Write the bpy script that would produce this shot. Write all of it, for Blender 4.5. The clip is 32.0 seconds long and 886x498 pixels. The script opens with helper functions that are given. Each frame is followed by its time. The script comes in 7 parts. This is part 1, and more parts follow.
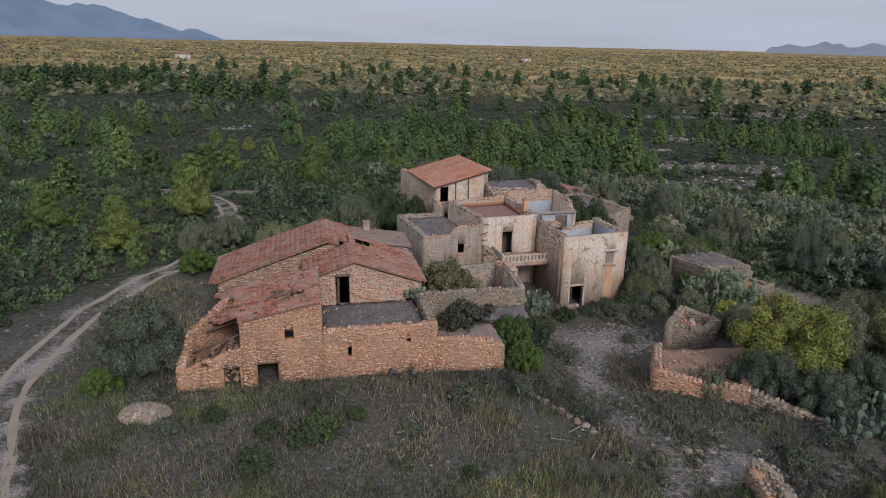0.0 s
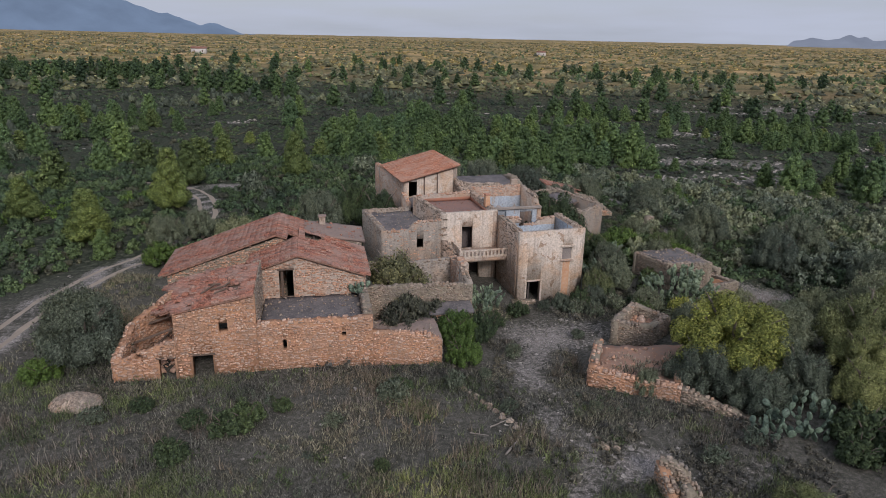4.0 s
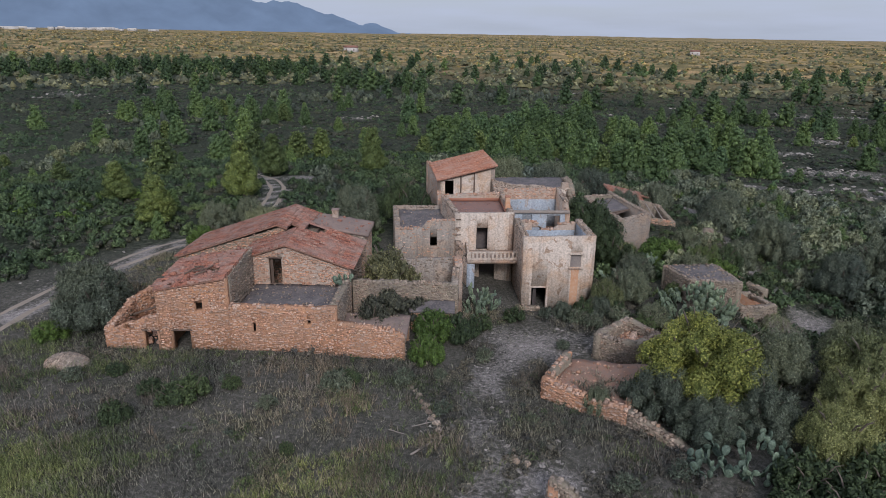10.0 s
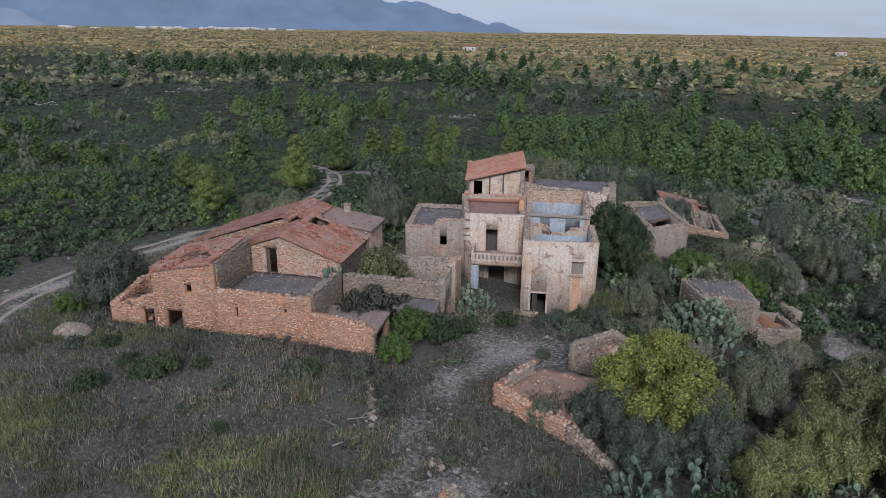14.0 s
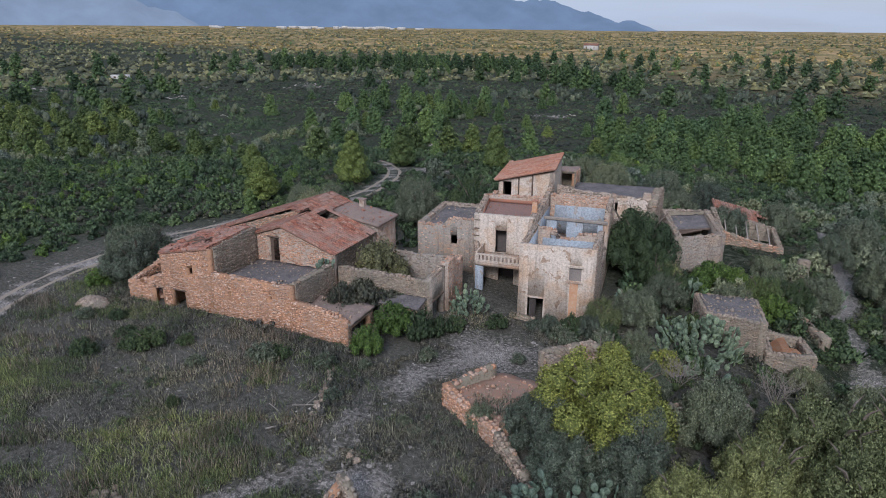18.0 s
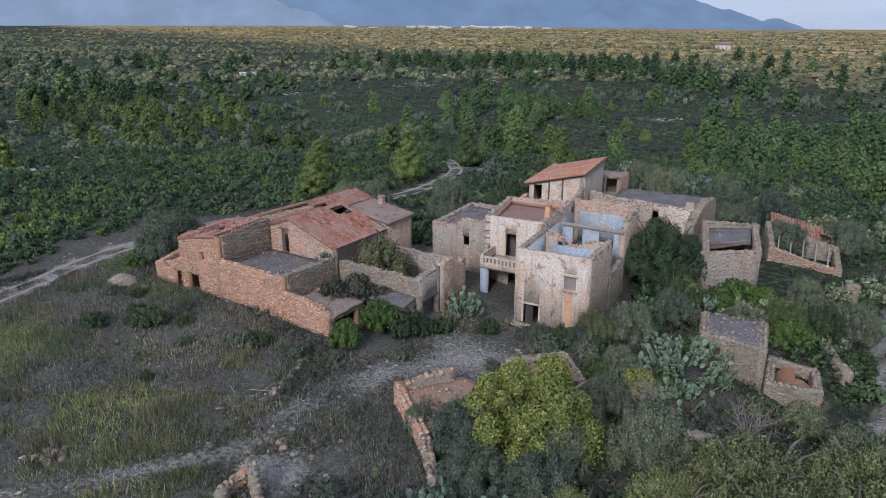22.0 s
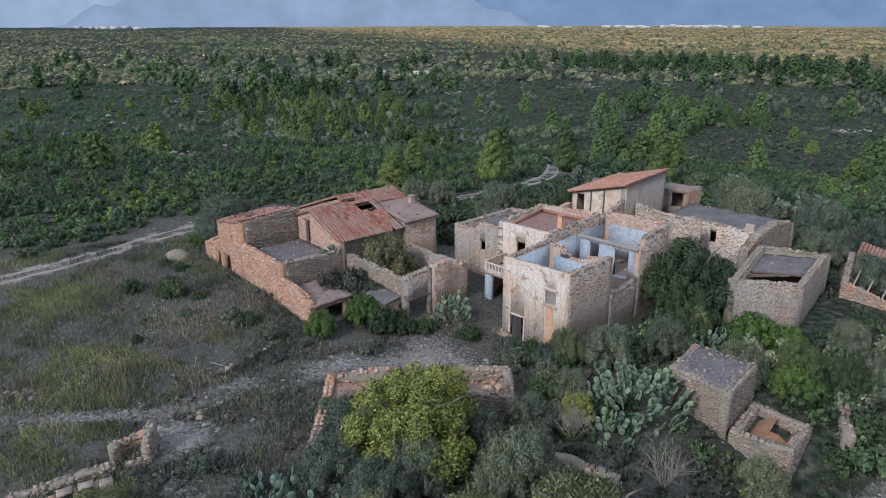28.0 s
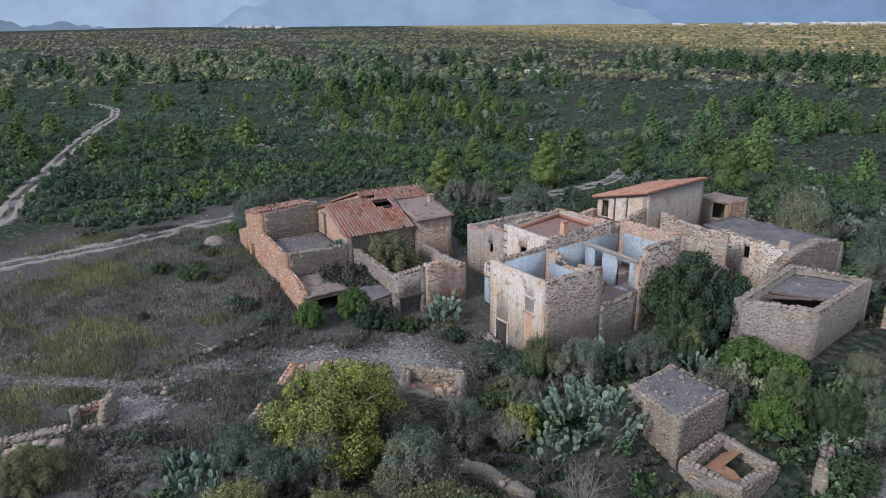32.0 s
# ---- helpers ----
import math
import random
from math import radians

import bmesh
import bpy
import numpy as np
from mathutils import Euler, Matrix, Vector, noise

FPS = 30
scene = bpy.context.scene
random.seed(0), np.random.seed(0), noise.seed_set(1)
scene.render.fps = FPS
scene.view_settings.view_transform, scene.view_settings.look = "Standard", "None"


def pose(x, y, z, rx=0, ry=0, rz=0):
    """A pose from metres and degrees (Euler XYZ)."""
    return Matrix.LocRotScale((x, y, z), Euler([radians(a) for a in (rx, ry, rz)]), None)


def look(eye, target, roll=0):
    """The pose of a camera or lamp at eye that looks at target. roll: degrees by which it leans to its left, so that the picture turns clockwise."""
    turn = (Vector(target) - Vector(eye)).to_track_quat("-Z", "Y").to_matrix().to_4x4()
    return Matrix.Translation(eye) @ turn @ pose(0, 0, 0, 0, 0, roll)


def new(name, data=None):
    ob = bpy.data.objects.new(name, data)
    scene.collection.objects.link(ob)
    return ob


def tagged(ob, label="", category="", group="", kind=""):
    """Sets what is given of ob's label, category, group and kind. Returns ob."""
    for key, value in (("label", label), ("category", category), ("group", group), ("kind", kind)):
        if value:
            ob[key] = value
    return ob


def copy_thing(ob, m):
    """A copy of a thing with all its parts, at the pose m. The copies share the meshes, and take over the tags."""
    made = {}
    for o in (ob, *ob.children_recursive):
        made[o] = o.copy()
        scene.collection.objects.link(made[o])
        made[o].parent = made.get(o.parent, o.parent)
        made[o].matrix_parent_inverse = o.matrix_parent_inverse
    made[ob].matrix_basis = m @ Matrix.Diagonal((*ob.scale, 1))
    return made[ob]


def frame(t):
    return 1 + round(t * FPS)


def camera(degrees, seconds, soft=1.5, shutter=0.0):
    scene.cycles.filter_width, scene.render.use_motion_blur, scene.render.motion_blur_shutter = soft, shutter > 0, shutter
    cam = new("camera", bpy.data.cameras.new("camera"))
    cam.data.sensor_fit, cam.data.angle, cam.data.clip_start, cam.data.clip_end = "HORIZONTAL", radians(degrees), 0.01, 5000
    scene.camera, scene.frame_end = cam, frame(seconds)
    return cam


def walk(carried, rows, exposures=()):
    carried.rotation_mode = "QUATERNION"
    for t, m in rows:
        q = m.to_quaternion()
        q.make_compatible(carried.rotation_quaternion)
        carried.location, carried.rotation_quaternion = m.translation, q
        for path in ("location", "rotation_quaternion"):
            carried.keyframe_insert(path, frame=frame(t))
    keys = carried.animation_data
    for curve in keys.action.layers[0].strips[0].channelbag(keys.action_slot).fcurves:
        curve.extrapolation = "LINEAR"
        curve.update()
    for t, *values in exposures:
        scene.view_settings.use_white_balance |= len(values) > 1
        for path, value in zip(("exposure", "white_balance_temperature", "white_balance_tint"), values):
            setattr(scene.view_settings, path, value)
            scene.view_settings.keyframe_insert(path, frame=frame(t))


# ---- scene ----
cam = camera(67.7, 32.0, soft=0.8)
METRES, EYE, TILT, LEAN, TURN = 68.0, 21.0, 0.0, 0.0, 0.0
ROWS = [
    (0.0, 0.0, 0.0, 0.0, 0.38, -17.99, -1.16),
    (0.5, 0.0033, -0.0005, 0.0002, -0.73, -18.3, -1.16),
    (1.0, 0.0085, -0.0009, 0.0003, -1.41, -18.45, -1.19),
    (1.5, 0.0164, -0.0013, 0.0006, -1.39, -18.46, -1.18),
    (2.0, 0.0261, -0.0013, 0.0009, -1.23, -18.45, -1.18),
    (2.5, 0.0374, -0.001, 0.0014, -0.7, -18.46, -1.15),
    (3.0, 0.0496, -0.0008, 0.0016, -0.04, -18.47, -1.11),
    (3.5, 0.0622, -0.0008, 0.002, 0.9, -18.48, -1.09),
    (5.5, 0.1143, -0.0002, 0.0038, 4.97, -18.58, -0.96),
    (6.0, 0.1281, 0.0004, 0.0041, 6.0, -18.61, -0.91),
    (6.5, 0.1416, 0.0013, 0.0047, 7.05, -18.65, -0.87),
    (7.0, 0.1552, 0.0023, 0.005, 8.12, -18.66, -0.84),
    (7.5, 0.164, 0.0037, 0.0053, 8.83, -18.68, -0.83),
    (8.0, 0.1748, 0.0056, 0.0056, 9.58, -18.71, -0.82),
    (8.5, 0.1889, 0.0089, 0.0058, 10.72, -18.72, -0.79),
    (9.0, 0.2045, 0.0125, 0.0063, 11.97, -18.74, -0.77),
    (9.5, 0.2206, 0.0162, 0.0065, 13.25, -18.77, -0.74),
    (10.0, 0.2373, 0.0198, 0.0065, 14.53, -18.78, -0.69),
    (10.5, 0.2538, 0.0245, 0.0067, 15.84, -18.8, -0.67),
    (11.0, 0.2706, 0.0296, 0.0069, 17.15, -18.81, -0.63),
    (11.5, 0.2869, 0.0347, 0.0072, 18.47, -18.85, -0.63),
    (12.0, 0.303, 0.0401, 0.0073, 19.76, -18.86, -0.61),
    (12.5, 0.319, 0.046, 0.0075, 21.05, -18.87, -0.57),
    (13.0, 0.3349, 0.0523, 0.0074, 22.36, -18.89, -0.53),
    (13.5, 0.3507, 0.0586, 0.0075, 23.65, -18.92, -0.5),
    (14.0, 0.3667, 0.0663, 0.0079, 24.98, -18.95, -0.47),
    (14.5, 0.3828, 0.0736, 0.008, 26.33, -18.97, -0.45),
    (16.5, 0.4437, 0.1062, 0.0077, 31.56, -19.04, -0.25),
    (17.0, 0.4581, 0.1158, 0.0083, 32.85, -19.08, -0.22),
    (17.5, 0.4725, 0.1257, 0.0084, 34.21, -19.09, -0.19),
    (18.0, 0.4863, 0.135, 0.0084, 35.5, -19.1, -0.13),
    (18.5, 0.499, 0.1442, 0.0085, 36.73, -19.11, -0.11),
    (19.0, 0.5127, 0.1553, 0.0086, 38.09, -19.11, -0.07),
    (19.5, 0.5267, 0.1664, 0.0088, 39.45, -19.1, 0.0),
    (20.0, 0.5398, 0.1768, 0.0093, 40.79, -19.12, 0.01),
    (20.5, 0.5524, 0.1879, 0.0094, 42.06, -19.15, 0.03),
    (21.0, 0.5647, 0.2004, 0.0091, 43.43, -19.14, 0.08),
    (21.5, 0.5769, 0.2124, 0.0093, 44.77, -19.15, 0.13),
    (22.0, 0.5892, 0.2242, 0.0096, 46.1, -19.15, 0.15),
    (22.5, 0.6014, 0.2363, 0.0099, 47.43, -19.12, 0.2),
    (23.0, 0.6132, 0.249, 0.0106, 48.77, -19.1, 0.24),
    (23.5, 0.6249, 0.2621, 0.011, 50.12, -19.08, 0.28),
    (24.0, 0.6354, 0.2758, 0.0117, 51.45, -19.09, 0.3),
    (24.5, 0.6454, 0.2898, 0.012, 52.77, -19.09, 0.35),
    (25.0, 0.6559, 0.3037, 0.0119, 54.12, -19.09, 0.39),
    (25.5, 0.6668, 0.3174, 0.012, 55.49, -19.09, 0.42),
    (27.5, 0.7043, 0.3757, 0.0117, 60.81, -19.07, 0.57),
    (28.0, 0.7124, 0.3914, 0.012, 62.18, -19.06, 0.59),
    (28.5, 0.72, 0.4071, 0.0123, 63.51, -19.06, 0.62),
    (29.0, 0.7273, 0.4228, 0.0127, 64.83, -19.08, 0.67),
    (29.5, 0.7344, 0.4388, 0.0129, 66.16, -19.08, 0.69),
    (30.0, 0.7415, 0.4548, 0.0127, 67.48, -19.08, 0.73),
    (30.5, 0.748, 0.4708, 0.0127, 68.82, -19.08, 0.77),
    (31.0, 0.7541, 0.4869, 0.0124, 70.12, -19.08, 0.82),
    (31.5, 0.76, 0.5034, 0.0122, 71.43, -19.07, 0.85),
    (32.0, 0.7657, 0.5204, 0.0122, 72.79, -19.05, 0.88),
]
walk(cam, [(t, pose(0, 0, EYE, TILT, LEAN, TURN) @ pose(METRES * x, METRES * y, METRES * z, 90 + pitch, roll, yaw)) for t, x, y, z, yaw, pitch, roll in ROWS],
     [(0.0, -0.22, 5920, 13), (6.0, -0.18, 5820, 13), (13.0, -0.13, 5520, 12), (19.0, 0.0, 5400, 11), (25.0, 0.13, 5300, 10), (32.0, 0.23, 5310, 8)])

# ---- sky and sun: a bright overcast evening ----
SUN_ELEV, SUN_FROM = 33.0, 158.0  # degrees above the horizon; compass side it shines from (0 = +y, clockwise)
world = bpy.data.worlds.new("sky")
scene.world = world
world.use_nodes = True
wn, wl = world.node_tree.nodes, world.node_tree.links
wn.clear()
w_out, w_bg, w_sky = wn.new("ShaderNodeOutputWorld"), wn.new("ShaderNodeBackground"), wn.new("ShaderNodeTexSky")
w_sky.sky_type, w_sky.sun_disc = "NISHITA", False
w_sky.sun_elevation, w_sky.sun_rotation = radians(SUN_ELEV), radians(SUN_FROM)
w_map, w_co, w_noise, w_ramp, w_mix = (wn.new("ShaderNodeMapping"), wn.new("ShaderNodeTexCoord"), wn.new("ShaderNodeTexNoise"),
                                       wn.new("ShaderNodeValToRGB"), wn.new("ShaderNodeMix"))
w_mix.data_type = "RGBA"
w_map.inputs["Scale"].default_value = (1.6, 1.6, 13.0)
w_noise.inputs["Scale"].default_value, w_noise.inputs["Detail"].default_value = 2.2, 6.0
w_ramp.color_ramp.elements[0].position, w_ramp.color_ramp.elements[1].position = 0.30, 0.66
w_ramp.color_ramp.elements[0].color, w_ramp.color_ramp.elements[1].color = (0.62, 0.62, 0.62, 1), (1, 1, 1, 1)
w_mix.inputs[7].default_value = (7.0, 7.2, 7.9, 1)  # grey-lilac cloud
wl.new(w_co.outputs["Generated"], w_map.inputs["Vector"]), wl.new(w_map.outputs[0], w_noise.inputs["Vector"])
wl.new(w_noise.outputs["Fac"], w_ramp.inputs[0]), wl.new(w_ramp.outputs[0], w_mix.inputs[0])
wl.new(w_sky.outputs[0], w_mix.inputs[6])
w_sep, w_rise, w_up = wn.new("ShaderNodeSeparateXYZ"), wn.new("ShaderNodeMapRange"), wn.new("ShaderNodeMix")  # a clouded sky is brighter overhead
w_rise.inputs["To Min"].default_value, w_rise.inputs["To Max"].default_value = 1.36, 1.7
w_up.data_type, w_up.blend_type = "RGBA", "MULTIPLY"
w_up.inputs[0].default_value = 1.0
wl.new(w_co.outputs["Generated"], w_sep.inputs[0]), wl.new(w_sep.outputs["Z"], w_rise.inputs["Value"])
wl.new(w_mix.outputs[2], w_up.inputs[6]), wl.new(w_rise.outputs[0], w_up.inputs[7]), wl.new(w_up.outputs[2], w_bg.inputs["Color"])
w_bg.inputs["Strength"].default_value = 0.06
wl.new(w_bg.outputs[0], w_out.inputs[0])
sun = new("sun", bpy.data.lights.new("sun", "SUN"))
sun.data.energy, sun.data.angle, sun.data.color = 2.3, radians(14), (1.0, 0.91, 0.83)
_a, _e = radians(SUN_FROM), radians(SUN_ELEV)
sun.matrix_world = look((0, 0, 0), (-math.sin(_a) * math.cos(_e), -math.cos(_a) * math.cos(_e), -math.sin(_e)))


# ---- materials ----
def nodes_of(name, rough=0.9, spec=0.2):
    m = bpy.data.materials.new(name)
    m.use_nodes = True
    n, l = m.node_tree.nodes, m.node_tree.links
    p = n["Principled BSDF"]
    p.inputs["Roughness"].default_value = rough
    p.inputs["Specular IOR Level"].default_value = spec
    return m, n, l, p


def ramp(n, stops, mode="LINEAR"):
    r = n.new("ShaderNodeValToRGB")
    r.color_ramp.interpolation = mode
    while len(r.color_ramp.elements) < len(stops):
        r.color_ramp.elements.new(0.5)
    for e, (pos, c) in zip(r.color_ramp.elements, stops):
        e.position, e.color = pos, (*c, 1)
    return r


def tex(n, l, scale, detail=5.0, stretch=None, rough=0.6, dist=0.0):
    """Noise in world metres."""
    g = n.new("ShaderNodeNewGeometry")
    t = n.new("ShaderNodeTexNoise")
    t.inputs["Scale"].default_value, t.inputs["Detail"].default_value = scale, detail
    t.inputs["Roughness"].default_value, t.inputs["Distortion"].default_value = rough, dist
    if stretch:
        mp = n.new("ShaderNodeMapping")
        mp.inputs["Scale"].default_value = stretch
        l.new(g.outputs["Position"], mp.inputs["Vector"]), l.new(mp.outputs[0], t.inputs["Vector"])
    else:
        l.new(g.outputs["Position"], t.inputs["Vector"])
    return t


def mix(n, l, fac, a, b, mode="MIX"):
    x = n.new("ShaderNodeMix")
    x.data_type, x.blend_type = "RGBA", mode
    for sock, v in ((0, fac), (6, a), (7, b)):
        if isinstance(v, (int, float)):
            x.inputs[sock].default_value = v
        elif isinstance(v, tuple):
            x.inputs[sock].default_value = (*v, 1)
        else:
            l.new(v, x.inputs[sock])
    return x.outputs[2]


def bump(n, l, p, height, strength=0.5, dist=0.03):
    b = n.new("ShaderNodeBump")
    b.inputs["Strength"].default_value, b.inputs["Distance"].default_value = strength, dist
    l.new(height, b.inputs["Height"]), l.new(b.outputs[0], p.inputs["Normal"])


def stone_material(name, cols, per_object=False, lichen=(0.22, 0.20, 0.17)):
    m, n, l, p = nodes_of(name, 0.95, 0.1)
    if per_object:
        src = n.new("ShaderNodeObjectInfo").outputs["Random"]
    else:
        src = n.new("ShaderNodeNewGeometry").outputs["Random Per Island"]
    r = ramp(n, [(i / (len(cols) - 1), c) for i, c in enumerate(cols)])
    l.new(src, r.inputs[0])
    fine, big = tex(n, l, 9.0, 6), tex(n, l, 0.6, 4)
    f = ramp(n, [(0.34, (0.40, 0.40, 0.40)), (0.64, (1.22, 1.18, 1.13))])
    l.new(fine.outputs["Fac"], f.inputs[0])
    c = mix(n, l, 1.0, r.outputs[0], f.outputs[0], "MULTIPLY")
    b = ramp(n, [(0.42, (0, 0, 0)), (0.68, (0.75, 0.75, 0.75))])
    l.new(big.outputs["Fac"], b.inputs[0])
    l.new(mix(n, l, b.outputs[0], c, lichen), p.inputs["Base Color"])
    bump(n, l, p, fine.outputs["Fac"], 0.7, 0.03)
    return m


def blotch_material(name, a, b, c, scale=0.8, fine=8.0, rough=0.95, depth=0.02):
    """Two colours in large blotches, broken by a third at small scale."""
    m, n, l, p = nodes_of(name, rough, 0.15)
    t1, t2 = tex(n, l, scale, 6, dist=0.4), tex(n, l, fine, 6)
    r1 = ramp(n, [(0.36, (0, 0, 0)), (0.64, (1, 1, 1))])
    r2 = ramp(n, [(0.48, (0, 0, 0)), (0.75, (0.8, 0.8, 0.8))])
    l.new(t1.outputs["Fac"], r1.inputs[0]), l.new(t2.outputs["Fac"], r2.inputs[0])
    l.new(mix(n, l, r2.outputs[0], mix(n, l, r1.outputs[0], a, b), c), p.inputs["Base Color"])
    bump(n, l, p, t2.outputs["Fac"], 0.6, depth)
    return m


def plaster_material(name, base, warm, streak, bare):
    """Old lime render: rain streaks that run down, ochre patches, bare spots."""
    m, n, l, p = nodes_of(name, 0.92, 0.15)
    runs, patch, fine, fall = tex(n, l, 1.0, 7, (3.4, 3.4, 0.26), 0.62), tex(n, l, 0.55, 5, dist=0.6), tex(n, l, 7.0, 6), tex(n, l, 1.5, 7, dist=0.5)
    rr = ramp(n, [(0.50, (0, 0, 0)), (0.74, (0.52, 0.52, 0.52))])
    rp = ramp(n, [(0.46, (0, 0, 0)), (0.66, (0.9, 0.9, 0.9))])
    rb = ramp(n, [(0.60, (0, 0, 0)), (0.635, (1, 1, 1))])
    rf = ramp(n, [(0.32, (0.66, 0.66, 0.66)), (0.66, (1.12, 1.12, 1.12))])
    for t, r in ((runs, rr), (patch, rp), (fall, rb), (fine, rf)):
        l.new(t.outputs["Fac"], r.inputs[0])
    c = mix(n, l, rp.outputs[0], base, warm)
    c = mix(n, l, rr.outputs[0], c, streak)
    c = mix(n, l, rb.outputs[0], c, bare)
    l.new(mix(n, l, 1.0, c, rf.outputs[0], "MULTIPLY"), p.inputs["Base Color"])
    bump(n, l, p, fine.outputs["Fac"], 0.4, 0.02)
    return m


def leaf_material(name, dark, mid, light, rough=0.6, vary=1.0, grain=8.0):
    """Leaves: each a little different, each bush or tree with a tint of its own, and broad drifts of colour."""
    m, n, l, p = nodes_of(name, rough, 0.25)
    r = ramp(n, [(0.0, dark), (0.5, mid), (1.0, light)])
    # lobe bodies keep to the dark end: shade inside the crown put into colour
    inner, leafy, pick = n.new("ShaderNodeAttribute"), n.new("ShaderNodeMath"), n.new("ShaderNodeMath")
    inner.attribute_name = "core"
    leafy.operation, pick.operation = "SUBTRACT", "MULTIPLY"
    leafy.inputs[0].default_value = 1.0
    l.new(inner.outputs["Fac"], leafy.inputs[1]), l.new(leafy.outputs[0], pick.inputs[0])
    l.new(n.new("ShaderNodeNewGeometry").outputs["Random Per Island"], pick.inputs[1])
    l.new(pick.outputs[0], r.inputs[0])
    at = n.new("ShaderNodeAttribute")
    at.attribute_name = "tint"
    own = n.new("ShaderNodeMath")
    own.operation = "MULTIPLY_ADD"
    l.new(n.new("ShaderNodeObjectInfo").outputs["Random"], own.inputs[0])
    own.inputs[1].default_value = 0.35
    l.new(at.outputs["Fac"], own.inputs[2])
    lo, hi = 1 - 0.46 * vary, 1 + 0.48 * vary
    tint = ramp(n, [(0.0, (lo, lo * 1.04, lo * 1.12)), (0.34, (1, 1, 1)), (0.66, (hi * 1.06, hi, hi * 0.86)), (1.0, (hi, hi * 1.0, hi * 1.08))])
    l.new(own.outputs[0], tint.inputs[0])
    big = tex(n, l, 0.055, 5)
    f = ramp(n, [(0.36, (0.66, 0.70, 0.76)), (0.5, (1, 1, 1)), (0.64, (1.32, 1.24, 1.05))])
    l.new(big.outputs["Fac"], f.inputs[0])
    c = mix(n, l, 1.0, mix(n, l, 1.0, r.outputs[0], tint.outputs[0], "MULTIPLY"), f.outputs[0], "MULTIPLY")
    # single leaves within each spray, the dark gaps between them put into the colour
    fine = tex(n, l, grain, 5, rough=0.78)
    g = ramp(n, [(0.36, (0.45, 0.46, 0.45)), (0.49, (1.0, 1.0, 1.0)), (0.64, (1.6, 1.58, 1.55))])
    l.new(fine.outputs["Fac"], g.inputs[0])
    c = mix(n, l, 1.0, c, g.outputs[0], "MULTIPLY")
    bump(n, l, p, fine.outputs["Fac"], 0.35, 0.08)
    l.new(c, p.inputs["Base Color"])
    tr, add = n.new("ShaderNodeBsdfTranslucent"), n.new("ShaderNodeMixShader")
    l.new(c, tr.inputs["Color"])
    add.inputs[0].default_value = 0.15
    l.new(p.outputs[0], add.inputs[1]), l.new(tr.outputs[0], add.inputs[2])
    l.new(add.outputs[0], n["Material Output"].inputs["Surface"])
    return m


ORANGE = [(0.42, 0.234, 0.152), (0.62, 0.346, 0.213), (0.699, 0.431, 0.289), (0.5, 0.304, 0.213), (0.76, 0.561, 0.435), (0.349, 0.239, 0.18)]
GREYST = [(0.223, 0.175, 0.138), (0.335, 0.262, 0.202), (0.437, 0.35, 0.271), (0.288, 0.221, 0.175), (0.521, 0.423, 0.331), (0.381, 0.253, 0.17)]
M_STONE_O, M_STONE_G = stone_material("orange_stone", ORANGE, False, (0.36, 0.255, 0.19)), stone_material("grey_stone", GREYST)
M_STONE_OO, M_STONE_GO = stone_material("orange_stone_single", ORANGE, True, (0.36, 0.255, 0.19)), stone_material("grey_stone_single", GREYST, True)
# mortars; the third colour puts shaded crevices between the stones into them
M_CLAY = blotch_material("clay_mortar", (0.5, 0.27, 0.15), (0.38, 0.23, 0.146), (0.1, 0.0694, 0.051), 0.7, 7.0)
M_MORTAR = blotch_material("grey_mortar", (0.31, 0.255, 0.187), (0.24, 0.204, 0.15), (0.075, 0.0653, 0.051), 0.7, 7.0)
M_WHITE = plaster_material("white_render", (0.614, 0.515, 0.419), (0.558, 0.377, 0.244), (0.205, 0.17, 0.143), (0.391, 0.276, 0.193))
M_TAN = plaster_material("tan_render", (0.47, 0.378, 0.3), (0.47, 0.297, 0.191), (0.157, 0.136, 0.12), (0.313, 0.232, 0.174))
M_GREYR = plaster_material("grey_render", (0.35, 0.302, 0.251), (0.414, 0.302, 0.216), (0.11, 0.099, 0.088), (0.248, 0.198, 0.158))
M_BLUE = plaster_material("blue_limewash", (0.405, 0.446, 0.488), (0.442, 0.446, 0.451), (0.248, 0.262, 0.284), (0.386, 0.336, 0.293))
M_RUST = blotch_material("ochre_stain", (0.536, 0.268, 0.134), (0.597, 0.358, 0.216), (0.618, 0.477, 0.38), 0.9, 5.0)
M_SKIRT = blotch_material("clay_skirting", (0.42, 0.18, 0.11), (0.36, 0.185, 0.125), (0.28, 0.20, 0.16), 0.9, 6.0)
TILEC = [(0.206, 0.0945, 0.0669), (0.371, 0.154, 0.103), (0.433, 0.199, 0.134), (0.309, 0.149, 0.113), (0.412, 0.259, 0.196), (0.227, 0.124, 0.103)]
M_TILE, M_TILEO = stone_material("clay_tile", TILEC, False, (0.34, 0.239, 0.196)), stone_material("clay_tile_single", TILEC, True, (0.34, 0.239, 0.196))
M_TILE2 = stone_material("bright_clay_tile", [(0.371, 0.159, 0.103), (0.515, 0.228, 0.139), (0.474, 0.234, 0.154), (0.546, 0.298, 0.206)], False, (0.433, 0.278, 0.206))
M_TILE2O = stone_material("bright_clay_tile_single", [(0.371, 0.159, 0.103), (0.515, 0.228, 0.139), (0.474, 0.234, 0.154), (0.546, 0.298, 0.206)], True, (0.433, 0.278, 0.206))
M_FLAT = blotch_material("lichened_flat_roof", (0.103, 0.0945, 0.0946), (0.175, 0.155, 0.149), (0.278, 0.239, 0.216), 0.9, 7.0)
M_TERRA = blotch_material("terracotta_floor", (0.29, 0.165, 0.13), (0.24, 0.16, 0.135), (0.17, 0.14, 0.125), 0.5, 6.0)
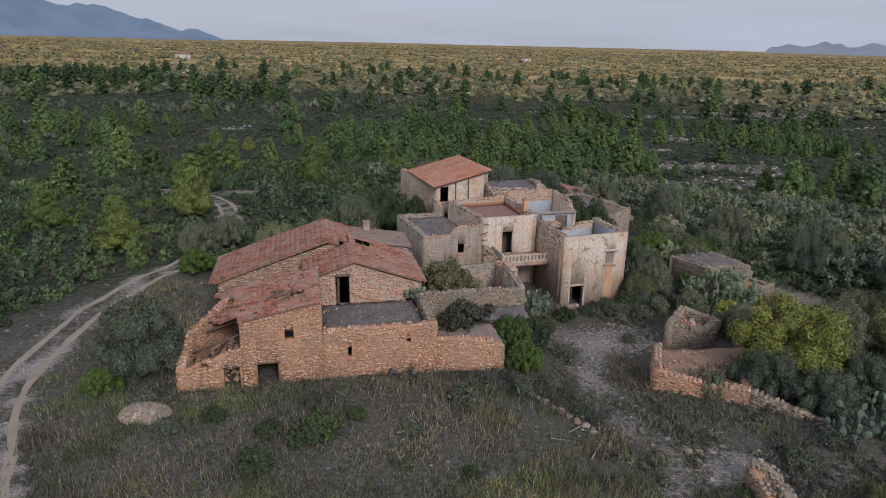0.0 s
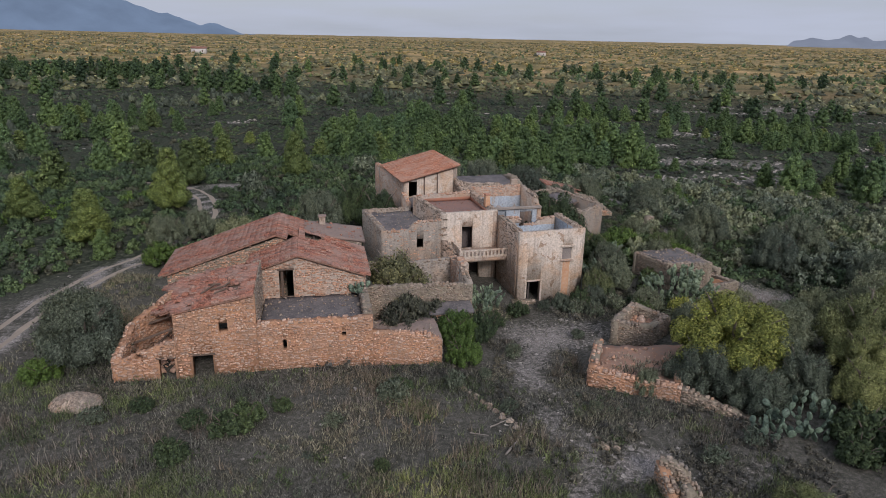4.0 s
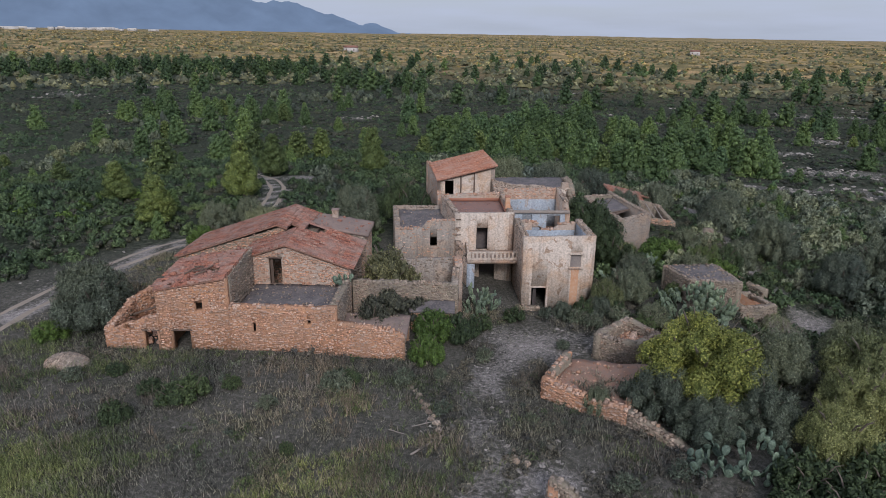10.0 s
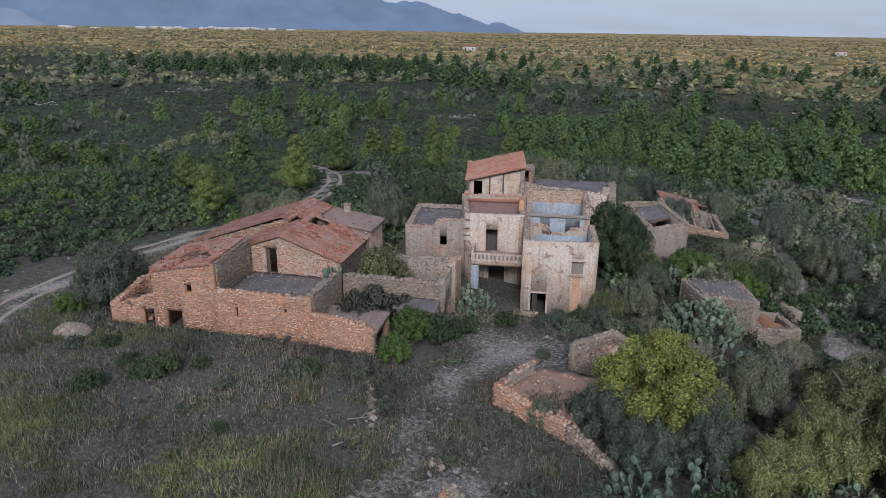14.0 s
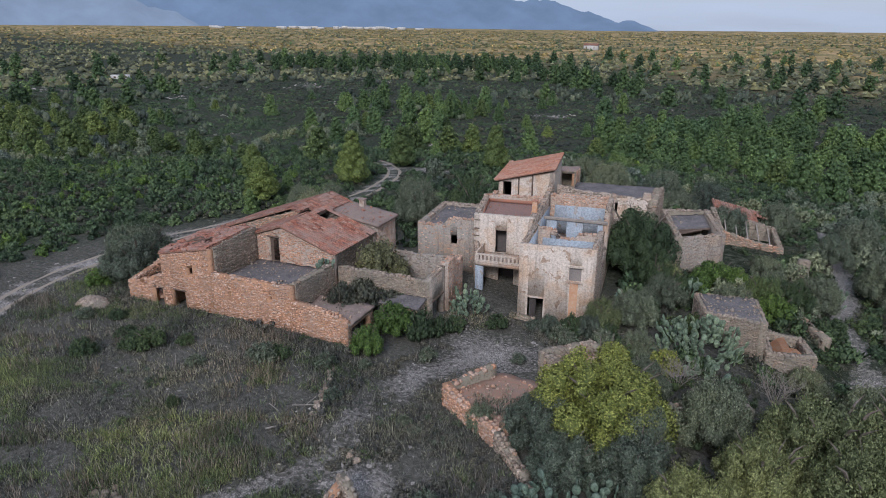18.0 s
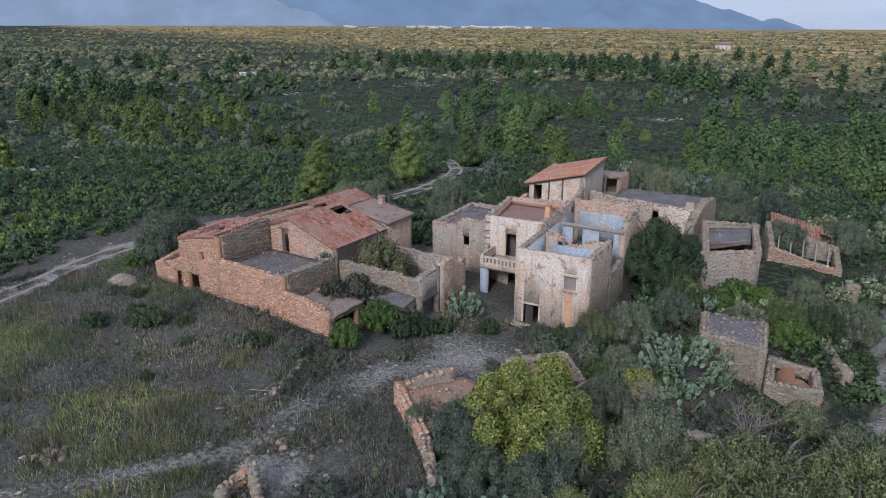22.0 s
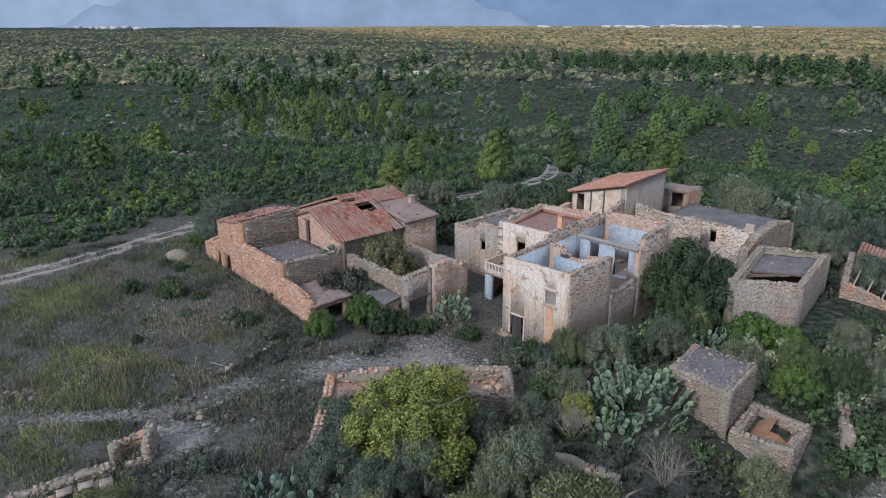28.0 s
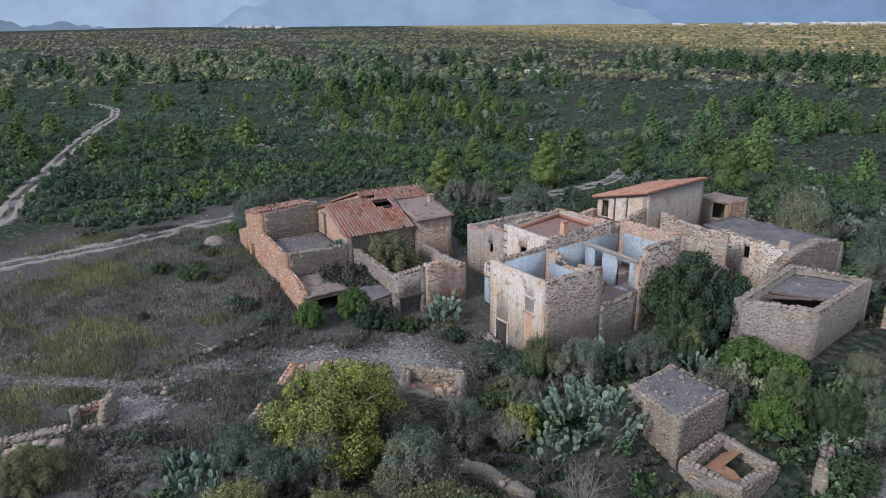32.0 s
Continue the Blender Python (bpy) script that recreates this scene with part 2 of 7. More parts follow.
M_TANROOF = blotch_material("tan_roof_screed", (0.309, 0.223, 0.18), (0.242, 0.184, 0.154), (0.175, 0.144, 0.128), 0.6, 6.0)
M_REDROOF = blotch_material("underside_clay", (0.30, 0.15, 0.10), (0.24, 0.15, 0.11), (0.18, 0.13, 0.10), 0.8, 7.0)
M_WOOD = blotch_material("weathered_wood", (0.13, 0.09, 0.065), (0.18, 0.13, 0.10), (0.09, 0.07, 0.055), 1.5, 12.0, 0.85)
M_CHAR = blotch_material("charred_wood", (0.025, 0.022, 0.02), (0.04, 0.035, 0.03), (0.06, 0.05, 0.045), 1.5, 12.0, 0.8)
M_DEADWOOD = blotch_material("bleached_wood", (0.36, 0.31, 0.27), (0.28, 0.24, 0.20), (0.20, 0.17, 0.14), 1.5, 12.0, 0.85)
M_BARK = blotch_material("bark", (0.14, 0.11, 0.085), (0.20, 0.17, 0.14), (0.09, 0.07, 0.06), 2.0, 12.0)
M_EARTH = blotch_material("red_earth_fill", (0.34, 0.189, 0.124), (0.288, 0.199, 0.154), (0.227, 0.189, 0.154), 0.8, 5.0)
# darkened to stand for the shade in rooms, doorways and hollows
M_DARKIN = blotch_material("recess_shade", (0.13, 0.11, 0.10), (0.10, 0.085, 0.08), (0.16, 0.13, 0.11), 0.8, 5.0)
M_SHUTTER = blotch_material("grey_boarding", (0.30, 0.26, 0.23), (0.24, 0.21, 0.19), (0.17, 0.15, 0.14), 1.5, 9.0)
L_OLIVE = leaf_material("olive_leaves", (0.0732, 0.0868, 0.0596), (0.148, 0.171, 0.119), (0.226, 0.255, 0.178))
L_PINE = leaf_material("pine_needles", (0.0539, 0.0852, 0.0348), (0.101, 0.155, 0.0604), (0.148, 0.22, 0.0815))
L_FRESH = leaf_material("fresh_pine_needles", (0.06, 0.084, 0.027), (0.128, 0.17, 0.056), (0.21, 0.26, 0.088))
L_SHRUB = leaf_material("shrub_leaves", (0.0415, 0.0634, 0.0332), (0.0778, 0.115, 0.0575), (0.114, 0.164, 0.0776))
L_BUSH = leaf_material("bright_bush_leaves", (0.0539, 0.0869, 0.0222), (0.101, 0.158, 0.0384), (0.148, 0.224, 0.0518))
L_GOLD = leaf_material("yellowing_leaves", (0.0978, 0.118, 0.0297), (0.207, 0.23, 0.0572), (0.345, 0.353, 0.0902))
L_WILD = leaf_material("wild_olive_shoots", (0.109, 0.122, 0.0495), (0.215, 0.237, 0.099), (0.339, 0.356, 0.16))
L_STRAW = leaf_material("bleached_straw", (0.0748, 0.0635, 0.0504), (0.145, 0.126, 0.104), (0.255, 0.226, 0.194), 0.8)
L_DARK = leaf_material("dark_carob_leaves", (0.0378, 0.0545, 0.026), (0.0709, 0.099, 0.0449), (0.104, 0.14, 0.0605))
L_HEATH = leaf_material("heath_scrub", (0.0431, 0.0462, 0.035), (0.081, 0.0839, 0.0605), (0.119, 0.12, 0.0816))
L_FIG = leaf_material("thin_fig_leaves", (0.0731, 0.0759, 0.0415), (0.137, 0.138, 0.0719), (0.2, 0.196, 0.097))
L_FAROLIVE = leaf_material("plain_olive_grove", (0.104, 0.108, 0.0637), (0.194, 0.196, 0.11), (0.284, 0.279, 0.149))
# far scrub with the evening sunlight put into its leaf colour
L_SUNLIT = leaf_material("sunlit_plain_scrub", (0.17, 0.14, 0.055), (0.34, 0.27, 0.115), (0.54, 0.41, 0.18))
L_PEAR = leaf_material("prickly_pear_pads", (0.111, 0.146, 0.103), (0.208, 0.265, 0.179), (0.304, 0.376, 0.241), 0.5)
L_GRASS = leaf_material("dry_grass", (0.0225, 0.022, 0.0208), (0.13, 0.13, 0.105), (0.326, 0.313, 0.249), 0.8)
L_GRASSG = leaf_material("green_grass", (0.05, 0.062, 0.028), (0.14, 0.172, 0.078), (0.27, 0.305, 0.15), 0.8)
L_TWIG = leaf_material("bare_twigs", (0.0768, 0.0743, 0.0635), (0.144, 0.135, 0.11), (0.211, 0.192, 0.148), 0.8)


# ---- mesh helpers ----
def mesh_np(name, v, f, mat, mat2=None, second=None, soft=None, core=None):
    """A mesh from vertex rows and equal-sided face rows; mat2 goes on the faces marked in second, soft holds rounded normals."""
    v, f = np.asarray(v, np.float32), np.asarray(f, np.int32)
    me = bpy.data.meshes.new(name)
    k = f.shape[1]
    me.vertices.add(len(v)), me.loops.add(f.size), me.polygons.add(len(f))
    me.vertices.foreach_set("co", v.ravel())
    me.loops.foreach_set("vertex_index", f.ravel())
    me.polygons.foreach_set("loop_start", np.arange(0, f.size, k, dtype=np.int32))
    me.update(calc_edges=True)
    me.materials.append(mat)
    if mat2:
        me.materials.append(mat2)
        me.polygons.foreach_set("material_index", np.asarray(second, np.int32))
    if soft is not None:
        me.attributes.new("custom_normal", "FLOAT_VECTOR", "POINT").data.foreach_set("vector", np.asarray(soft, np.float32).ravel())
    # marks the lobe bodies that are coloured dark for inner shade
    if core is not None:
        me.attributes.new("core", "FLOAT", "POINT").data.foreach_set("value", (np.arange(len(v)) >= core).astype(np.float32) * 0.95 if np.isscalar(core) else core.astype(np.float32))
    return me


def link(ob, parent):
    ob.parent = parent
    return ob


def thing(name, label, category, group="", at=(0, 0, 0)):
    e = new(name)
    e.empty_display_size = 0.5
    e.location = at
    return tagged(e, label, category, group)


def part(name, bm, mat, parent, label=""):
    me = bpy.data.meshes.new(name)
    bm.to_mesh(me), bm.free()
    me.materials.append(mat)
    ob = link(new(name, me), parent)
    return tagged(ob, label) if label else ob


def part_np(name, v, f, mat, parent, label="", kind=""):
    return tagged(link(new(name, mesh_np(name, v, f, mat)), parent), label, kind=kind)


BOXF = np.array([(0, 3, 2, 1), (4, 5, 6, 7), (0, 1, 5, 4), (1, 2, 6, 5), (2, 3, 7, 6), (3, 0, 4, 7)])


def hull8(bottom, top):
    """The eight corners and six faces of a block given by its two end quads."""
    return np.array([*bottom, *top], float), BOXF


class Soup:
    """Many small solids gathered into one mesh."""

    def __init__(self):
        self.v, self.f, self.n = [], [], 0

    def add(self, v, f):
        v, f = np.asarray(v, float), np.asarray(f)
        self.v.append(v), self.f.append(f + self.n)
        self.n += len(v)

    def arrays(self):
        return np.vstack(self.v), np.vstack(self.f)


def smooth01(t):
    t = np.clip(t, 0, 1)
    return t * t * (3 - 2 * t)


def wavy(x, y, s, seed=0.0):
    """Cheap smooth noise, about -1 to 1, with features s metres long."""
    a, b = x / s + seed, y / s - 1.7 * seed
    return (np.sin(a * 1.3 + 2.1 * np.sin(b * 0.7 + seed)) + np.sin(b * 1.7 + 1.6 * np.sin(a * 0.9 - seed))
            + np.sin((a + b) * 0.8 + 1.3 * np.sin((a - b) * 1.1)) + 0.6 * np.sin((a - 1.3 * b) * 2.3 + seed)) / 3.0


def ground_z(x, y):
    x, y = np.asarray(x, float), np.asarray(y, float)
    z = 0.75 - 0.006 * (np.clip(y, -50, 90) - 25)
    z = z - 1.3 * smooth01((y - 28) / 16) * np.exp(-((x - 12) / 8) ** 2)
    z = z - 0.9 * smooth01((x - 15) / 10) * smooth01((y - 38) / 10) - 1.5 * smooth01((x - 25) / 9) * smooth01((y - 46) / 12)
    z = z - 1.3 * np.exp(-(((x - 34) / 6) ** 2 + ((y - 55.5) / 6.5) ** 2) ** 2)
    dx, dy = x, y - 45
    d = np.hypot(dx, dy) + 1e-6
    ahead = smooth01((dy / d + 0.35) / 0.9)
    fall = 11 * smooth01((d - 22) / 165) + 2.5 * np.exp(-((d - 120) / 38) ** 2) - 3.0 * smooth01((d - 230) / 200)
    west = 5.5 * smooth01((d - 25) / 260)
    z = z - ahead * fall - (1 - ahead) * west
    near = smooth01((d - 35) / 60)
    z = z + 0.10 * wavy(x, y, 3.1, 1.0) * (1 - near) + near * (0.7 * wavy(x, y, 22, 2.0) + 1.6 * wavy(x, y, 75, 3.0) * smooth01((d - 80) / 120))
    # the plain falls away to the sea side and climbs towards the mountains
    lean = np.interp(np.degrees(np.arctan2(-x, y)), [-180, -60, 20, 60, 95, 130, 180], [0, -0.008, -0.008, 0, 0.004, 0.002, 0])
    return z + lean * np.maximum(d - 400, 0)


def dist_to(x, y, line):
    """Distance of points from a polyline."""
    best = np.full(np.shape(x), 1e9)
    for (ax, ay), (bx, by) in zip(line, line[1:]):
        ux, uy = bx - ax, by - ay
        t = np.clip(((x - ax) * ux + (y - ay) * uy) / (ux * ux + uy * uy), 0, 1)
        best = np.minimum(best, np.hypot(x - ax - t * ux, y - ay - t * uy))
    return best


TRACK = [(-8, -10), (-15.5, 12.4), (-18.8, 21.7), (-24.3, 31.5), (-25.8, 36), (-26.2, 40), (-26.4, 46), (-25.6, 52), (-23.6, 57), (-23.0, 66), (-24.2, 73), (-28, 82), (-32, 87.5), (-41, 95), (-56, 103), (-80, 112)]
FAR_TRACK = [(-10, 4), (-34, 8), (-47, 6), (-77, 5), (-148, 3), (-186, -2), (-206, -11), (-222, -30)]
YARD = [(13, 47), (11, 43.5), (9.6, 39), (10.4, 34.5), (11.2, 31)]
FOOTPATH = [(11.2, 31), (12.2, 28.6), (10.8, 24.8), (9, 21), (6, 13)]
EAST_PATH = [(60, 48), (44, 55), (34, 61), (31, 68), (30, 80), (27, 96)]


def track_mask(x, y):
    """Bare wheel ruts, yard gravel and footpaths: 0 to 1."""
    w = 0.35 * wavy(x, y, 1.9, 4.0)
    d1, d2 = dist_to(x, y, TRACK) + w, dist_to(x, y, FAR_TRACK) + w
    ruts = np.maximum(np.exp(-((d1 - 0.9) / 0.45) ** 2), 0.3 * np.exp(-((d1) / 1.7) ** 4))
    ruts2 = np.maximum(np.exp(-((d2 - 0.9) / 0.45) ** 2), 0.3 * np.exp(-(d2 / 1.6) ** 4))
    yard = (0.45 + 1.1 * w) * np.exp(-((dist_to(x, y, YARD) + 2.6 * w) / 1.7) ** 4)
    yard = np.maximum(yard, (0.4 + 1.0 * w) * np.exp(-((dist_to(x, y, FOOTPATH) + 1.6 * w) / 1.0) ** 4))
    yard = np.maximum(yard, (0.3 + 1.2 * w) * np.exp(-(((x - 16.2) / 5.0) ** 2 + ((y - 28.4) / 3.4) ** 2) ** 2))
    yard = np.maximum(yard, np.exp(-(((x - 12.2) / 5.2) ** 2 + ((y - 45.5) / 3.4) ** 2) ** 2) * (0.55 + 0.6 * w))
    east = 0.7 * np.exp(-((dist_to(x, y, EAST_PATH) + 2 * w) / 1.5) ** 4)
    end = 0.7 * np.exp(-(((x + 28) / 5) ** 2 + ((y - 91) / 2.4) ** 2) ** 2)
    return np.clip(np.maximum.reduce([ruts, ruts2, yard, east, end]), 0, 1)


STONY = [(90, 234, 22, 7), (68, 181, 20, 9), (75, 156, 16, 7), (84, 176, 10, 9), (-74, 229, 8, 6), (162, 315, 40, 12), (45, 150, 14, 5), (-216, 245, 14, 7), (-117, 73, 5, 3), (60, 205, 18, 5), (110, 300, 40, 5)]


def hill_bare(x, y):
    """Stony openings in the scrub of the slopes."""
    d = np.hypot(x, y - 45)
    a = smooth01((wavy(x, y, 15, 6.0) * 0.55 + wavy(x, y, 5.5, 7.5) * 0.55 - 0.42) / 0.3) * 0.7
    for cx, cy, rx, ry in STONY:
        b = np.exp(-((x - cx) / rx) ** 2 - ((y - cy) / ry) ** 2)
        a = np.maximum(a, smooth01((b * 1.5 + 0.45 * wavy(x, y, 4.5, 8.0) + 0.3 * wavy(x, y, 1.9, 9.0) - 0.55) / 0.35))
    return 0.5 * a * smooth01((d - 45) / 40)


def axis(lo, hi, n, fine, mid):
    k = np.linspace(-1, 1, n)
    s = np.sinh(k * 6.8) / np.sinh(6.8)
    return np.where(k < 0, mid + s * (mid - lo), mid + s * (hi - mid)) + fine * 0


gx, gy = axis(-4900, 4900, 340, 0.4, 4.0), axis(-1500, 4900, 340, 0.4, 40.0)
GX, GY = np.meshgrid(gx, gy, indexing="ij")
GZ = ground_z(GX, GY)
idx = np.arange(GX.size).reshape(GX.shape)
gf = np.stack([idx[:-1, :-1], idx[1:, :-1], idx[1:, 1:], idx[:-1, 1:]], -1).reshape(-1, 4)


def ground_material():
    m, n, l, p = nodes_of("scrub_soil", 0.97, 0.05)
    at = n.new("ShaderNodeAttribute")
    at.attribute_name = "cover"
    sep = n.new("ShaderNodeSeparateColor")
    l.new(at.outputs["Color"], sep.inputs[0])
    t1, t2, t3 = tex(n, l, 0.35, 6), tex(n, l, 4.0, 6), tex(n, l, 22.0, 4)
    soil = ramp(n, [(0.35, (0.04, 0.035, 0.033)), (0.5, (0.092, 0.08, 0.075)), (0.68, (0.19, 0.168, 0.157))])
    l.new(t2.outputs["Fac"], soil.inputs[0])
    litter = ramp(n, [(0.35, (0.06, 0.066, 0.045)), (0.6, (0.105, 0.105, 0.075)), (0.75, (0.165, 0.155, 0.12))])
    l.new(t1.outputs["Fac"], litter.inputs[0])
    grain = ramp(n, [(0.34, (0.45, 0.45, 0.45)), (0.5, (0.95, 0.95, 0.95)), (0.66, (1.65, 1.62, 1.58))])
    l.new(t3.outputs["Fac"], grain.inputs[0])
    base = mix(n, l, 0.45, soil.outputs[0], litter.outputs[0])
    gravel = ramp(n, [(0.34, (0.12, 0.107, 0.098)), (0.5, (0.26, 0.231, 0.212)), (0.66, (0.47, 0.425, 0.39))])
    l.new(t3.outputs["Fac"], gravel.inputs[0])
    t5 = tex(n, l, 1.6, 6)
    green = ramp(n, [(0.36, (0.02, 0.026, 0.016)), (0.52, (0.045, 0.052, 0.034)), (0.66, (0.10, 0.098, 0.074))])
    l.new(t5.outputs["Fac"], green.inputs[0])
    # ochre soil, brightened in colour for sunlight on the far plain
    plain = ramp(n, [(0.35, (0.12, 0.112, 0.05)), (0.5, (0.26, 0.205, 0.095)), (0.66, (0.50, 0.335, 0.165))])
    t4 = tex(n, l, 0.02, 6)
    l.new(t4.outputs["Fac"], plain.inputs[0])
    c = mix(n, l, sep.outputs[1], base, green.outputs[0])
    c = mix(n, l, sep.outputs[2], c, plain.outputs[0])
    # ragged edge of the bare ground
    add = n.new("ShaderNodeMath")
    add.operation = "MULTIPLY_ADD"
    l.new(t2.outputs["Fac"], add.inputs[0])
    add.inputs[1].default_value, add.inputs[2].default_value = 1.5, -0.75
    tot = n.new("ShaderNodeMath")
    l.new(add.outputs[0], tot.inputs[0]), l.new(sep.outputs[0], tot.inputs[1])
    edge = ramp(n, [(0.28, (0, 0, 0)), (0.85, (0.92, 0.92, 0.92))])
    l.new(tot.outputs[0], edge.inputs[0])
    c = mix(n, l, edge.outputs[0], c, gravel.outputs[0])
    l.new(mix(n, l, 1.0, c, grain.outputs[0], "MULTIPLY"), p.inputs["Base Color"])
    bump(n, l, p, t3.outputs["Fac"], 0.5, 0.03)
    return m


ground_me = mesh_np("ground", np.stack([GX, GY, GZ], -1).reshape(-1, 3), gf, ground_material())
D0 = np.hypot(GX, GY - 45)
field = smooth01((34 - np.hypot((GX - 2) * 0.8, GY - 34)) / 10)
cover = np.stack([np.maximum(track_mask(GX, GY), hill_bare(GX, GY)), (1 - field) * np.ones_like(GX),
                  smooth01((GY + 0.15 * GX - 300) / 250), np.ones_like(GX)], -1).reshape(-1, 4)
ca = ground_me.color_attributes.new("cover", "FLOAT_COLOR", "POINT")
ca.data.foreach_set("color", cover.astype(np.float32).ravel())
ground_me.polygons.foreach_set("use_smooth", np.ones(len(gf), bool))
ground = tagged(new("ground", ground_me), "stony scrub ground with bare gravel tracks", "ground", kind="structure")


def mountains(name, label, dist, az0, az1, heights, col, seed):
    """A far range as a relief with real depth, from one compass bearing to another (0 = +y, positive towards -x)."""
    n, k = 160, 10
    az = np.radians(np.linspace(az0, az1, n))
    h = np.interp(np.linspace(0, 1, n), np.linspace(0, 1, len(heights)), heights)
    h = h + 22 * wavy(az * 400, az * 0, 7, seed) + 10 * wavy(az * 400, az * 0, 2.3, seed + 1)
    rows = []
    for j in range(k):
        t = j / (k - 1)
        r = dist - 500 * (1 - t) + 70 * wavy(az * 300, az * 0 + t * 30, 8, seed + t)
        rows.append(np.stack([-np.sin(az) * r, np.cos(az) * r, -95 + (h + 83) * t ** 1.3], -1))
    v = np.stack(rows).reshape(-1, 3)
    q = np.arange(n * k).reshape(k, n)
    f = np.stack([q[:-1, :-1], q[:-1, 1:], q[1:, 1:], q[1:, :-1]], -1).reshape(-1, 4)
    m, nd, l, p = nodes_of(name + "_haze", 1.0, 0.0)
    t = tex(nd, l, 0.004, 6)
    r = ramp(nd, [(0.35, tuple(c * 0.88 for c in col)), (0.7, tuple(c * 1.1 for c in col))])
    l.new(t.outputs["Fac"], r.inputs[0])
    # the air's haze is put into this colour, which glows without any lamp
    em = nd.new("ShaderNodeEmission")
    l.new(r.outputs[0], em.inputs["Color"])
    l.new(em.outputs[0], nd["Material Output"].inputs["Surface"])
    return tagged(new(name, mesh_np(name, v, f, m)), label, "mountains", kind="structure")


# heights over the eye's level divided by the distance, from the first bearing to the last
skyline = lambda dist, elev: [33 + dist * e for e in elev]
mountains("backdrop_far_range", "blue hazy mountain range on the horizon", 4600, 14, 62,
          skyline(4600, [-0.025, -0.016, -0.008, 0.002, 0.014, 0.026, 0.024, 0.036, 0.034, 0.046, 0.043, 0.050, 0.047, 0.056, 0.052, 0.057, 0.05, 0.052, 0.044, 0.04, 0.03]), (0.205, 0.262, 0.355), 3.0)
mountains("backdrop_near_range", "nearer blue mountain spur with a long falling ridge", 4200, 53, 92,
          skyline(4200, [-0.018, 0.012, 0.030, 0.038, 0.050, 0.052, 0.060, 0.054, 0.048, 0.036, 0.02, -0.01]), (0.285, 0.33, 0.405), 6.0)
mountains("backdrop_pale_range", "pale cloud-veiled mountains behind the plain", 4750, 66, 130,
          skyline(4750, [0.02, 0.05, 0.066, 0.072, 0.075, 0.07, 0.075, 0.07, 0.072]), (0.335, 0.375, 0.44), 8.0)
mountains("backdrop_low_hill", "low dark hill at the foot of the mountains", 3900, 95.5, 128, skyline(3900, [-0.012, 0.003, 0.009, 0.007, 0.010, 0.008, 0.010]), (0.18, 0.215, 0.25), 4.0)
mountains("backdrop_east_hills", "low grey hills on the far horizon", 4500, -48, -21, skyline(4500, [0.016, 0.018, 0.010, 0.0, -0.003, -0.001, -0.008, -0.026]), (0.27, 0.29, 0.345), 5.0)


# ---- masonry ----
rng = np.random.default_rng(7)


def framed(ox, oy, deg):
    c, s = math.cos(radians(deg)), math.sin(radians(deg))
    return lambda u, v: (ox + u * c - v * s, oy + u * s + v * c)


FA = framed(-11.8, 35.1, 12.5)  # the barn
FB = framed(10.0, 51.75, 17.0)  # the farmhouse


def link(ob, parent):
    ob.parent = parent
    ob.matrix_parent_inverse = Matrix.Translation(parent.location).inverted()
    return ob


def stone_verts(r, j=0.10):
    """Unit field stone: back on y = 0, face on y = -1, rounded off towards the face."""
    v = np.array([(-.5, 0, -.5), (.5, 0, -.5), (.5, 0, .5), (-.5, 0, .5), (-.36, -1, -.33), (.36, -1, -.33), (.36, -1, .33), (-.36, -1, .33)], float)
    v[4:] += r.uniform(-j, j, (4, 3)) * (1.3, 3.5, 1.5)
    v[:4, ::2] += r.uniform(-j, j * 0.3, (4, 2)) * np.sign(v[:4, ::2])
    return v


STONEF = np.array([(0, 1, 5, 4), (1, 2, 6, 5), (2, 3, 7, 6), (3, 0, 4, 7), (4, 5, 6, 7)])
STONE_MESHES = {}


def stone_mesh(mat, k):
    if (mat.name, k) not in STONE_MESHES:
        STONE_MESHES[(mat.name, k)] = mesh_np("stone", stone_verts(np.random.default_rng(k)), STONEF, mat)
    return STONE_MESHES[(mat.name, k)]


def welded(v, f):
    """Shared corners joined, and faces that lie inside the masonry dropped."""
    key, inv = np.unique(np.round(v, 4), axis=0, return_inverse=True)
    g = inv.reshape(-1)[f]
    tag = [tuple(sorted(q)) for q in g]
    count = {}
    for q in tag:
        count[q] = count.get(q, 0) + 1
    return key, np.array([q for q, t in zip(g, tag) if count[t] == 1])


LATE = []  # single stones and tiles, linked at the end of the file


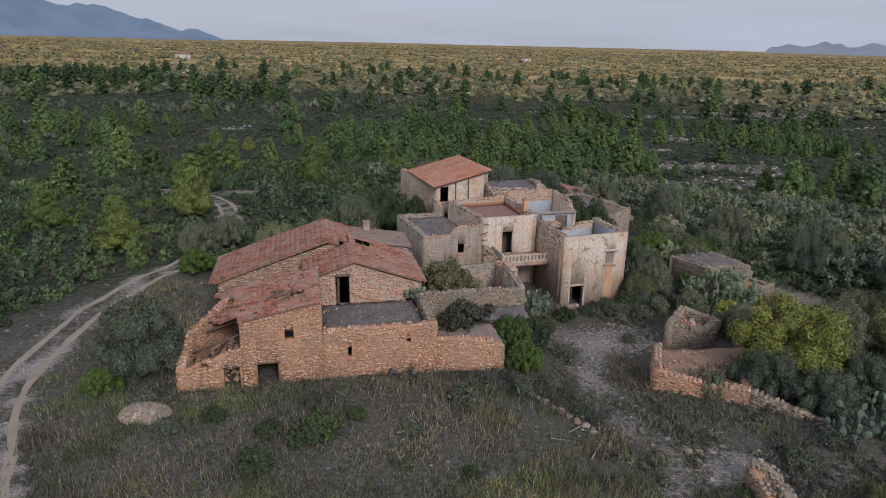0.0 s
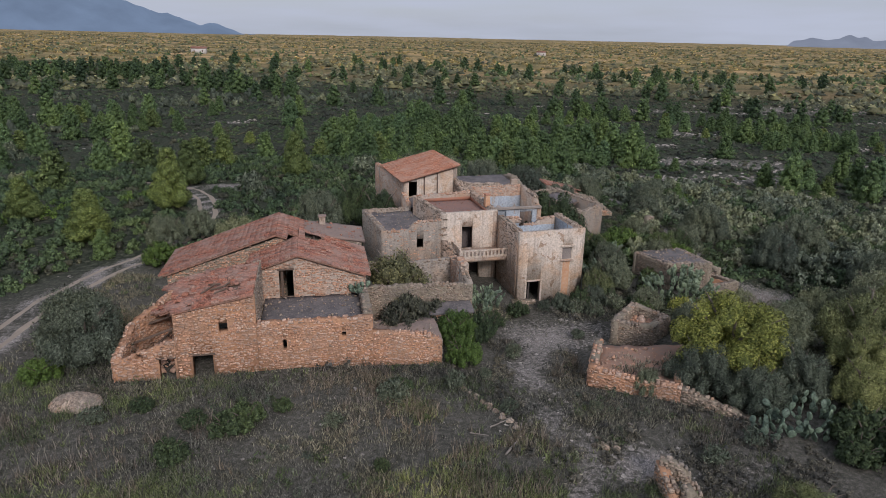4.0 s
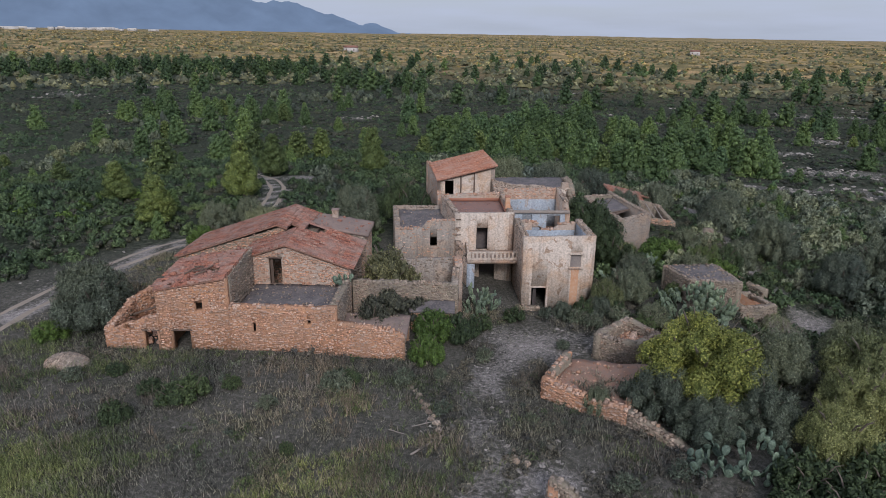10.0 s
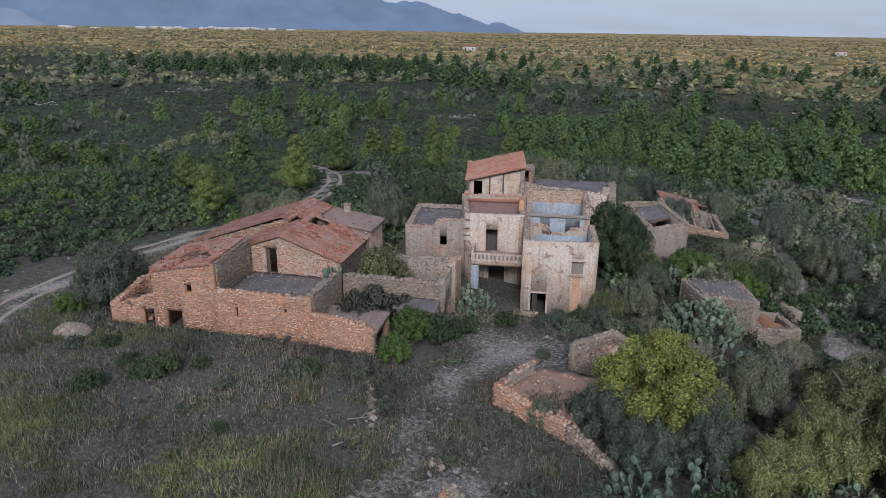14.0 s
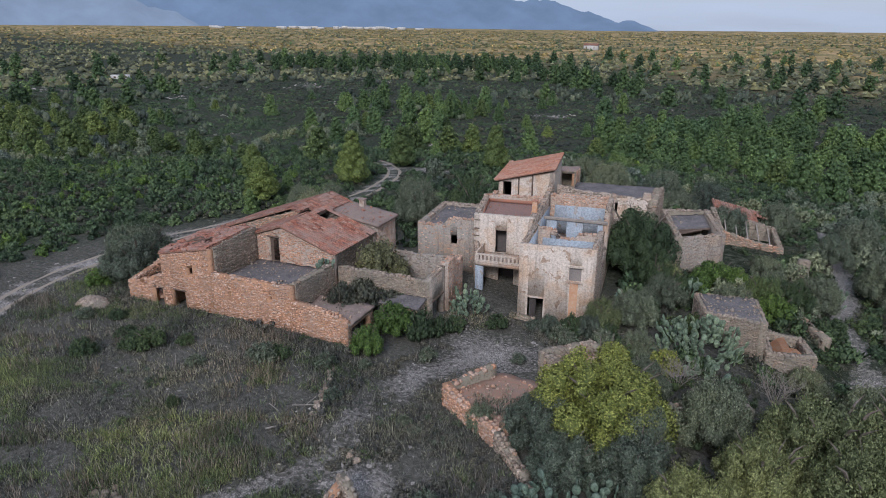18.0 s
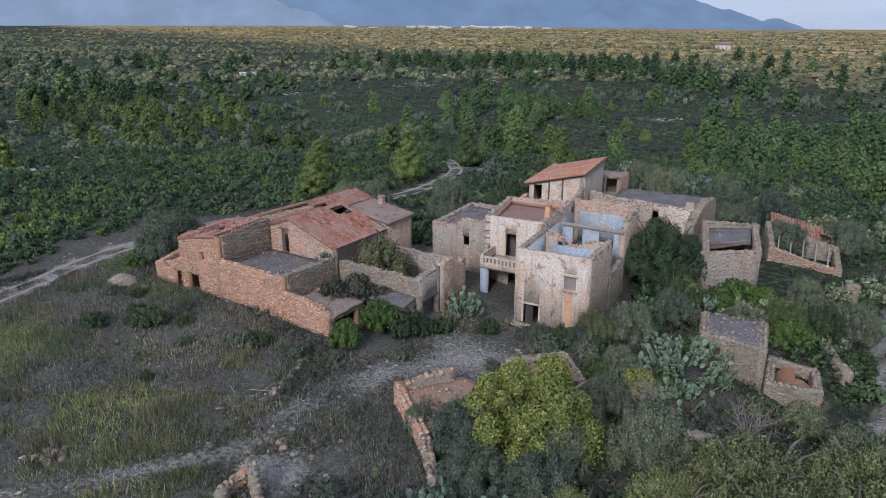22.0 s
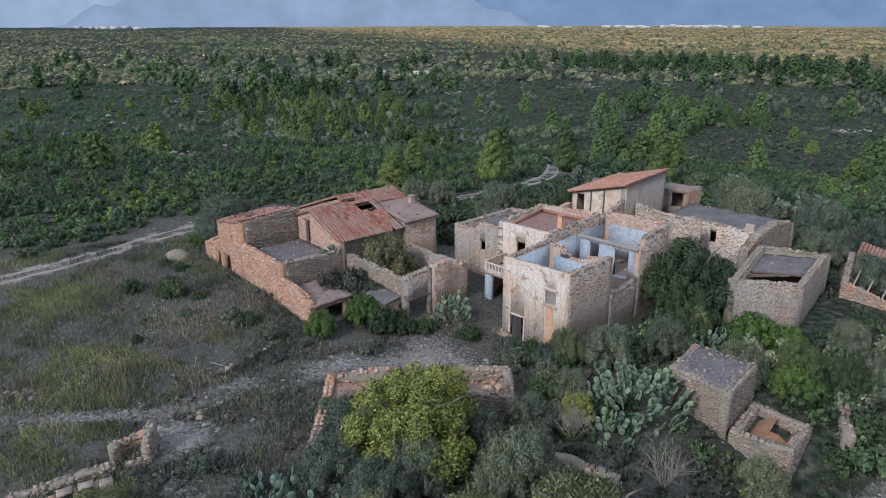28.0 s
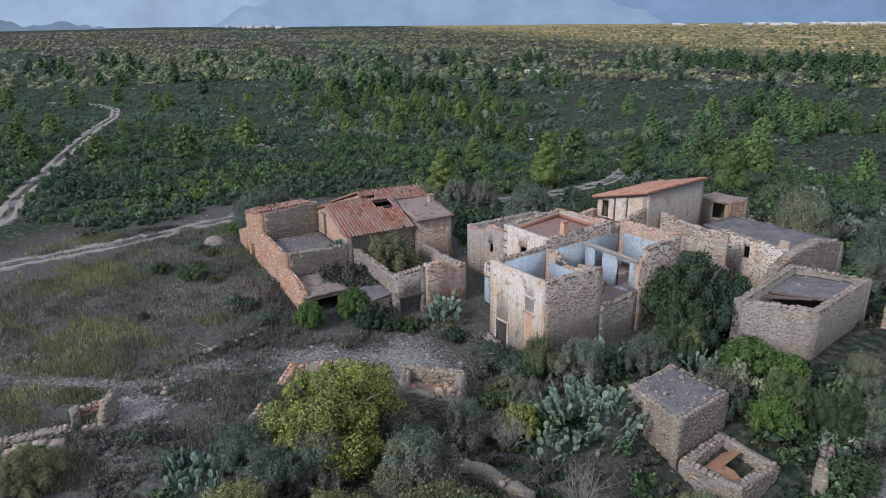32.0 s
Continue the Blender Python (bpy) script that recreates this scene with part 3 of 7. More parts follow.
def wall(parent, p0, p1, z0, tops, th=0.5, core=None, stone=None, openings=(), ragged=0.07, fill=0.8, single=0, both=False, size=1.0, name="wall", label="", cap=True):
    """A wall whose outer face runs from p0 to p1 with the outside on its right; tops: (metres along, height)."""
    p0, p1 = np.array(p0, float), np.array(p1, float)
    L = np.linalg.norm(p1 - p0)
    d = (p1 - p0) / L
    nrm = np.array([d[1], -d[0]])
    tu, tz = [t[0] for t in tops], [t[1] for t in tops]
    edges = sorted(set([0.0, L] + [round(e, 3) for o in openings for e in o[:2] if 0 < e < L] + list(np.linspace(0, L, max(2, int(L / 0.42)))[1:-1])))
    edges = [e for i, e in enumerate(edges) if i == 0 or e - edges[i - 1] > 0.03]
    edges[-1] = L
    s = Soup()
    W = lambda u, off, z: (*(p0 + d * u - nrm * off), z)
    tj = [np.interp(e, tu, tz) + rng.uniform(-ragged, ragged) for e in edges]
    for k, (a, b) in enumerate(zip(edges, edges[1:])):
        m = (a + b) / 2
        ta, tb = tj[k], tj[k + 1]
        z = z0
        for o in sorted([o for o in openings if o[0] - 0.02 < m < o[1] + 0.02], key=lambda o: o[2]):
            if o[2] > z + 0.02:
                s.add(*hull8([W(a, 0, z), W(b, 0, z), W(b, th, z), W(a, th, z)], [W(a, 0, o[2]), W(b, 0, o[2]), W(b, th, o[2]), W(a, th, o[2])]))
            z = o[3]
        s.add(*hull8([W(a, 0, z), W(b, 0, z), W(b, th, z), W(a, th, z)], [W(a, 0, ta), W(b, 0, tb), W(b, th, tb), W(a, th, ta)]))
    ob = part_np(name, *welded(*s.arrays()), core, parent, label)
    if stone is None:
        return ob
    ang = math.atan2(d[1], d[0])
    joined, singles = Soup(), []
    for side in ((0, 1) if both else (0,)):
        z = z0 + 0.02
        zmax = max(tz)
        while z < zmax:
            h = rng.uniform(0.055, 0.135) * size
            u = rng.uniform(-0.1, 0.05)
            while u < L:
                w = rng.gamma(3.0, 0.055) * size + 0.07
                c, cz = u + w / 2, z + h / 2
                okay = 0.03 < c < L - 0.03 and z + h * 0.8 < np.interp(c, tu, tz) and rng.random() < fill
                if okay and not any(o[0] - w * 0.4 < c < o[1] + w * 0.4 and o[2] - h * 0.4 < cz < o[3] + h * 0.4 for o in openings):
                    w2 = min(w, 2 * c, 2 * (L - c)) * 0.93
                    dep = rng.uniform(0.025, 0.09) * (1 if fill > 0.7 else 0.35)
                    q = p0 + d * c - nrm * (th if side else 0)
                    singles.append((abs(c - L * 0.5), q, cz + rng.normal(0, 0.045), ang + (math.pi if side else 0) + rng.normal(0, 0.03), w2 * rng.uniform(0.8, 1.05), dep, h * rng.uniform(0.65, 1.25), side))
                u += w
            z += h
    order = sorted(range(len(singles)), key=lambda i: (singles[i][7], singles[i][0]))
    pick = set(order[:single])
    for i, (_, q, cz, a, w2, dep, h2, side) in enumerate(singles):
        if i in pick:
            LATE.append(("stone", stone_mesh(stone[1], i % 12), ob, Matrix.LocRotScale((q[0], q[1], cz), Euler((0, rng.normal(0, 0.09), a)), (w2, dep, h2))))
            continue
        v = stone_verts(rng) * (w2, dep, h2)
        tl = rng.normal(0, 0.09)
        v[:, 0], v[:, 2] = v[:, 0] * math.cos(tl) - v[:, 2] * math.sin(tl), v[:, 0] * math.sin(tl) + v[:, 2] * math.cos(tl)
        c, sn = math.cos(a), math.sin(a)
        joined.add(np.stack([q[0] + v[:, 0] * c - v[:, 1] * sn, q[1] + v[:, 0] * sn + v[:, 1] * c, cz + v[:, 2]], -1), STONEF)
    if cap:  # loose coping stones, two abreast
        for lo, hi in ((-0.02, th * 0.48), (th * 0.52, th + 0.02)):
            u = rng.uniform(0, 0.2)
            while u < L - 0.12:
                w = min(rng.uniform(0.14, 0.38), L - u)
                zt = np.interp(u + w / 2, tu, tz)
                h = rng.uniform(0.02, 0.13)
                if rng.random() < 0.78 and not any(o[0] < u + w / 2 < o[1] and o[3] >= zt for o in openings):
                    k = rng.uniform(-0.05, 0.05, 8)
                    g = rng.uniform(0.01, 0.05)
                    joined.add(*hull8([W(u, lo + k[0], zt - .1), W(u + w, lo + k[1], zt - .1), W(u + w, hi + k[2], zt - .1), W(u, hi + k[3], zt - .1)],
                                      [W(u + g, lo + .04 + k[4], zt + h), W(u + w - g, lo + .04 + k[5], zt + h * rng.uniform(.6, 1)), W(u + w - g, hi - .04 + k[6], zt + h), W(u + g, hi - .04 + k[7], zt + h * rng.uniform(.6, 1))]))
                u += w + rng.uniform(0, 0.08)
    if joined.n:
        part_np("stonework", *joined.arrays(), stone[0], ob, kind="stuff")
    return ob


ORA, GRE = (M_STONE_O, M_STONE_OO), (M_STONE_G, M_STONE_GO)


def slab(parent, name, quad, zs, th, mat, label="", n=10, rough=0.02):
    """A roof or floor slab over four corners, with an uneven upper side."""
    q, zs = np.array(quad, float), np.array(zs, float)
    s, t = np.meshgrid(np.linspace(0, 1, n + 1), np.linspace(0, 1, n + 1), indexing="ij")
    bl = lambda c: c[0] * (1 - s) * (1 - t) + c[1] * s * (1 - t) + c[2] * s * t + c[3] * (1 - s) * t
    X, Y, Z = bl(q[:, 0]), bl(q[:, 1]), bl(zs)
    top = np.stack([X, Y, Z + rng.normal(0, rough, X.shape)], -1).reshape(-1, 3)
    bot = np.stack([X, Y, Z - th], -1).reshape(-1, 3)
    k = np.arange((n + 1) ** 2).reshape(n + 1, n + 1)
    up = np.stack([k[:-1, :-1], k[1:, :-1], k[1:, 1:], k[:-1, 1:]], -1).reshape(-1, 4)
    N = (n + 1) ** 2
    ring = [*k[:, 0], *k[-1, 1:], *k[-2::-1, -1], *k[0, -2:0:-1]]
    side = [(a, b, b + N, a + N)[::-1] for a, b in zip(ring, ring[1:] + ring[:1])]
    return part_np(name, np.vstack([top, bot]), np.vstack([up, up[:, ::-1] + N, np.array(side)]), mat, parent, label)


def box(parent, name, centre, size, mat, turn=0.0, label="", taper=0.0):
    bm = bmesh.new()
    bmesh.ops.create_cube(bm, size=1)
    for v in bm.verts:
        k = 1 - taper * (v.co.z + 0.5)
        v.co = (v.co.x * size[0] * k, v.co.y * size[1] * k, v.co.z * size[2])
    bmesh.ops.bevel(bm, geom=bm.edges[:], offset=min(size) * 0.08, segments=1, affect="EDGES")
    bmesh.ops.transform(bm, matrix=pose(*centre, 0, 0, turn), verts=bm.verts)
    return part(name, bm, mat, parent, label)


def beam(parent, name, a, b, w, mat, label="", h=None):
    """A squared timber from a to b."""
    a, b = Vector(a), Vector(b)
    bm = bmesh.new()
    bmesh.ops.create_cube(bm, size=1)
    for v in bm.verts:
        v.co = (v.co.x * w, v.co.y * (h or w), v.co.z * (b - a).length)
    bmesh.ops.bevel(bm, geom=bm.edges[:], offset=w * 0.12, segments=1, affect="EDGES")
    bmesh.ops.transform(bm, matrix=Matrix.Translation((a + b) / 2) @ (b - a).to_track_quat("Z", "Y").to_matrix().to_4x4(), verts=bm.verts)
    return part(name, bm, mat, parent, label)


def barrel(r):
    """One curved clay tile, unit sized: x across, y down the slope, z up."""
    a = np.linspace(0, math.pi, 6)
    v = []
    for y, k, dz in ((0, 0.9, 0), (1, 1.05, 0.12)):
        v += [(-math.cos(t) * 0.5 * k, y, math.sin(t) * k + dz) for t in a]
    for y, k, dz in ((0, 0.9, 0), (1, 1.05, 0.12)):
        v += [(-math.cos(t) * 0.36 * k, y, math.sin(t) * 0.75 * k + dz) for t in a]
    f = [(i, i + 1, i + 7, i + 6) for i in range(5)] + [(i + 6, i + 7, i + 19, i + 18) for i in range(5)]
    return np.array(v) + r.normal(0, 0.012, (24, 3)), np.array(f)


TILE_MESHES = {}


def tile_mesh(mat, k):
    if (mat.name, k) not in TILE_MESHES:
        TILE_MESHES[(mat.name, k)] = mesh_np("roof_tile", *barrel(np.random.default_rng(k)), mat)
    return TILE_MESHES[(mat.name, k)]


def tiled(parent, ridge0, ridge1, eave0, mats, single=0, hole=None, mess=0.0, name="roof", label="", under=M_REDROOF, pitch=0.30, step=0.40):
    """A slope of barrel tiles between a ridge line and the eave below its first end."""
    r0, r1, e0 = Vector(ridge0), Vector(ridge1), Vector(eave0)
    eu, ev = (r1 - r0), (e0 - r0)
    W, H = eu.length, ev.length
    eu, ev = eu / W, ev / H
    up = eu.cross(ev).normalized()
    if up.z < 0:
        up = -up
    base = Soup()
    n = 14
    for i in range(n):
        for j in range(n):
            if hole and hole((i + 0.5) / n, (j + 0.5) / n):
                continue
            c = [r0 + eu * (W * a / n) + ev * (H * b / n) for a, b in ((i, j), (i + 1, j), (i + 1, j + 1), (i, j + 1))]
            base.add(*hull8([tuple(p - up * 0.10) for p in c], [tuple(p) for p in c]))
    ob = part_np(name, *base.arrays(), under, parent, label)
    s, cnt = Soup(), 0
    for i in range(int(W / pitch)):
        for j in range(int(H / step) + 1):
            u, v = (i + 0.5) * pitch, j * step - 0.02
            if hole and hole(u / W, (v + 0.2) / H):
                continue
            if rng.random() < mess * 0.25:
                continue
            yaw = rng.normal(0, 0.02 + mess * 0.25)
            o = r0 + eu * (u + rng.normal(0, 0.012 + mess * 0.06)) + ev * v + up * (0.008 + (0.05 * rng.random() * mess * 3))
            ax, ay = (eu * math.cos(yaw) + ev * math.sin(yaw)), (ev * math.cos(yaw) - eu * math.sin(yaw))
            up2 = (up + ev * rng.normal(0, 0.03 + mess * 0.2)).normalized()
            m = Matrix.Identity(4)
            m.col[0][:3], m.col[1][:3], m.col[2][:3], m.col[3][:3] = ax * 0.25, ay * 0.47, up2 * 0.125, o
            if cnt < single:
                LATE.append(("roof_tile", tile_mesh(mats[1], (i * 7 + j) % 8), ob, m))
            else:
                vv, ff = barrel(rng)
                a = np.array(m)
                s.add(vv @ a[:3, :3].T + a[:3, 3], ff)
            cnt += 1
    if s.n:
        part_np("tile_bed", *s.arrays(), mats[0], ob, kind="stuff")
    return ob


def xyz(p, z):
    return (p[0], p[1], z)


def rubble_on(parent, quad, zs, n, mat, size=0.07, seed=1):
    """Broken stone and tile lying on a slab."""
    r = np.random.default_rng(seed)
    q, zs = np.array(quad, float), np.array(zs, float)
    a, b = r.beta(0.8, 0.8, n), r.beta(0.8, 0.8, n)
    w = np.stack([(1 - a) * (1 - b), a * (1 - b), a * b, (1 - a) * b], -1)
    pts, z = w @ q, w @ zs
    s = Soup()
    for i in range(n):
        k = size * r.gamma(2.0, 0.5) + 0.02
        t = r.uniform(0, 6.28)
        c, d = math.cos(t) * k, math.sin(t) * k
        x, y = pts[i]
        j = r.uniform(0.6, 1.1, 8)
        low = [(x + c * j[0], y + d * j[0], z[i] - .03), (x - d * j[1], y + c * j[1], z[i] - .03), (x - c * j[2], y - d * j[2], z[i] - .03), (x + d * j[3], y - c * j[3], z[i] - .03)]
        h = k * r.uniform(0.4, 0.9)
        s.add(*hull8(low, [((px - x) * .6 + x, (py - y) * .6 + y, z[i] + h * j[4 + m]) for m, (px, py, _) in enumerate(low)]))
    return part_np("rubble", *s.arrays(), mat, parent, kind="stuff")


# ---- the barn ----
barn = thing("stone_barn", "ruined orange stone barn with sagging clay tile roofs", "barn", at=(*FA(5, 6), 0))
wall(barn, FA(0, 0), FA(4.75, 0), -0.3, [(0, 4.8), (4.75, 5.72)], 0.55, M_CLAY, ORA, [(0.87, 2.09, -0.3, 2.06), (2.56, 3.09, 3.52, 4.11)], single=300, label="tall front wall with doorway and small window")
wall(barn, FA(4.75, 0), FA(11.85, 0), -0.3, [(0, 3.9), (7.1, 3.9)], 0.5, M_CLAY, ORA, [(1.53, 1.76, 2.05, 2.72), (5.16, 5.41, 2.71, 3.04)], single=300)
wall(barn, FA(11.85, 0), FA(16.3, 0), -0.6, [(0, 2.85), (3.3, 2.5), (4.45, 1.9)], 0.5, M_CLAY, ORA, ragged=0.12, single=150)
wall(barn, FA(16.3, 0), FA(16.3, 3.6), -0.8, [(0, 1.85), (3.6, 1.8)], 0.45, M_CLAY, GRE, [(0.5, 2.9, -0.8, 1.45)])
wall(barn, FA(16.3, 3.6), FA(12, 3.9), -0.8, [(0, 1.8), (4.3, 1.8)], 0.4, M_MORTAR)
wall(barn, FA(11.85, 0.5), FA(11.85, 5.7), 0.0, [(0, 3.95), (5.2, 3.85)], 0.5, M_MORTAR, GRE, both=True)
wall(barn, FA(4.75, 0.55), FA(4.75, 5.6), 2.9, [(0, 5.72), (5.05, 6.05)], 0.45, M_MORTAR, GRE, single=80)
wall(barn, FA(0, 5.6), FA(0, 0.55), -0.3, [(0, 5.05), (5.05, 4.8)], 0.5, M_CLAY)
wall(barn, FA(-3.7, 0), FA(0, 0), -0.3, [(0, 2.1), (0.6, 2.0), (3.7, 3.15)], 0.45, M_CLAY, ORA, [(2.63, 3.56, -0.3, 1.98), (1.45, 1.72, 2.08, 2.5)], single=120)
wall(barn, FA(-3.5, 3.4), FA(-3.7, 0), -0.3, [(0, 2.9), (3.4, 2.05)], 0.45, M_CLAY, ORA, both=True)
wall(barn, FA(-0.9, 9.3), FA(-3.5, 3.4), -0.3, [(0, 3.6), (6.4, 2.9)], 0.45, M_CLAY, ORA, both=True)
wall(barn, FA(4.3, 5.6), FA(11.85, 5.6), -0.3, [(0, 5.2), (2.9, 6.12), (7.5, 4.45)], 0.45, M_TAN, ORA, [(1.6, 2.56, 3.2, 5.28)], ragged=0.02, fill=0.75, single=150, cap=False, label="gable wall with a doorway to the terrace")
wall(barn, FA(11.6, 6.05), FA(11.6, 12.2), -0.3, [(0, 4.5), (6.1, 4.55)], 0.45, M_MORTAR, GRE, cap=False)
wall(barn, FA(-2.2, 9.4), FA(6.2, 9.4), -0.3, [(0, 3.85), (8.4, 6.55)], 0.45, M_MORTAR, ORA, cap=False, ragged=0.03)
wall(barn, FA(-2.2, 15.8), FA(-2.2, 9.4), -1.0, [(0, 3.65), (6.4, 3.65)], 0.5, M_MORTAR)
wall(barn, FA(12.0, 15.8), FA(-2.2, 15.8), -1.0, [(0, 5.0), (6.4, 6.3), (14.2, 3.6)], 0.5, M_MORTAR)
wall(barn, FA(12.0, 12.2), FA(12.0, 15.8), -1.0, [(0, 5.0), (3.6, 5.0)], 0.45, M_TAN, ORA, fill=0.5, cap=False)
wall(barn, FA(7.0, 12.2), FA(12.0, 12.2), -1.0, [(0, 5.75), (5, 5.0)], 0.45, M_MORTAR, GRE, [(3.6, 4.3, 2.2, 4.4)], cap=False, ragged=0.02)
beam(barn, "lintel", xyz(FA(0.7, 0.02), 2.12), xyz(FA(2.25, 0.02), 2.12), 0.14, M_WOOD, "weathered timber lintel")
beam(barn, "lintel", xyz(FA(-1.2, 0.02), 2.04), xyz(FA(-0.02, 0.02), 2.04), 0.12, M_WOOD, "weathered timber lintel")
beam(barn, "lintel", xyz(FA(5.8, 5.56), 5.34), xyz(FA(6.95, 5.56), 5.34), 0.12, M_WOOD, "weathered timber lintel")
box(barn, "door", xyz(FA(6.1, 5.75), 4.2), (0.22, 0.06, 1.9), M_WOOD, 62.5, "half-open dark plank door")
slab(barn, "terrace_floor", [FA(4.9, 0.45), FA(11.4, 0.45), FA(11.4, 5.65), FA(4.9, 5.65)], [3.2, 3.25, 3.3, 3.25], 0.25, M_FLAT, "lichen-dark terrace floor", rough=0.03)
slab(barn, "shed_roof", [FA(11.9, 0.4), FA(16.4, 0.3), FA(16.4, 3.7), FA(11.9, 3.7)], [1.95, 1.9, 1.95, 2.0], 0.22, M_TANROOF, "cracked screed roof of the low shed", rough=0.05)
tiled(barn, xyz(FA(4.7, -0.05), 5.82), xyz(FA(4.7, 5.6), 6.1), xyz(FA(-0.1, -0.05), 4.87), (M_TILE, M_TILEO), 250, lambda a, b: (a - 0.32) ** 2 + (b - 0.28) ** 2 * 1.4 < 0.012, 0.22, label="collapsing tile roof over the front room")
tiled(barn, xyz(FA(7.2, 5.4), 6.34), xyz(FA(7.2, 12.15), 6.3), xyz(FA(11.85, 5.4), 4.68), (M_TILE, M_TILEO), 300, lambda a, b: 0.66 < a < 0.90 and 0.06 < b < 0.36 + 0.08 * math.sin(a * 25), 0.05, label="barrel tile slope with a hole")
tiled(barn, xyz(FA(7.2, 9.6), 6.38), xyz(FA(7.2, 5.4), 6.34), xyz(FA(3.9, 9.6), 5.25), (M_TILE, M_TILEO), 0, None, 0.06, label="barrel tile slope")
tiled(barn, xyz(FA(5.6, 15.95), 6.5), xyz(FA(5.6, 9.2), 6.68), xyz(FA(-2.45, 15.95), 3.72), (M_TILE, M_TILEO), 0, None, 0.08, label="long barrel tile slope")
tiled(barn, xyz(FA(5.6, 9.2), 6.68), xyz(FA(5.6, 15.95), 6.5), xyz(FA(7.2, 9.2), 6.1), (M_TILE, M_TILEO), 0, lambda a, b: a < 0.2 and b > 0.5, 0.1, label="short back slope of barrel tiles")
slab(barn, "back_roof", [FA(7.1, 12.1), FA(12.25, 12.1), FA(12.25, 15.95), FA(7.1, 15.95)], [5.95, 5.12, 5.12, 5.95], 0.2, M_TANROOF, "tan screed roof", rough=0.02)
for k in range(4):
    beam(barn, "rafter", xyz(FA(7.5 + 0.8 * k, 8.8), 6.0 - 0.29 * k), xyz(FA(7.5 + 0.8 * k, 12.2), 5.95 - 0.29 * k), 0.12, M_WOOD)
ch = box(barn, "chimney", xyz(FA(9.0, 15.3), 5.85), (0.5, 0.5, 0.9), M_TAN, 12.5, "short rendered chimney")
box(ch, "chimney_cap", xyz(FA(9.0, 15.3), 6.33), (0.62, 0.62, 0.1), M_TANROOF, 12.5)
for k in range(7):
    a, b = rng.uniform(1.2, 3.2), rng.uniform(0.8, 3.0)
    beam(barn, "broken_rafter", xyz(FA(a, b), 5.5 + 0.1 * k * 0.3), xyz(FA(a + rng.uniform(.5, 1.1), b + rng.uniform(-.8, .8)), 5.85), 0.09, M_WOOD)

for a, b, za, zb in (((-3.2, 1.2), (-0.3, 1.0), 1.5, 2.7), ((-3.1, 2.6), (-0.3, 2.3), 1.9, 3.0), ((-2.8, 4.4), (-0.5, 4.9), 2.3, 2.9), ((-2.6, 1.0), (-1.2, 4.6), 1.2, 1.7)):
    beam(barn, "fallen_rafter", xyz(FA(*a), za), xyz(FA(*b), zb), 0.13, M_WOOD, "dark fallen rafter in the lean-to")
tiled(barn, xyz(FA(0.0, 3.9), 3.7), xyz(FA(0.0, 9.2), 3.9), xyz(FA(-2.6, 3.9), 2.85), (M_TILE, M_TILEO), 0, lambda a, b: b > 0.55 + 0.3 * math.sin(a * 9), 0.2, label="broken tiles left over the lean-to")
rubble_on(barn, [FA(-3.2, 0.6), FA(-0.3, 0.6), FA(-0.3, 6.0), FA(-2.0, 6.0)], [0.8, 0.8, 0.9, 0.9], 220, M_STONE_O, 0.13, 14)
rubble_on(barn, [FA(5.0, 0.7), FA(11.2, 0.7), FA(11.2, 5.5), FA(5.0, 5.5)], [3.2, 3.25, 3.3, 3.25], 260, M_STONE_G, 0.05, 2)
rubble_on(barn, [FA(12.2, 0.6), FA(16.2, 0.6), FA(16.2, 3.5), FA(12.2, 3.5)], [1.95, 1.9, 1.95, 2.0], 140, M_STONE_G, 0.06, 3)
rubble_on(barn, [FA(7.4, 12.4), FA(12.0, 12.4), FA(12.0, 15.6), FA(7.4, 15.6)], [5.9, 5.15, 5.15, 5.9], 90, M_TILE, 0.06, 4)
rubble_on(barn, [FA(0.4, 0.4), FA(4.2, 0.4), FA(4.2, 5.2), FA(0.4, 5.2)], [5.1, 5.85, 6.1, 5.3], 160, M_TILE, 0.09, 5)

# ---- the roofless court between barn and farmhouse ----
court = thing("courtyard_ruin", "roofless stone room with streaked walls beside the barn", "ruin", at=(*FA(16, 9), 0))
wall(court, FA(11.9, 6.1), FA(19.7, 6.1), -1.0, [(0, 3.45), (7.8, 3.35)], 0.5, M_MORTAR, GRE, both=True, single=150)
wall(court, FA(19.7, 6.1), FA(19.75, 8.9), -1.0, [(0, 3.4), (2.8, 3.75)], 0.5, M_GREYR, GRE, [(0.55, 2.4, -1.0, 1.55)], fill=0.18)
wall(court, FA(20.0, 8.9), FA(19.8, 12.6), -1.0, [(0, 3.95), (1.6, 3.9), (2.2, 3.1), (3.7, 3.35)], 0.6, M_TAN, ORA, both=True, single=80, ragged=0.14, fill=0.55)
wall(court, FA(19.8, 12.6), FA(11.9, 12.6), -1.0, [(0, 3.3), (4, 3.0), (7.9, 3.1)], 0.45, M_GREYR, GRE, both=True, fill=0.35)
wall(court, FA(16.3, 4.6), FA(19.4, 4.6), -1.0, [(0, 1.75), (3.1, 1.75)], 0.4, M_CLAY, ORA, [(0.4, 1.2, -1.0, 1.1)], cap=False)
wall(court, FA(19.4, 4.6), FA(19.4, 6.1), -1.0, [(0, 1.75), (1.5, 1.75)], 0.4, M_MORTAR, GRE, cap=False)
wall(court, FA(16.3, 6.1), FA(16.3, 4.6), -1.0, [(0, 1.75), (1.5, 1.75)], 0.4, M_MORTAR, GRE, cap=False)
slab(court, "lean_to_roof", [FA(16.2, 4.5), FA(19.5, 4.5), FA(19.5, 6.08), FA(16.2, 6.08)], [1.85, 1.85, 2.1, 2.1], 0.14, M_FLAT, "flat lean-to roof", rough=0.03)
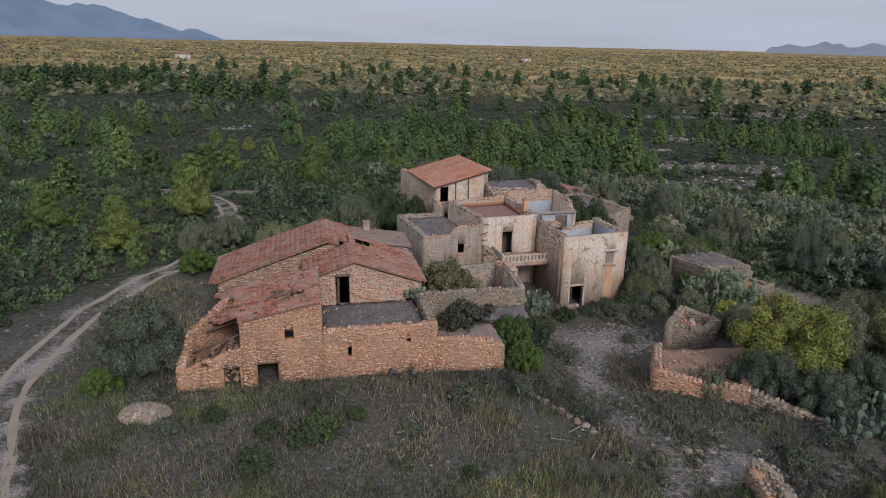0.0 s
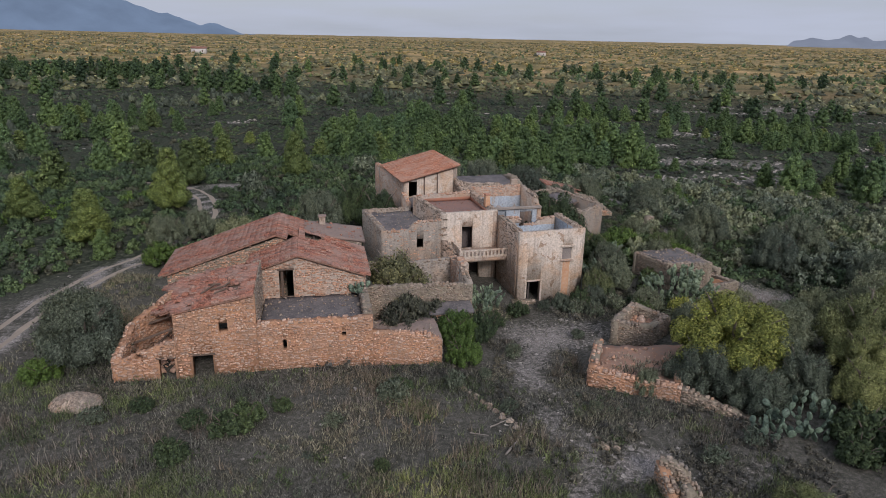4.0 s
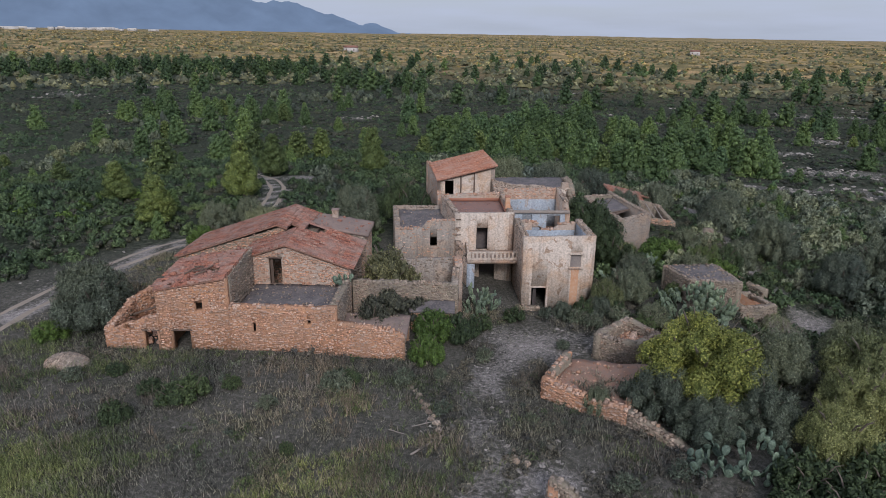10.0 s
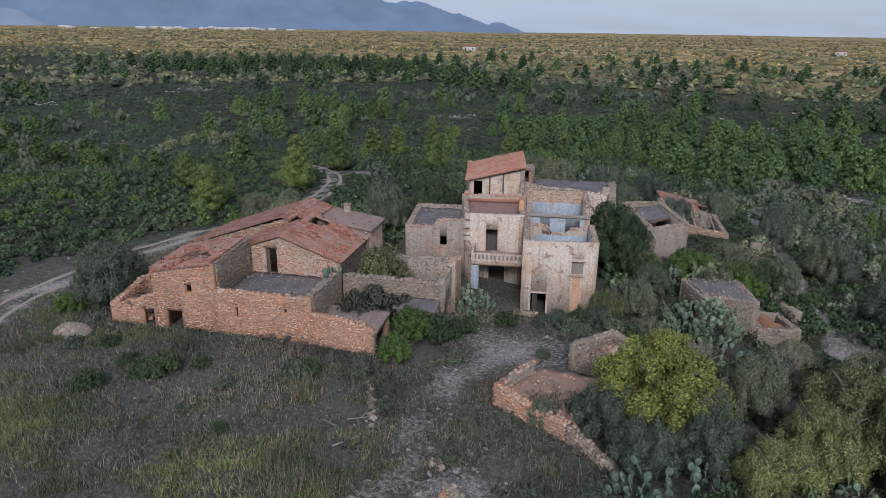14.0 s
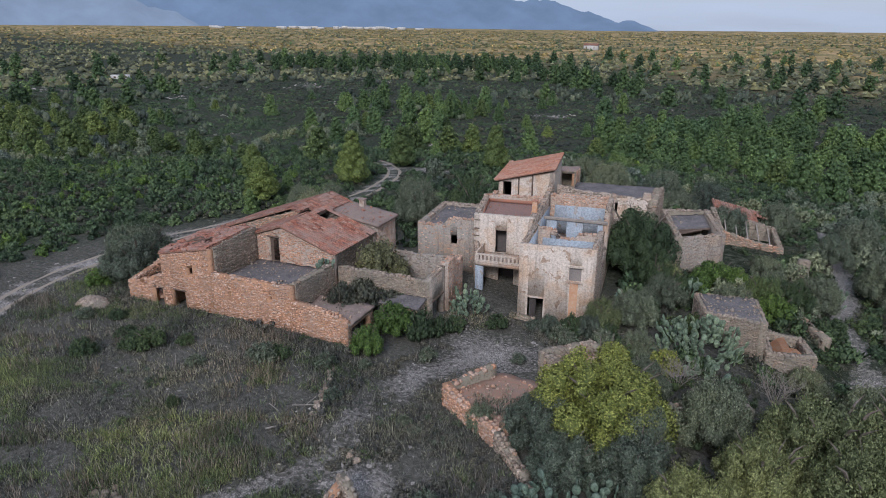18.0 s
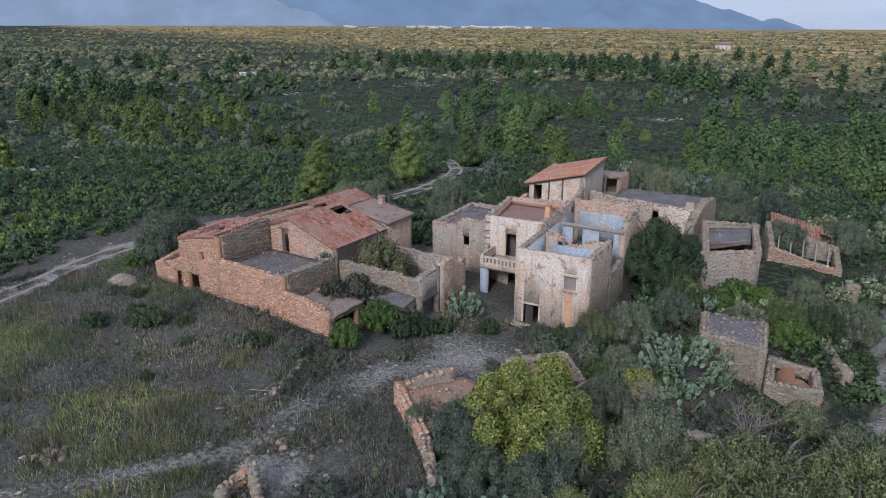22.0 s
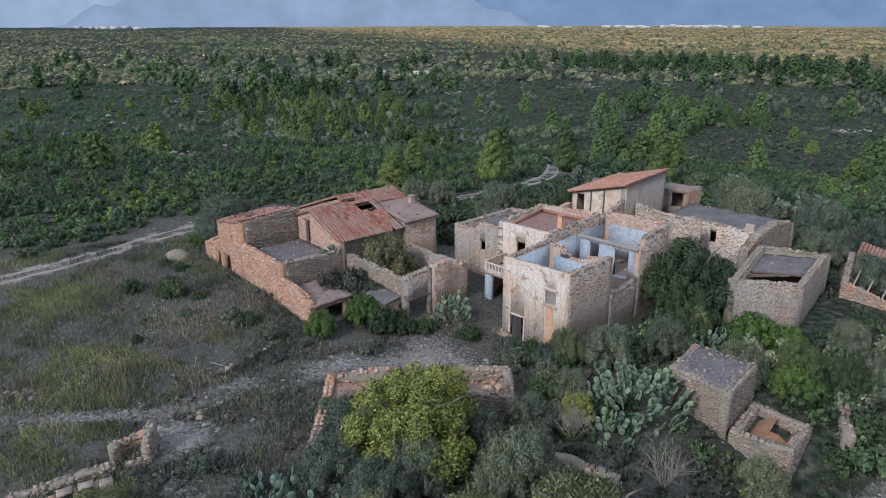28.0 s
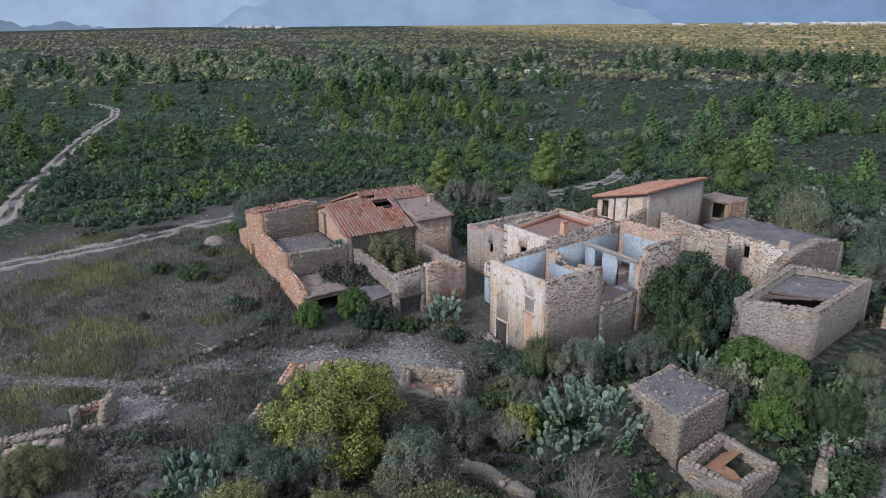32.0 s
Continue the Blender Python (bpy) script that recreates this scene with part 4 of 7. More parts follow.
beam(court, "lintel", xyz(FA(19.68, 6.5), 1.62), xyz(FA(19.72, 8.7), 1.62), 0.14, M_WOOD, "weathered timber lintel")

# ---- the farmhouse ----
house = thing("farmhouse", "abandoned white rendered farmhouse with a balcony, partly roofless", "house", at=(*FB(0, 6), 0))
wall(house, FB(0, 0), FB(5.85, 0), -1.4, [(0, 5.35), (5.85, 5.45)], 0.45, M_WHITE, None, [(0.78, 2.04, -1.4, 1.05), (3.87, 4.8, 2.8, 3.85)], ragged=0.03, label="white rendered front wall with rain streaks")
wall(house, FB(5.85, 0), FB(5.85, 5.4), -1.8, [(0, 5.45), (5.4, 5.35)], 0.45, M_TAN, GRE, ragged=0.05, fill=0.42, size=0.75, label="patchy stone side wall")
wall(house, FB(5.4, 5.4), FB(0.45, 5.4), -1.0, [(0, 5.1), (1.6, 5.0), (1.7, 4.5), (3.4, 4.5), (3.5, 5.2), (5, 5.3)], 0.4, M_TAN, ORA, [(3.1, 3.9, 3.0, 4.7)], fill=0.4)
wall(house, FB(0, 5.4), FB(0, 0.45), -1.4, [(0, 5.45), (4.95, 5.35)], 0.45, M_TAN, GRE, fill=0.4)
for nm, a, b, c, d in (("blue_lining", (0.47, 0.5), (5.38, 0.5), (5.38, 0.47), (0.47, 0.47)), ("blue_lining", (0.5, 0.5), (0.5, 4.98), (0.47, 4.98), (0.47, 0.5)),
                       ("blue_lining", (5.35, 4.98), (5.35, 0.5), (5.38, 0.5), (5.38, 4.98))):
    q = [FB(*p) for p in (a, b, c, d)]
    part_np(nm, *hull8([xyz(p, 2.4) for p in q], [xyz(p, 5.15 + rng.uniform(-.1, .05)) for p in q]), M_BLUE, house, "pale blue limewashed inner wall")
q = [FB(0.9, 4.97), FB(5.3, 4.97), FB(5.3, 5.0), FB(0.9, 5.0)]
part_np("blue_lining", *hull8([xyz(p, 2.4) for p in q], [xyz(p, 4.45) for p in q]), M_BLUE, house, "pale blue limewashed inner wall")
slab(house, "upper_floor", [FB(0.4, 0.4), FB(5.45, 0.4), FB(5.45, 5.2), FB(0.4, 5.2)], [2.4] * 4, 0.25, M_TERRA, "rubble-strewn upper floor", rough=0.08)
wall(house, FB(-5.2, 5.5), FB(0, 5.5), -1.4, [(0, 5.8), (5.2, 5.85)], 0.45, M_WHITE, None, [(1.9, 2.9, 2.45, 4.5), (2.2, 3.6, -1.4, 1.15)], ragged=0.03, label="rendered balcony front with two doorways")
wall(house, FB(-6.2, 12.6), FB(-5.2, 5.5), -0.6, [(0, 5.75), (7.2, 5.8)], 0.45, M_TAN, GRE, ragged=0.08, fill=0.35)
wall(house, FB(0, 12.8), FB(-6.2, 12.6), -0.6, [(0, 5.95), (6.2, 5.75)], 0.45, M_TAN, ORA, fill=0.4)
wall(house, FB(0, 5.5), FB(0, 12.8), -0.6, [(0, 5.85), (7.3, 5.95)], 0.45, M_TAN, GRE, fill=0.5, both=True)
slab(house, "roof_terrace", [FB(-4.95, 5.9), FB(-0.4, 5.9), FB(-0.4, 12.4), FB(-5.85, 12.3)], [5.2] * 4, 0.25, M_TERRA, "red clay tile roof terrace, dulled by lichen", rough=0.012)
for a, b, c, d in (((-4.74, 5.96), (-0.46, 5.96), (-0.46, 6.0), (-4.74, 6.0)), ((-0.5, 6.0), (-0.46, 6.0), (-0.46, 12.3), (-0.5, 12.3)), ((-5.6, 12.1), (-0.5, 12.3), (-0.5, 12.34), (-5.6, 12.14)), ((-4.74, 6.0), (-4.7, 6.0), (-5.56, 12.1), (-5.6, 12.1))):
    q = [FB(*k) for k in (a, b, c, d)]
    part_np("skirting", *hull8([xyz(k, 5.15) for k in q], [xyz(k, 5.5) for k in q]), M_SKIRT, house, "orange clay tile skirting of the roof terrace")
ch = box(house, "chimney", xyz(FB(-0.35, 7.6), 6.25), (0.5, 0.6, 1.1), M_RUST, 17, "broken brick chimney", 0.2)
box(ch, "chimney_cap", xyz(FB(-0.35, 7.6), 6.82), (0.5, 0.55, 0.12), M_TILE2, 17)
# wall added behind the balcony doorways, its dark colour standing for shade
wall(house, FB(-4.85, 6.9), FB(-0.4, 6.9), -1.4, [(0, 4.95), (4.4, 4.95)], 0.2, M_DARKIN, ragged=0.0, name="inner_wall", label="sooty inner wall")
# balcony and porch
slab(house, "balcony_floor", [FB(-4.3, 2.75), FB(0, 2.75), FB(0, 5.5), FB(-4.3, 5.5)], [2.45] * 4, 0.3, M_TAN, "cantilevered balcony slab", rough=0.01)
rail = box(house, "balcony_rail", xyz(FB(-2.15, 2.82), 3.14), (4.3, 0.16, 0.12), M_WHITE, 17, "rendered balustrade rail")
box(house, "balcony_rail", xyz(FB(-2.15, 2.82), 2.56), (4.3, 0.18, 0.2), M_WHITE, 17, "rendered balustrade foot")
for k in range(13):
    box(house, "baluster", xyz(FB(-4.15 + 0.34 * k, 2.82), 2.86), (0.17 if k else 0.35, 0.14, 0.46), M_WHITE, 17)
box(house, "balcony_parapet", xyz(FB(-4.22, 4.1), 2.95), (0.16, 2.5, 0.75), M_WHITE, 17, "solid side parapet")
wall(house, FB(-4.3, 2.8), FB(-3.65, 2.8), -1.4, [(0, 2.15), (0.65, 2.15)], 0.5, M_BLUE, ragged=0.0, name="porch_pillar", label="bluish white porch pillar")
wall(house, FB(-5.2, 5.5), FB(-4.25, 2.9), -1.4, [(0, 3.4), (2.8, 2.6)], 0.4, M_TAN, GRE, fill=0.3)
# left annex
wall(house, FB(-10.5, 5.6), FB(-5.2, 5.6), -0.6, [(0, 4.45), (2.75, 4.4), (2.85, 5.1), (5.3, 5.25)], 0.45, M_GREYR, ORA, [(3.1, 3.72, 2.77, 3.62)], fill=0.12, label="streaked annex front with a small window")
wall(house, FB(-10.9, 14.2), FB(-10.5, 5.6), -0.8, [(0, 4.2), (8.6, 4.45)], 0.5, M_GREYR, GRE, fill=0.3)
wall(house, FB(-6.3, 14.2), FB(-10.9, 14.2), -0.8, [(0, 4.2), (4.6, 4.2)], 0.45, M_GREYR, GRE, fill=0.3)
slab(house, "annex_roof", [FB(-10.2, 5.9), FB(-5.4, 5.9), FB(-6.2, 14), FB(-10.6, 14)], [3.95] * 4, 0.25, M_FLAT, "dark flat annex roof", rough=0.03)
# quoin strip and drain stubs
box(house, "quoin_strip", xyz(FB(-4.95, 5.49), 4.0), (0.42, 0.06, 3.4), M_WHITE, 17, "whitewashed quoin strip")
for zz in (5.3, 4.55, 3.9):
    beam(house, "drain_stub", xyz(FB(-5.15, 5.40), zz), xyz(FB(-4.7, 5.40), zz), 0.07, M_WOOD)
# blue rooms behind the front block
wall(house, FB(5.85, 5.4), FB(5.85, 9.3), -1.8, [(0, 2.6), (1.5, 2.3), (3.9, 2.6)], 0.4, M_GREYR, GRE, fill=0.7, ragged=0.15)
wall(house, FB(0.45, 9.3), FB(5.4, 9.3), 2.0, [(0, 4.85), (4.95, 4.85)], 0.35, M_BLUE, None, [(0.9, 1.8, 2.3, 4.6), (3.2, 4.5, 2.3, 4.5)], ragged=0.02, label="blue limewashed cross wall")
beam(house, "lintel_beam", xyz(FB(0.2, 9.25), 4.95), xyz(FB(5.8, 9.25), 4.9), 0.3, M_DEADWOOD, "old timber beam", 0.25)
wall(house, FB(5.85, 9.3), FB(5.85, 13.9), -1.8, [(0, 4.9), (0.6, 5.0), (0.8, 5.7), (4.6, 6.0)], 0.45, M_TAN, GRE, fill=0.4)
wall(house, FB(0.0, 13.7), FB(5.4, 13.7), -1.0, [(0, 5.95), (5.4, 6.0)], 0.4, M_TAN, ORA, fill=0.55, both=True)
q = [FB(0.47, 13.64), FB(5.38, 13.64), FB(5.38, 13.67), FB(0.47, 13.67)]
part_np("blue_lining", *hull8([xyz(p, 2.2) for p in q], [xyz(p, 5.0) for p in q]), M_BLUE, house, "pale blue limewashed inner wall")
q = [FB(0.02, 5.9), FB(0.05, 5.9), FB(0.05, 13.6), FB(0.02, 13.6)]
part_np("blue_lining", *hull8([xyz(p, 2.2) for p in q], [xyz(p, 4.9) for p in q]), M_BLUE, house, "pale blue limewashed inner wall")
slab(house, "upper_floor", [FB(0.1, 5.5), FB(5.45, 5.5), FB(5.45, 13.6), FB(0.1, 13.6)], [2.1] * 4, 0.25, M_TANROOF, "rubble-strewn upper floor", rough=0.1)
# openings of the front block
st = box(house, "ochre_stain_patch", xyz(FB(4.3, -0.012), 1.15), (0.62, 0.03, 3.3), M_RUST, 17, "ochre bare strip below the window")
beam(house, "window_lintel", xyz(FB(3.75, -0.02), 4.0), xyz(FB(4.95, -0.02), 4.0), 0.2, M_WHITE, "rendered window lintel")
box(house, "window_sill", xyz(FB(4.33, -0.05), 2.74), (1.15, 0.25, 0.1), M_TAN, 17, "stone window sill")
box(house, "shutter", xyz(FB(4.33, 0.2), 3.32), (0.92, 0.05, 1.04), M_SHUTTER, 17, "grey boarded window")
# leaf coloured dark for the shade in the doorway
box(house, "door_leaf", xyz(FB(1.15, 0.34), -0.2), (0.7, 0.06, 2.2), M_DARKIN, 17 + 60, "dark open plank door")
for nm, cx, hz in (("door_jamb", 0.72, 0.0), ("door_jamb", 2.1, 0.0)):
    box(house, nm, xyz(FB(cx, -0.01), -0.15), (0.16, 0.1, 2.5), M_WHITE, 17)
beam(house, "door_lintel", xyz(FB(0.6, -0.02), 1.13), xyz(FB(2.2, -0.02), 1.13), 0.14, M_WHITE)
wall(house, FB(-0.5, -0.55), FB(1.5, -0.55), -1.4, [(0, -0.45), (2, -0.55)], 0.5, M_MORTAR, GRE, name="doorstep", ragged=0.1)

rubble_on(house, [FB(0.6, 0.6), FB(5.2, 0.6), FB(5.2, 4.9), FB(0.6, 4.9)], [2.4] * 4, 200, M_STONE_O, 0.10, 6)
rubble_on(house, [FB(0.3, 5.9), FB(5.2, 5.9), FB(5.2, 13.2), FB(0.3, 13.2)], [2.1] * 4, 260, M_STONE_O, 0.11, 7)
rubble_on(house, [FB(-4.8, 6.1), FB(-0.6, 6.1), FB(-0.6, 12.2), FB(-5.6, 12.1)], [5.2] * 4, 120, M_TILE, 0.05, 8)
rubble_on(house, [FB(-10, 6.2), FB(-5.7, 6.2), FB(-6.4, 13.7), FB(-10.3, 13.7)], [3.95] * 4, 120, M_STONE_G, 0.05, 9)

# ---- the tower ----
tower = thing("tower_house", "upper tower room with a bright clay tile roof", "house", at=(*FB(-3, 21), 0))
wall(tower, FB(-6.0, 17.4), FB(-0.35, 17.4), 0.0, [(0, 6.0), (5.65, 7.45)], 0.4, M_WHITE, None, [(0.45, 1.35, 4.4, 6.0)], ragged=0.0, label="cream rendered front with timber posts")
wall(tower, FB(-7.3, 28.0), FB(-6.0, 17.4), -1.0, [(0, 6.0), (10.6, 6.05)], 0.45, M_TAN, ORA, fill=0.25)
wall(tower, FB(-0.35, 17.4), FB(-0.9, 26.0), -1.0, [(0, 7.45), (8.6, 7.35)], 0.45, M_GREYR, ragged=0.0, label="smooth grey rendered side wall")
wall(tower, FB(-0.9, 26.0), FB(-7.1, 26.4), -1.0, [(0, 7.4), (6.2, 6.0)], 0.45, M_GREYR, ragged=0.0)
tiled(tower, xyz(FB(-0.15, 17.0), 7.68), xyz(FB(-0.75, 26.3), 7.6), xyz(FB(-6.3, 17.0), 6.12), (M_TILE2, M_TILE2O), 300, None, 0.04, label="bright orange barrel tile roof")
for u in (-3.9, -2.5):
    beam(tower, "timber_post", xyz(FB(u, 17.38), 4.0), xyz(FB(u, 17.38), 6.0 + (u + 6) * 0.24), 0.13, M_WOOD, "dark timber post")
beam(tower, "eave_beam", xyz(FB(-6.1, 17.32), 6.02), xyz(FB(-0.3, 17.32), 7.46), 0.12, M_WOOD)
wall(tower, FB(-6.0, 14.2), FB(-6.0, 17.4), -0.6, [(0, 4.6), (3.2, 5.0)], 0.4, M_TAN, ORA, fill=0.4)
wall(tower, FB(-0.3, 13.9), FB(-0.3, 17.4), -0.6, [(0, 5.4), (3.5, 6.2)], 0.4, M_TAN, GRE, both=True, ragged=0.15)
slab(tower, "landing", [FB(-6, 14), FB(-0.3, 14), FB(-0.3, 17.4), FB(-6, 17.4)], [4.35] * 4, 0.25, M_FLAT, "rubble-covered landing", rough=0.06)

# ---- rear rooms ----
rear = thing("rear_outbuilding", "low rear outbuilding with a dark flat roof and broken end wall", "outbuilding", at=(*FB(5, 26), 0))
wall(rear, FB(-0.2, 19.2), FB(5.6, 20.4), -1.0, [(0, 5.6), (2.0, 5.0), (5.8, 4.7)], 0.5, M_TAN, GRE, both=True, ragged=0.12, fill=0.6)
wall(rear, FB(2.4, 24.2), FB(9.4, 23.6), -1.6, [(0, 3.75), (7, 3.7)], 0.45, M_WHITE, GRE, [(2.6, 3.3, 1.9, 3.0)], fill=0.3)
wall(rear, FB(9.5, 21.5), FB(10.3, 30.4), -2.0, [(0, 2.5), (2.2, 3.6), (5, 4.1), (8, 3.7), (8.9, 2.6)], 0.8, M_MORTAR, GRE, both=True, ragged=0.16)
wall(rear, FB(10.3, 30.2), FB(0.6, 29.4), -2.0, [(0, 3.4), (9.7, 3.7)], 0.45, M_MORTAR, GRE)
slab(rear, "flat_roof", [FB(0.6, 24.4), FB(9.5, 23.9), FB(9.6, 29.8), FB(0.6, 29.0)], [3.75, 3.65, 3.6, 3.8], 0.22, M_FLAT, "dark lichened flat roof", rough=0.04)
box(rear, "rubble_pier", xyz(FB(8.6, 23.9), 4.0), (0.9, 0.5, 0.7), M_TAN, 22, "broken rendered pier", 0.2)
wall(rear, FB(5.85, 13.9), FB(6.4, 20.0), -1.6, [(0, 4.2), (2.5, 3.0), (6.1, 2.2)], 0.45, M_MORTAR, GRE, both=True, ragged=0.15)
vault = thing("vaulted_hut", "small stone hut with a rounded roof and brick-lined opening", "hut", at=(*FB(-1, 29), 0))
wall(vault, FB(-2.6, 27.6), FB(0.5, 28.4), 0.0, [(0, 5.2), (3.2, 5.1)], 0.5, M_MORTAR, GRE, [(1.6, 3.0, 3.4, 4.9)])
wall(vault, FB(0.5, 28.4), FB(0.6, 31.2), 0.0, [(0, 5.1), (2.8, 5.0)], 0.5, M_CLAY, ORA)
wall(vault, FB(0.6, 31.2), FB(-2.6, 30.6), 0.0, [(0, 5.0), (3.2, 5.1)], 0.5, M_MORTAR, GRE)
wall(vault, FB(-2.6, 30.6), FB(-2.6, 27.6), 0.0, [(0, 5.1), (3.0, 5.2)], 0.5, M_MORTAR, GRE)
slab(vault, "rounded_roof", [FB(-2.6, 27.6), FB(0.5, 28.4), FB(0.6, 31.2), FB(-2.6, 30.6)], [5.25, 5.2, 5.15, 5.25], 0.25, M_TANROOF, rough=0.05)

# ---- the east outbuilding ----
shed = thing("east_outbuilding", "tall stone outbuilding with a half-collapsed flat roof", "outbuilding", at=(17.2, 73.5, -1))
DC = [(20.75, 71.26), (16.85, 80.2), (13.27, 75.9), (17.6, 67.0)]
wall(shed, DC[3], DC[0], -2.6, [(0, 3.15), (5.3, 3.0)], 0.5, M_GREYR, GRE, ragged=0.04, fill=0.5, size=0.8, single=150)
wall(shed, DC[0], DC[1], -3.2, [(0, 3.0), (9.8, 2.7)], 0.5, M_GREYR, GRE, ragged=0.04, fill=0.5, size=0.8)
wall(shed, DC[1], DC[2], -3.2, [(0, 2.7), (5.6, 3.2)], 0.5, M_MORTAR, GRE)
wall(shed, DC[2], DC[3], -2.6, [(0, 3.2), (9.9, 3.15)], 0.5, M_MORTAR, GRE)
slab(shed, "flat_roof", [(18.5, 74.6), (16.7, 79.2), (13.8, 75.7), (15.6, 71.4)], [2.55, 2.45, 2.6, 2.6], 0.2, M_FLAT, "grey flat roof broken off along one edge", rough=0.03)
for k in range(3):
    beam(shed, "roof_beam", (18.6 - 0.55 * k, 74.4 - 0.95 * k, 2.42), (15.7 + 0.2 * k, 71.2 - 0.9 * k, 2.5), 0.13, M_WOOD)
slab(shed, "inner_floor", [(20.4, 71.4), (16.8, 79.8), (13.6, 75.8), (17.6, 67.4)], [-1.5] * 4, 0.2, M_DARKIN, "dark inner floor", rough=0.05)

rubble_on(shed, [(18.3, 74.6), (16.7, 78.8), (14.1, 75.7), (15.7, 71.8)], [2.5, 2.4, 2.55, 2.55], 120, M_STONE_G, 0.06, 10)

# ---- the tiled ruin beyond ----
ruin = thing("tiled_ruin", "collapsed brick shed with fallen rafters and tiles", "ruin", at=(*FB(19, 28), -2))
wall(ruin, FB(16.2, 25.2), FB(22.6, 24.8), -3.4, [(0, 0.6), (3, -0.2), (6.4, -0.8)], 0.45, M_MORTAR, ORA, [(3.4, 4.3, -3.4, -1.2)], both=True, ragged=0.2)
wall(ruin, FB(22.6, 24.8), FB(22.2, 29.6), -3.6, [(0, -0.8), (4.8, 0.2)], 0.45, M_MORTAR, GRE, both=True)
wall(ruin, FB(22.2, 29.6), FB(15.4, 29.6), -3.6, [(0, 0.1), (6.8, 2.0)], 0.45, M_MORTAR, GRE, both=True, fill=0.7)
wall(ruin, FB(15.4, 29.6), FB(16.2, 25.2), -3.6, [(0, 2.0), (4.4, 0.8)], 0.45, M_MORTAR, GRE, both=True)
for k in range(5):
    beam(ruin, "rafter", xyz(FB(17 + k * 1.1, 25.2), 0.1 - 0.25 * k), xyz(FB(16.8 + k * 1.15, 29.3), 1.5 - 0.33 * k), 0.12, M_DEADWOOD)
tiled(ruin, xyz(FB(15.6, 32.4), 2.2), xyz(FB(21.6, 33.6), 0.6), xyz(FB(15.9, 29.6), 1.7), (M_TILE, M_TILEO), 0, lambda a, b: a > 0.75 and b > 0.5, 0.12, label="sagging barrel tile slope")

# ---- the small hut and cistern ----
hut = thing("stone_hut", "small square stone hut with a flat roof and dark door", "hut", at=(*FB(15.5, 1), -0.6))
EC = [FB(13.8, -0.75), FB(17.75, -1.45), FB(17.5, 3.3), FB(13.2, 3.95)]
wall(hut, EC[0], EC[1], -2.4, [(0, 1.9), (4.0, 1.95)], 0.45, M_MORTAR, GRE, [(0.35, 1.3, -2.4, 1.15)], ragged=0.03, size=0.75, single=200)
wall(hut, EC[1], EC[2], -2.4, [(0, 1.95), (4.8, 1.85)], 0.45, M_MORTAR, GRE, ragged=0.03, size=0.75, single=150)
wall(hut, EC[2], EC[3], -2.4, [(0, 1.85), (4.3, 1.5)], 0.45, M_MORTAR, GRE)
wall(hut, EC[3], EC[0], -1.4, [(0, 1.5), (4.7, 1.9)], 0.45, M_MORTAR, GRE)
slab(hut, "flat_roof", [FB(14.0, -0.5), FB(17.5, -1.15), FB(17.3, 3.1), FB(13.5, 3.7)], [1.95, 1.98, 1.9, 1.6], 0.2, M_FLAT, "lichened flat roof", rough=0.03)
dr = box(hut, "door", xyz(FB(14.62, -0.64), -0.1), (0.96, 0.06, 2.45), M_DARKIN, 7, "dark plank door")
rubble_on(hut, [FB(14.1, -0.4), FB(17.4, -1.0), FB(17.2, 3.0), FB(13.6, 3.6)], [1.95, 1.98, 1.9, 1.6], 160, M_STONE_G, 0.06, 11)
cis = thing("cistern", "open brick-lined cistern with a broken vault", "cistern", at=(28.4, 58, -1.5))
GC = [(27.6, 55.7), (30.6, 57.0), (29.2, 60.8), (26.4, 59.2)]
for a, b, t0, t1 in ((0, 1, -0.35, -0.3), (1, 2, -0.3, -0.75), (2, 3, -0.75, -0.1), (3, 0, -0.1, -0.35)):
    Lw = math.dist(GC[a], GC[b])
    wall(cis, GC[a], GC[b], -3.2, [(0, t0), (Lw, t1)], 0.45, M_MORTAR, (M_STONE_G, M_STONE_GO), both=True, ragged=0.08, single=60)
bm = bmesh.new()
for i in range(9):
    t = math.pi * i / 8
    for j in range(4):
        bm.verts.new((-1.25 * math.cos(t), -1.3 + 0.75 * j + 0.12 * math.sin(3 * t + j), -1.75 + 1.45 * math.sin(t)))
bm.verts.ensure_lookup_table()
for i in range(8):
    for j in range(3):
        if not (i in (4, 5) and j > 0):
            bm.faces.new([bm.verts[i * 4 + j], bm.verts[(i + 1) * 4 + j], bm.verts[(i + 1) * 4 + j + 1], bm.verts[i * 4 + j + 1]])
bmesh.ops.solidify(bm, geom=bm.faces[:], thickness=0.16)
bmesh.ops.transform(bm, matrix=pose(28.5, 58.2, 0, 0, 0, 22), verts=bm.verts)
part("vault", bm, M_RUST, cis, "broken orange brick vault")
slab(cis, "cistern_floor", [(27.7, 56.1), (30.2, 57.2), (29.0, 60.4), (26.8, 59.0)], [-2.1] * 4, 0.3, M_DARKIN, "dark cistern floor", rough=0.06)

# ---- the terrace enclosure by the path ----
encl = thing("walled_terrace", "earth-filled terrace held by broken orange stone walls", "terrace", at=(17, 39, 0))
wall(encl, (14.4, 40.6), (13.3, 36.9), -0.6, [(0, 1.5), (3.9, 1.35)], 0.5, M_MORTAR, ORA, ragged=0.12, single=100)
wall(encl, (13.3, 36.9), (18.3, 34.5), -0.3, [(0, 1.35), (2.2, 1.2), (5.6, 1.45)], 0.5, M_CLAY, ORA, ragged=0.1, single=250)
wall(encl, (18.3, 34.5), (21.6, 32.3), -0.3, [(0, 1.4), (4, 0.75)], 0.5, M_MORTAR, GRE, ragged=0.12, single=60)
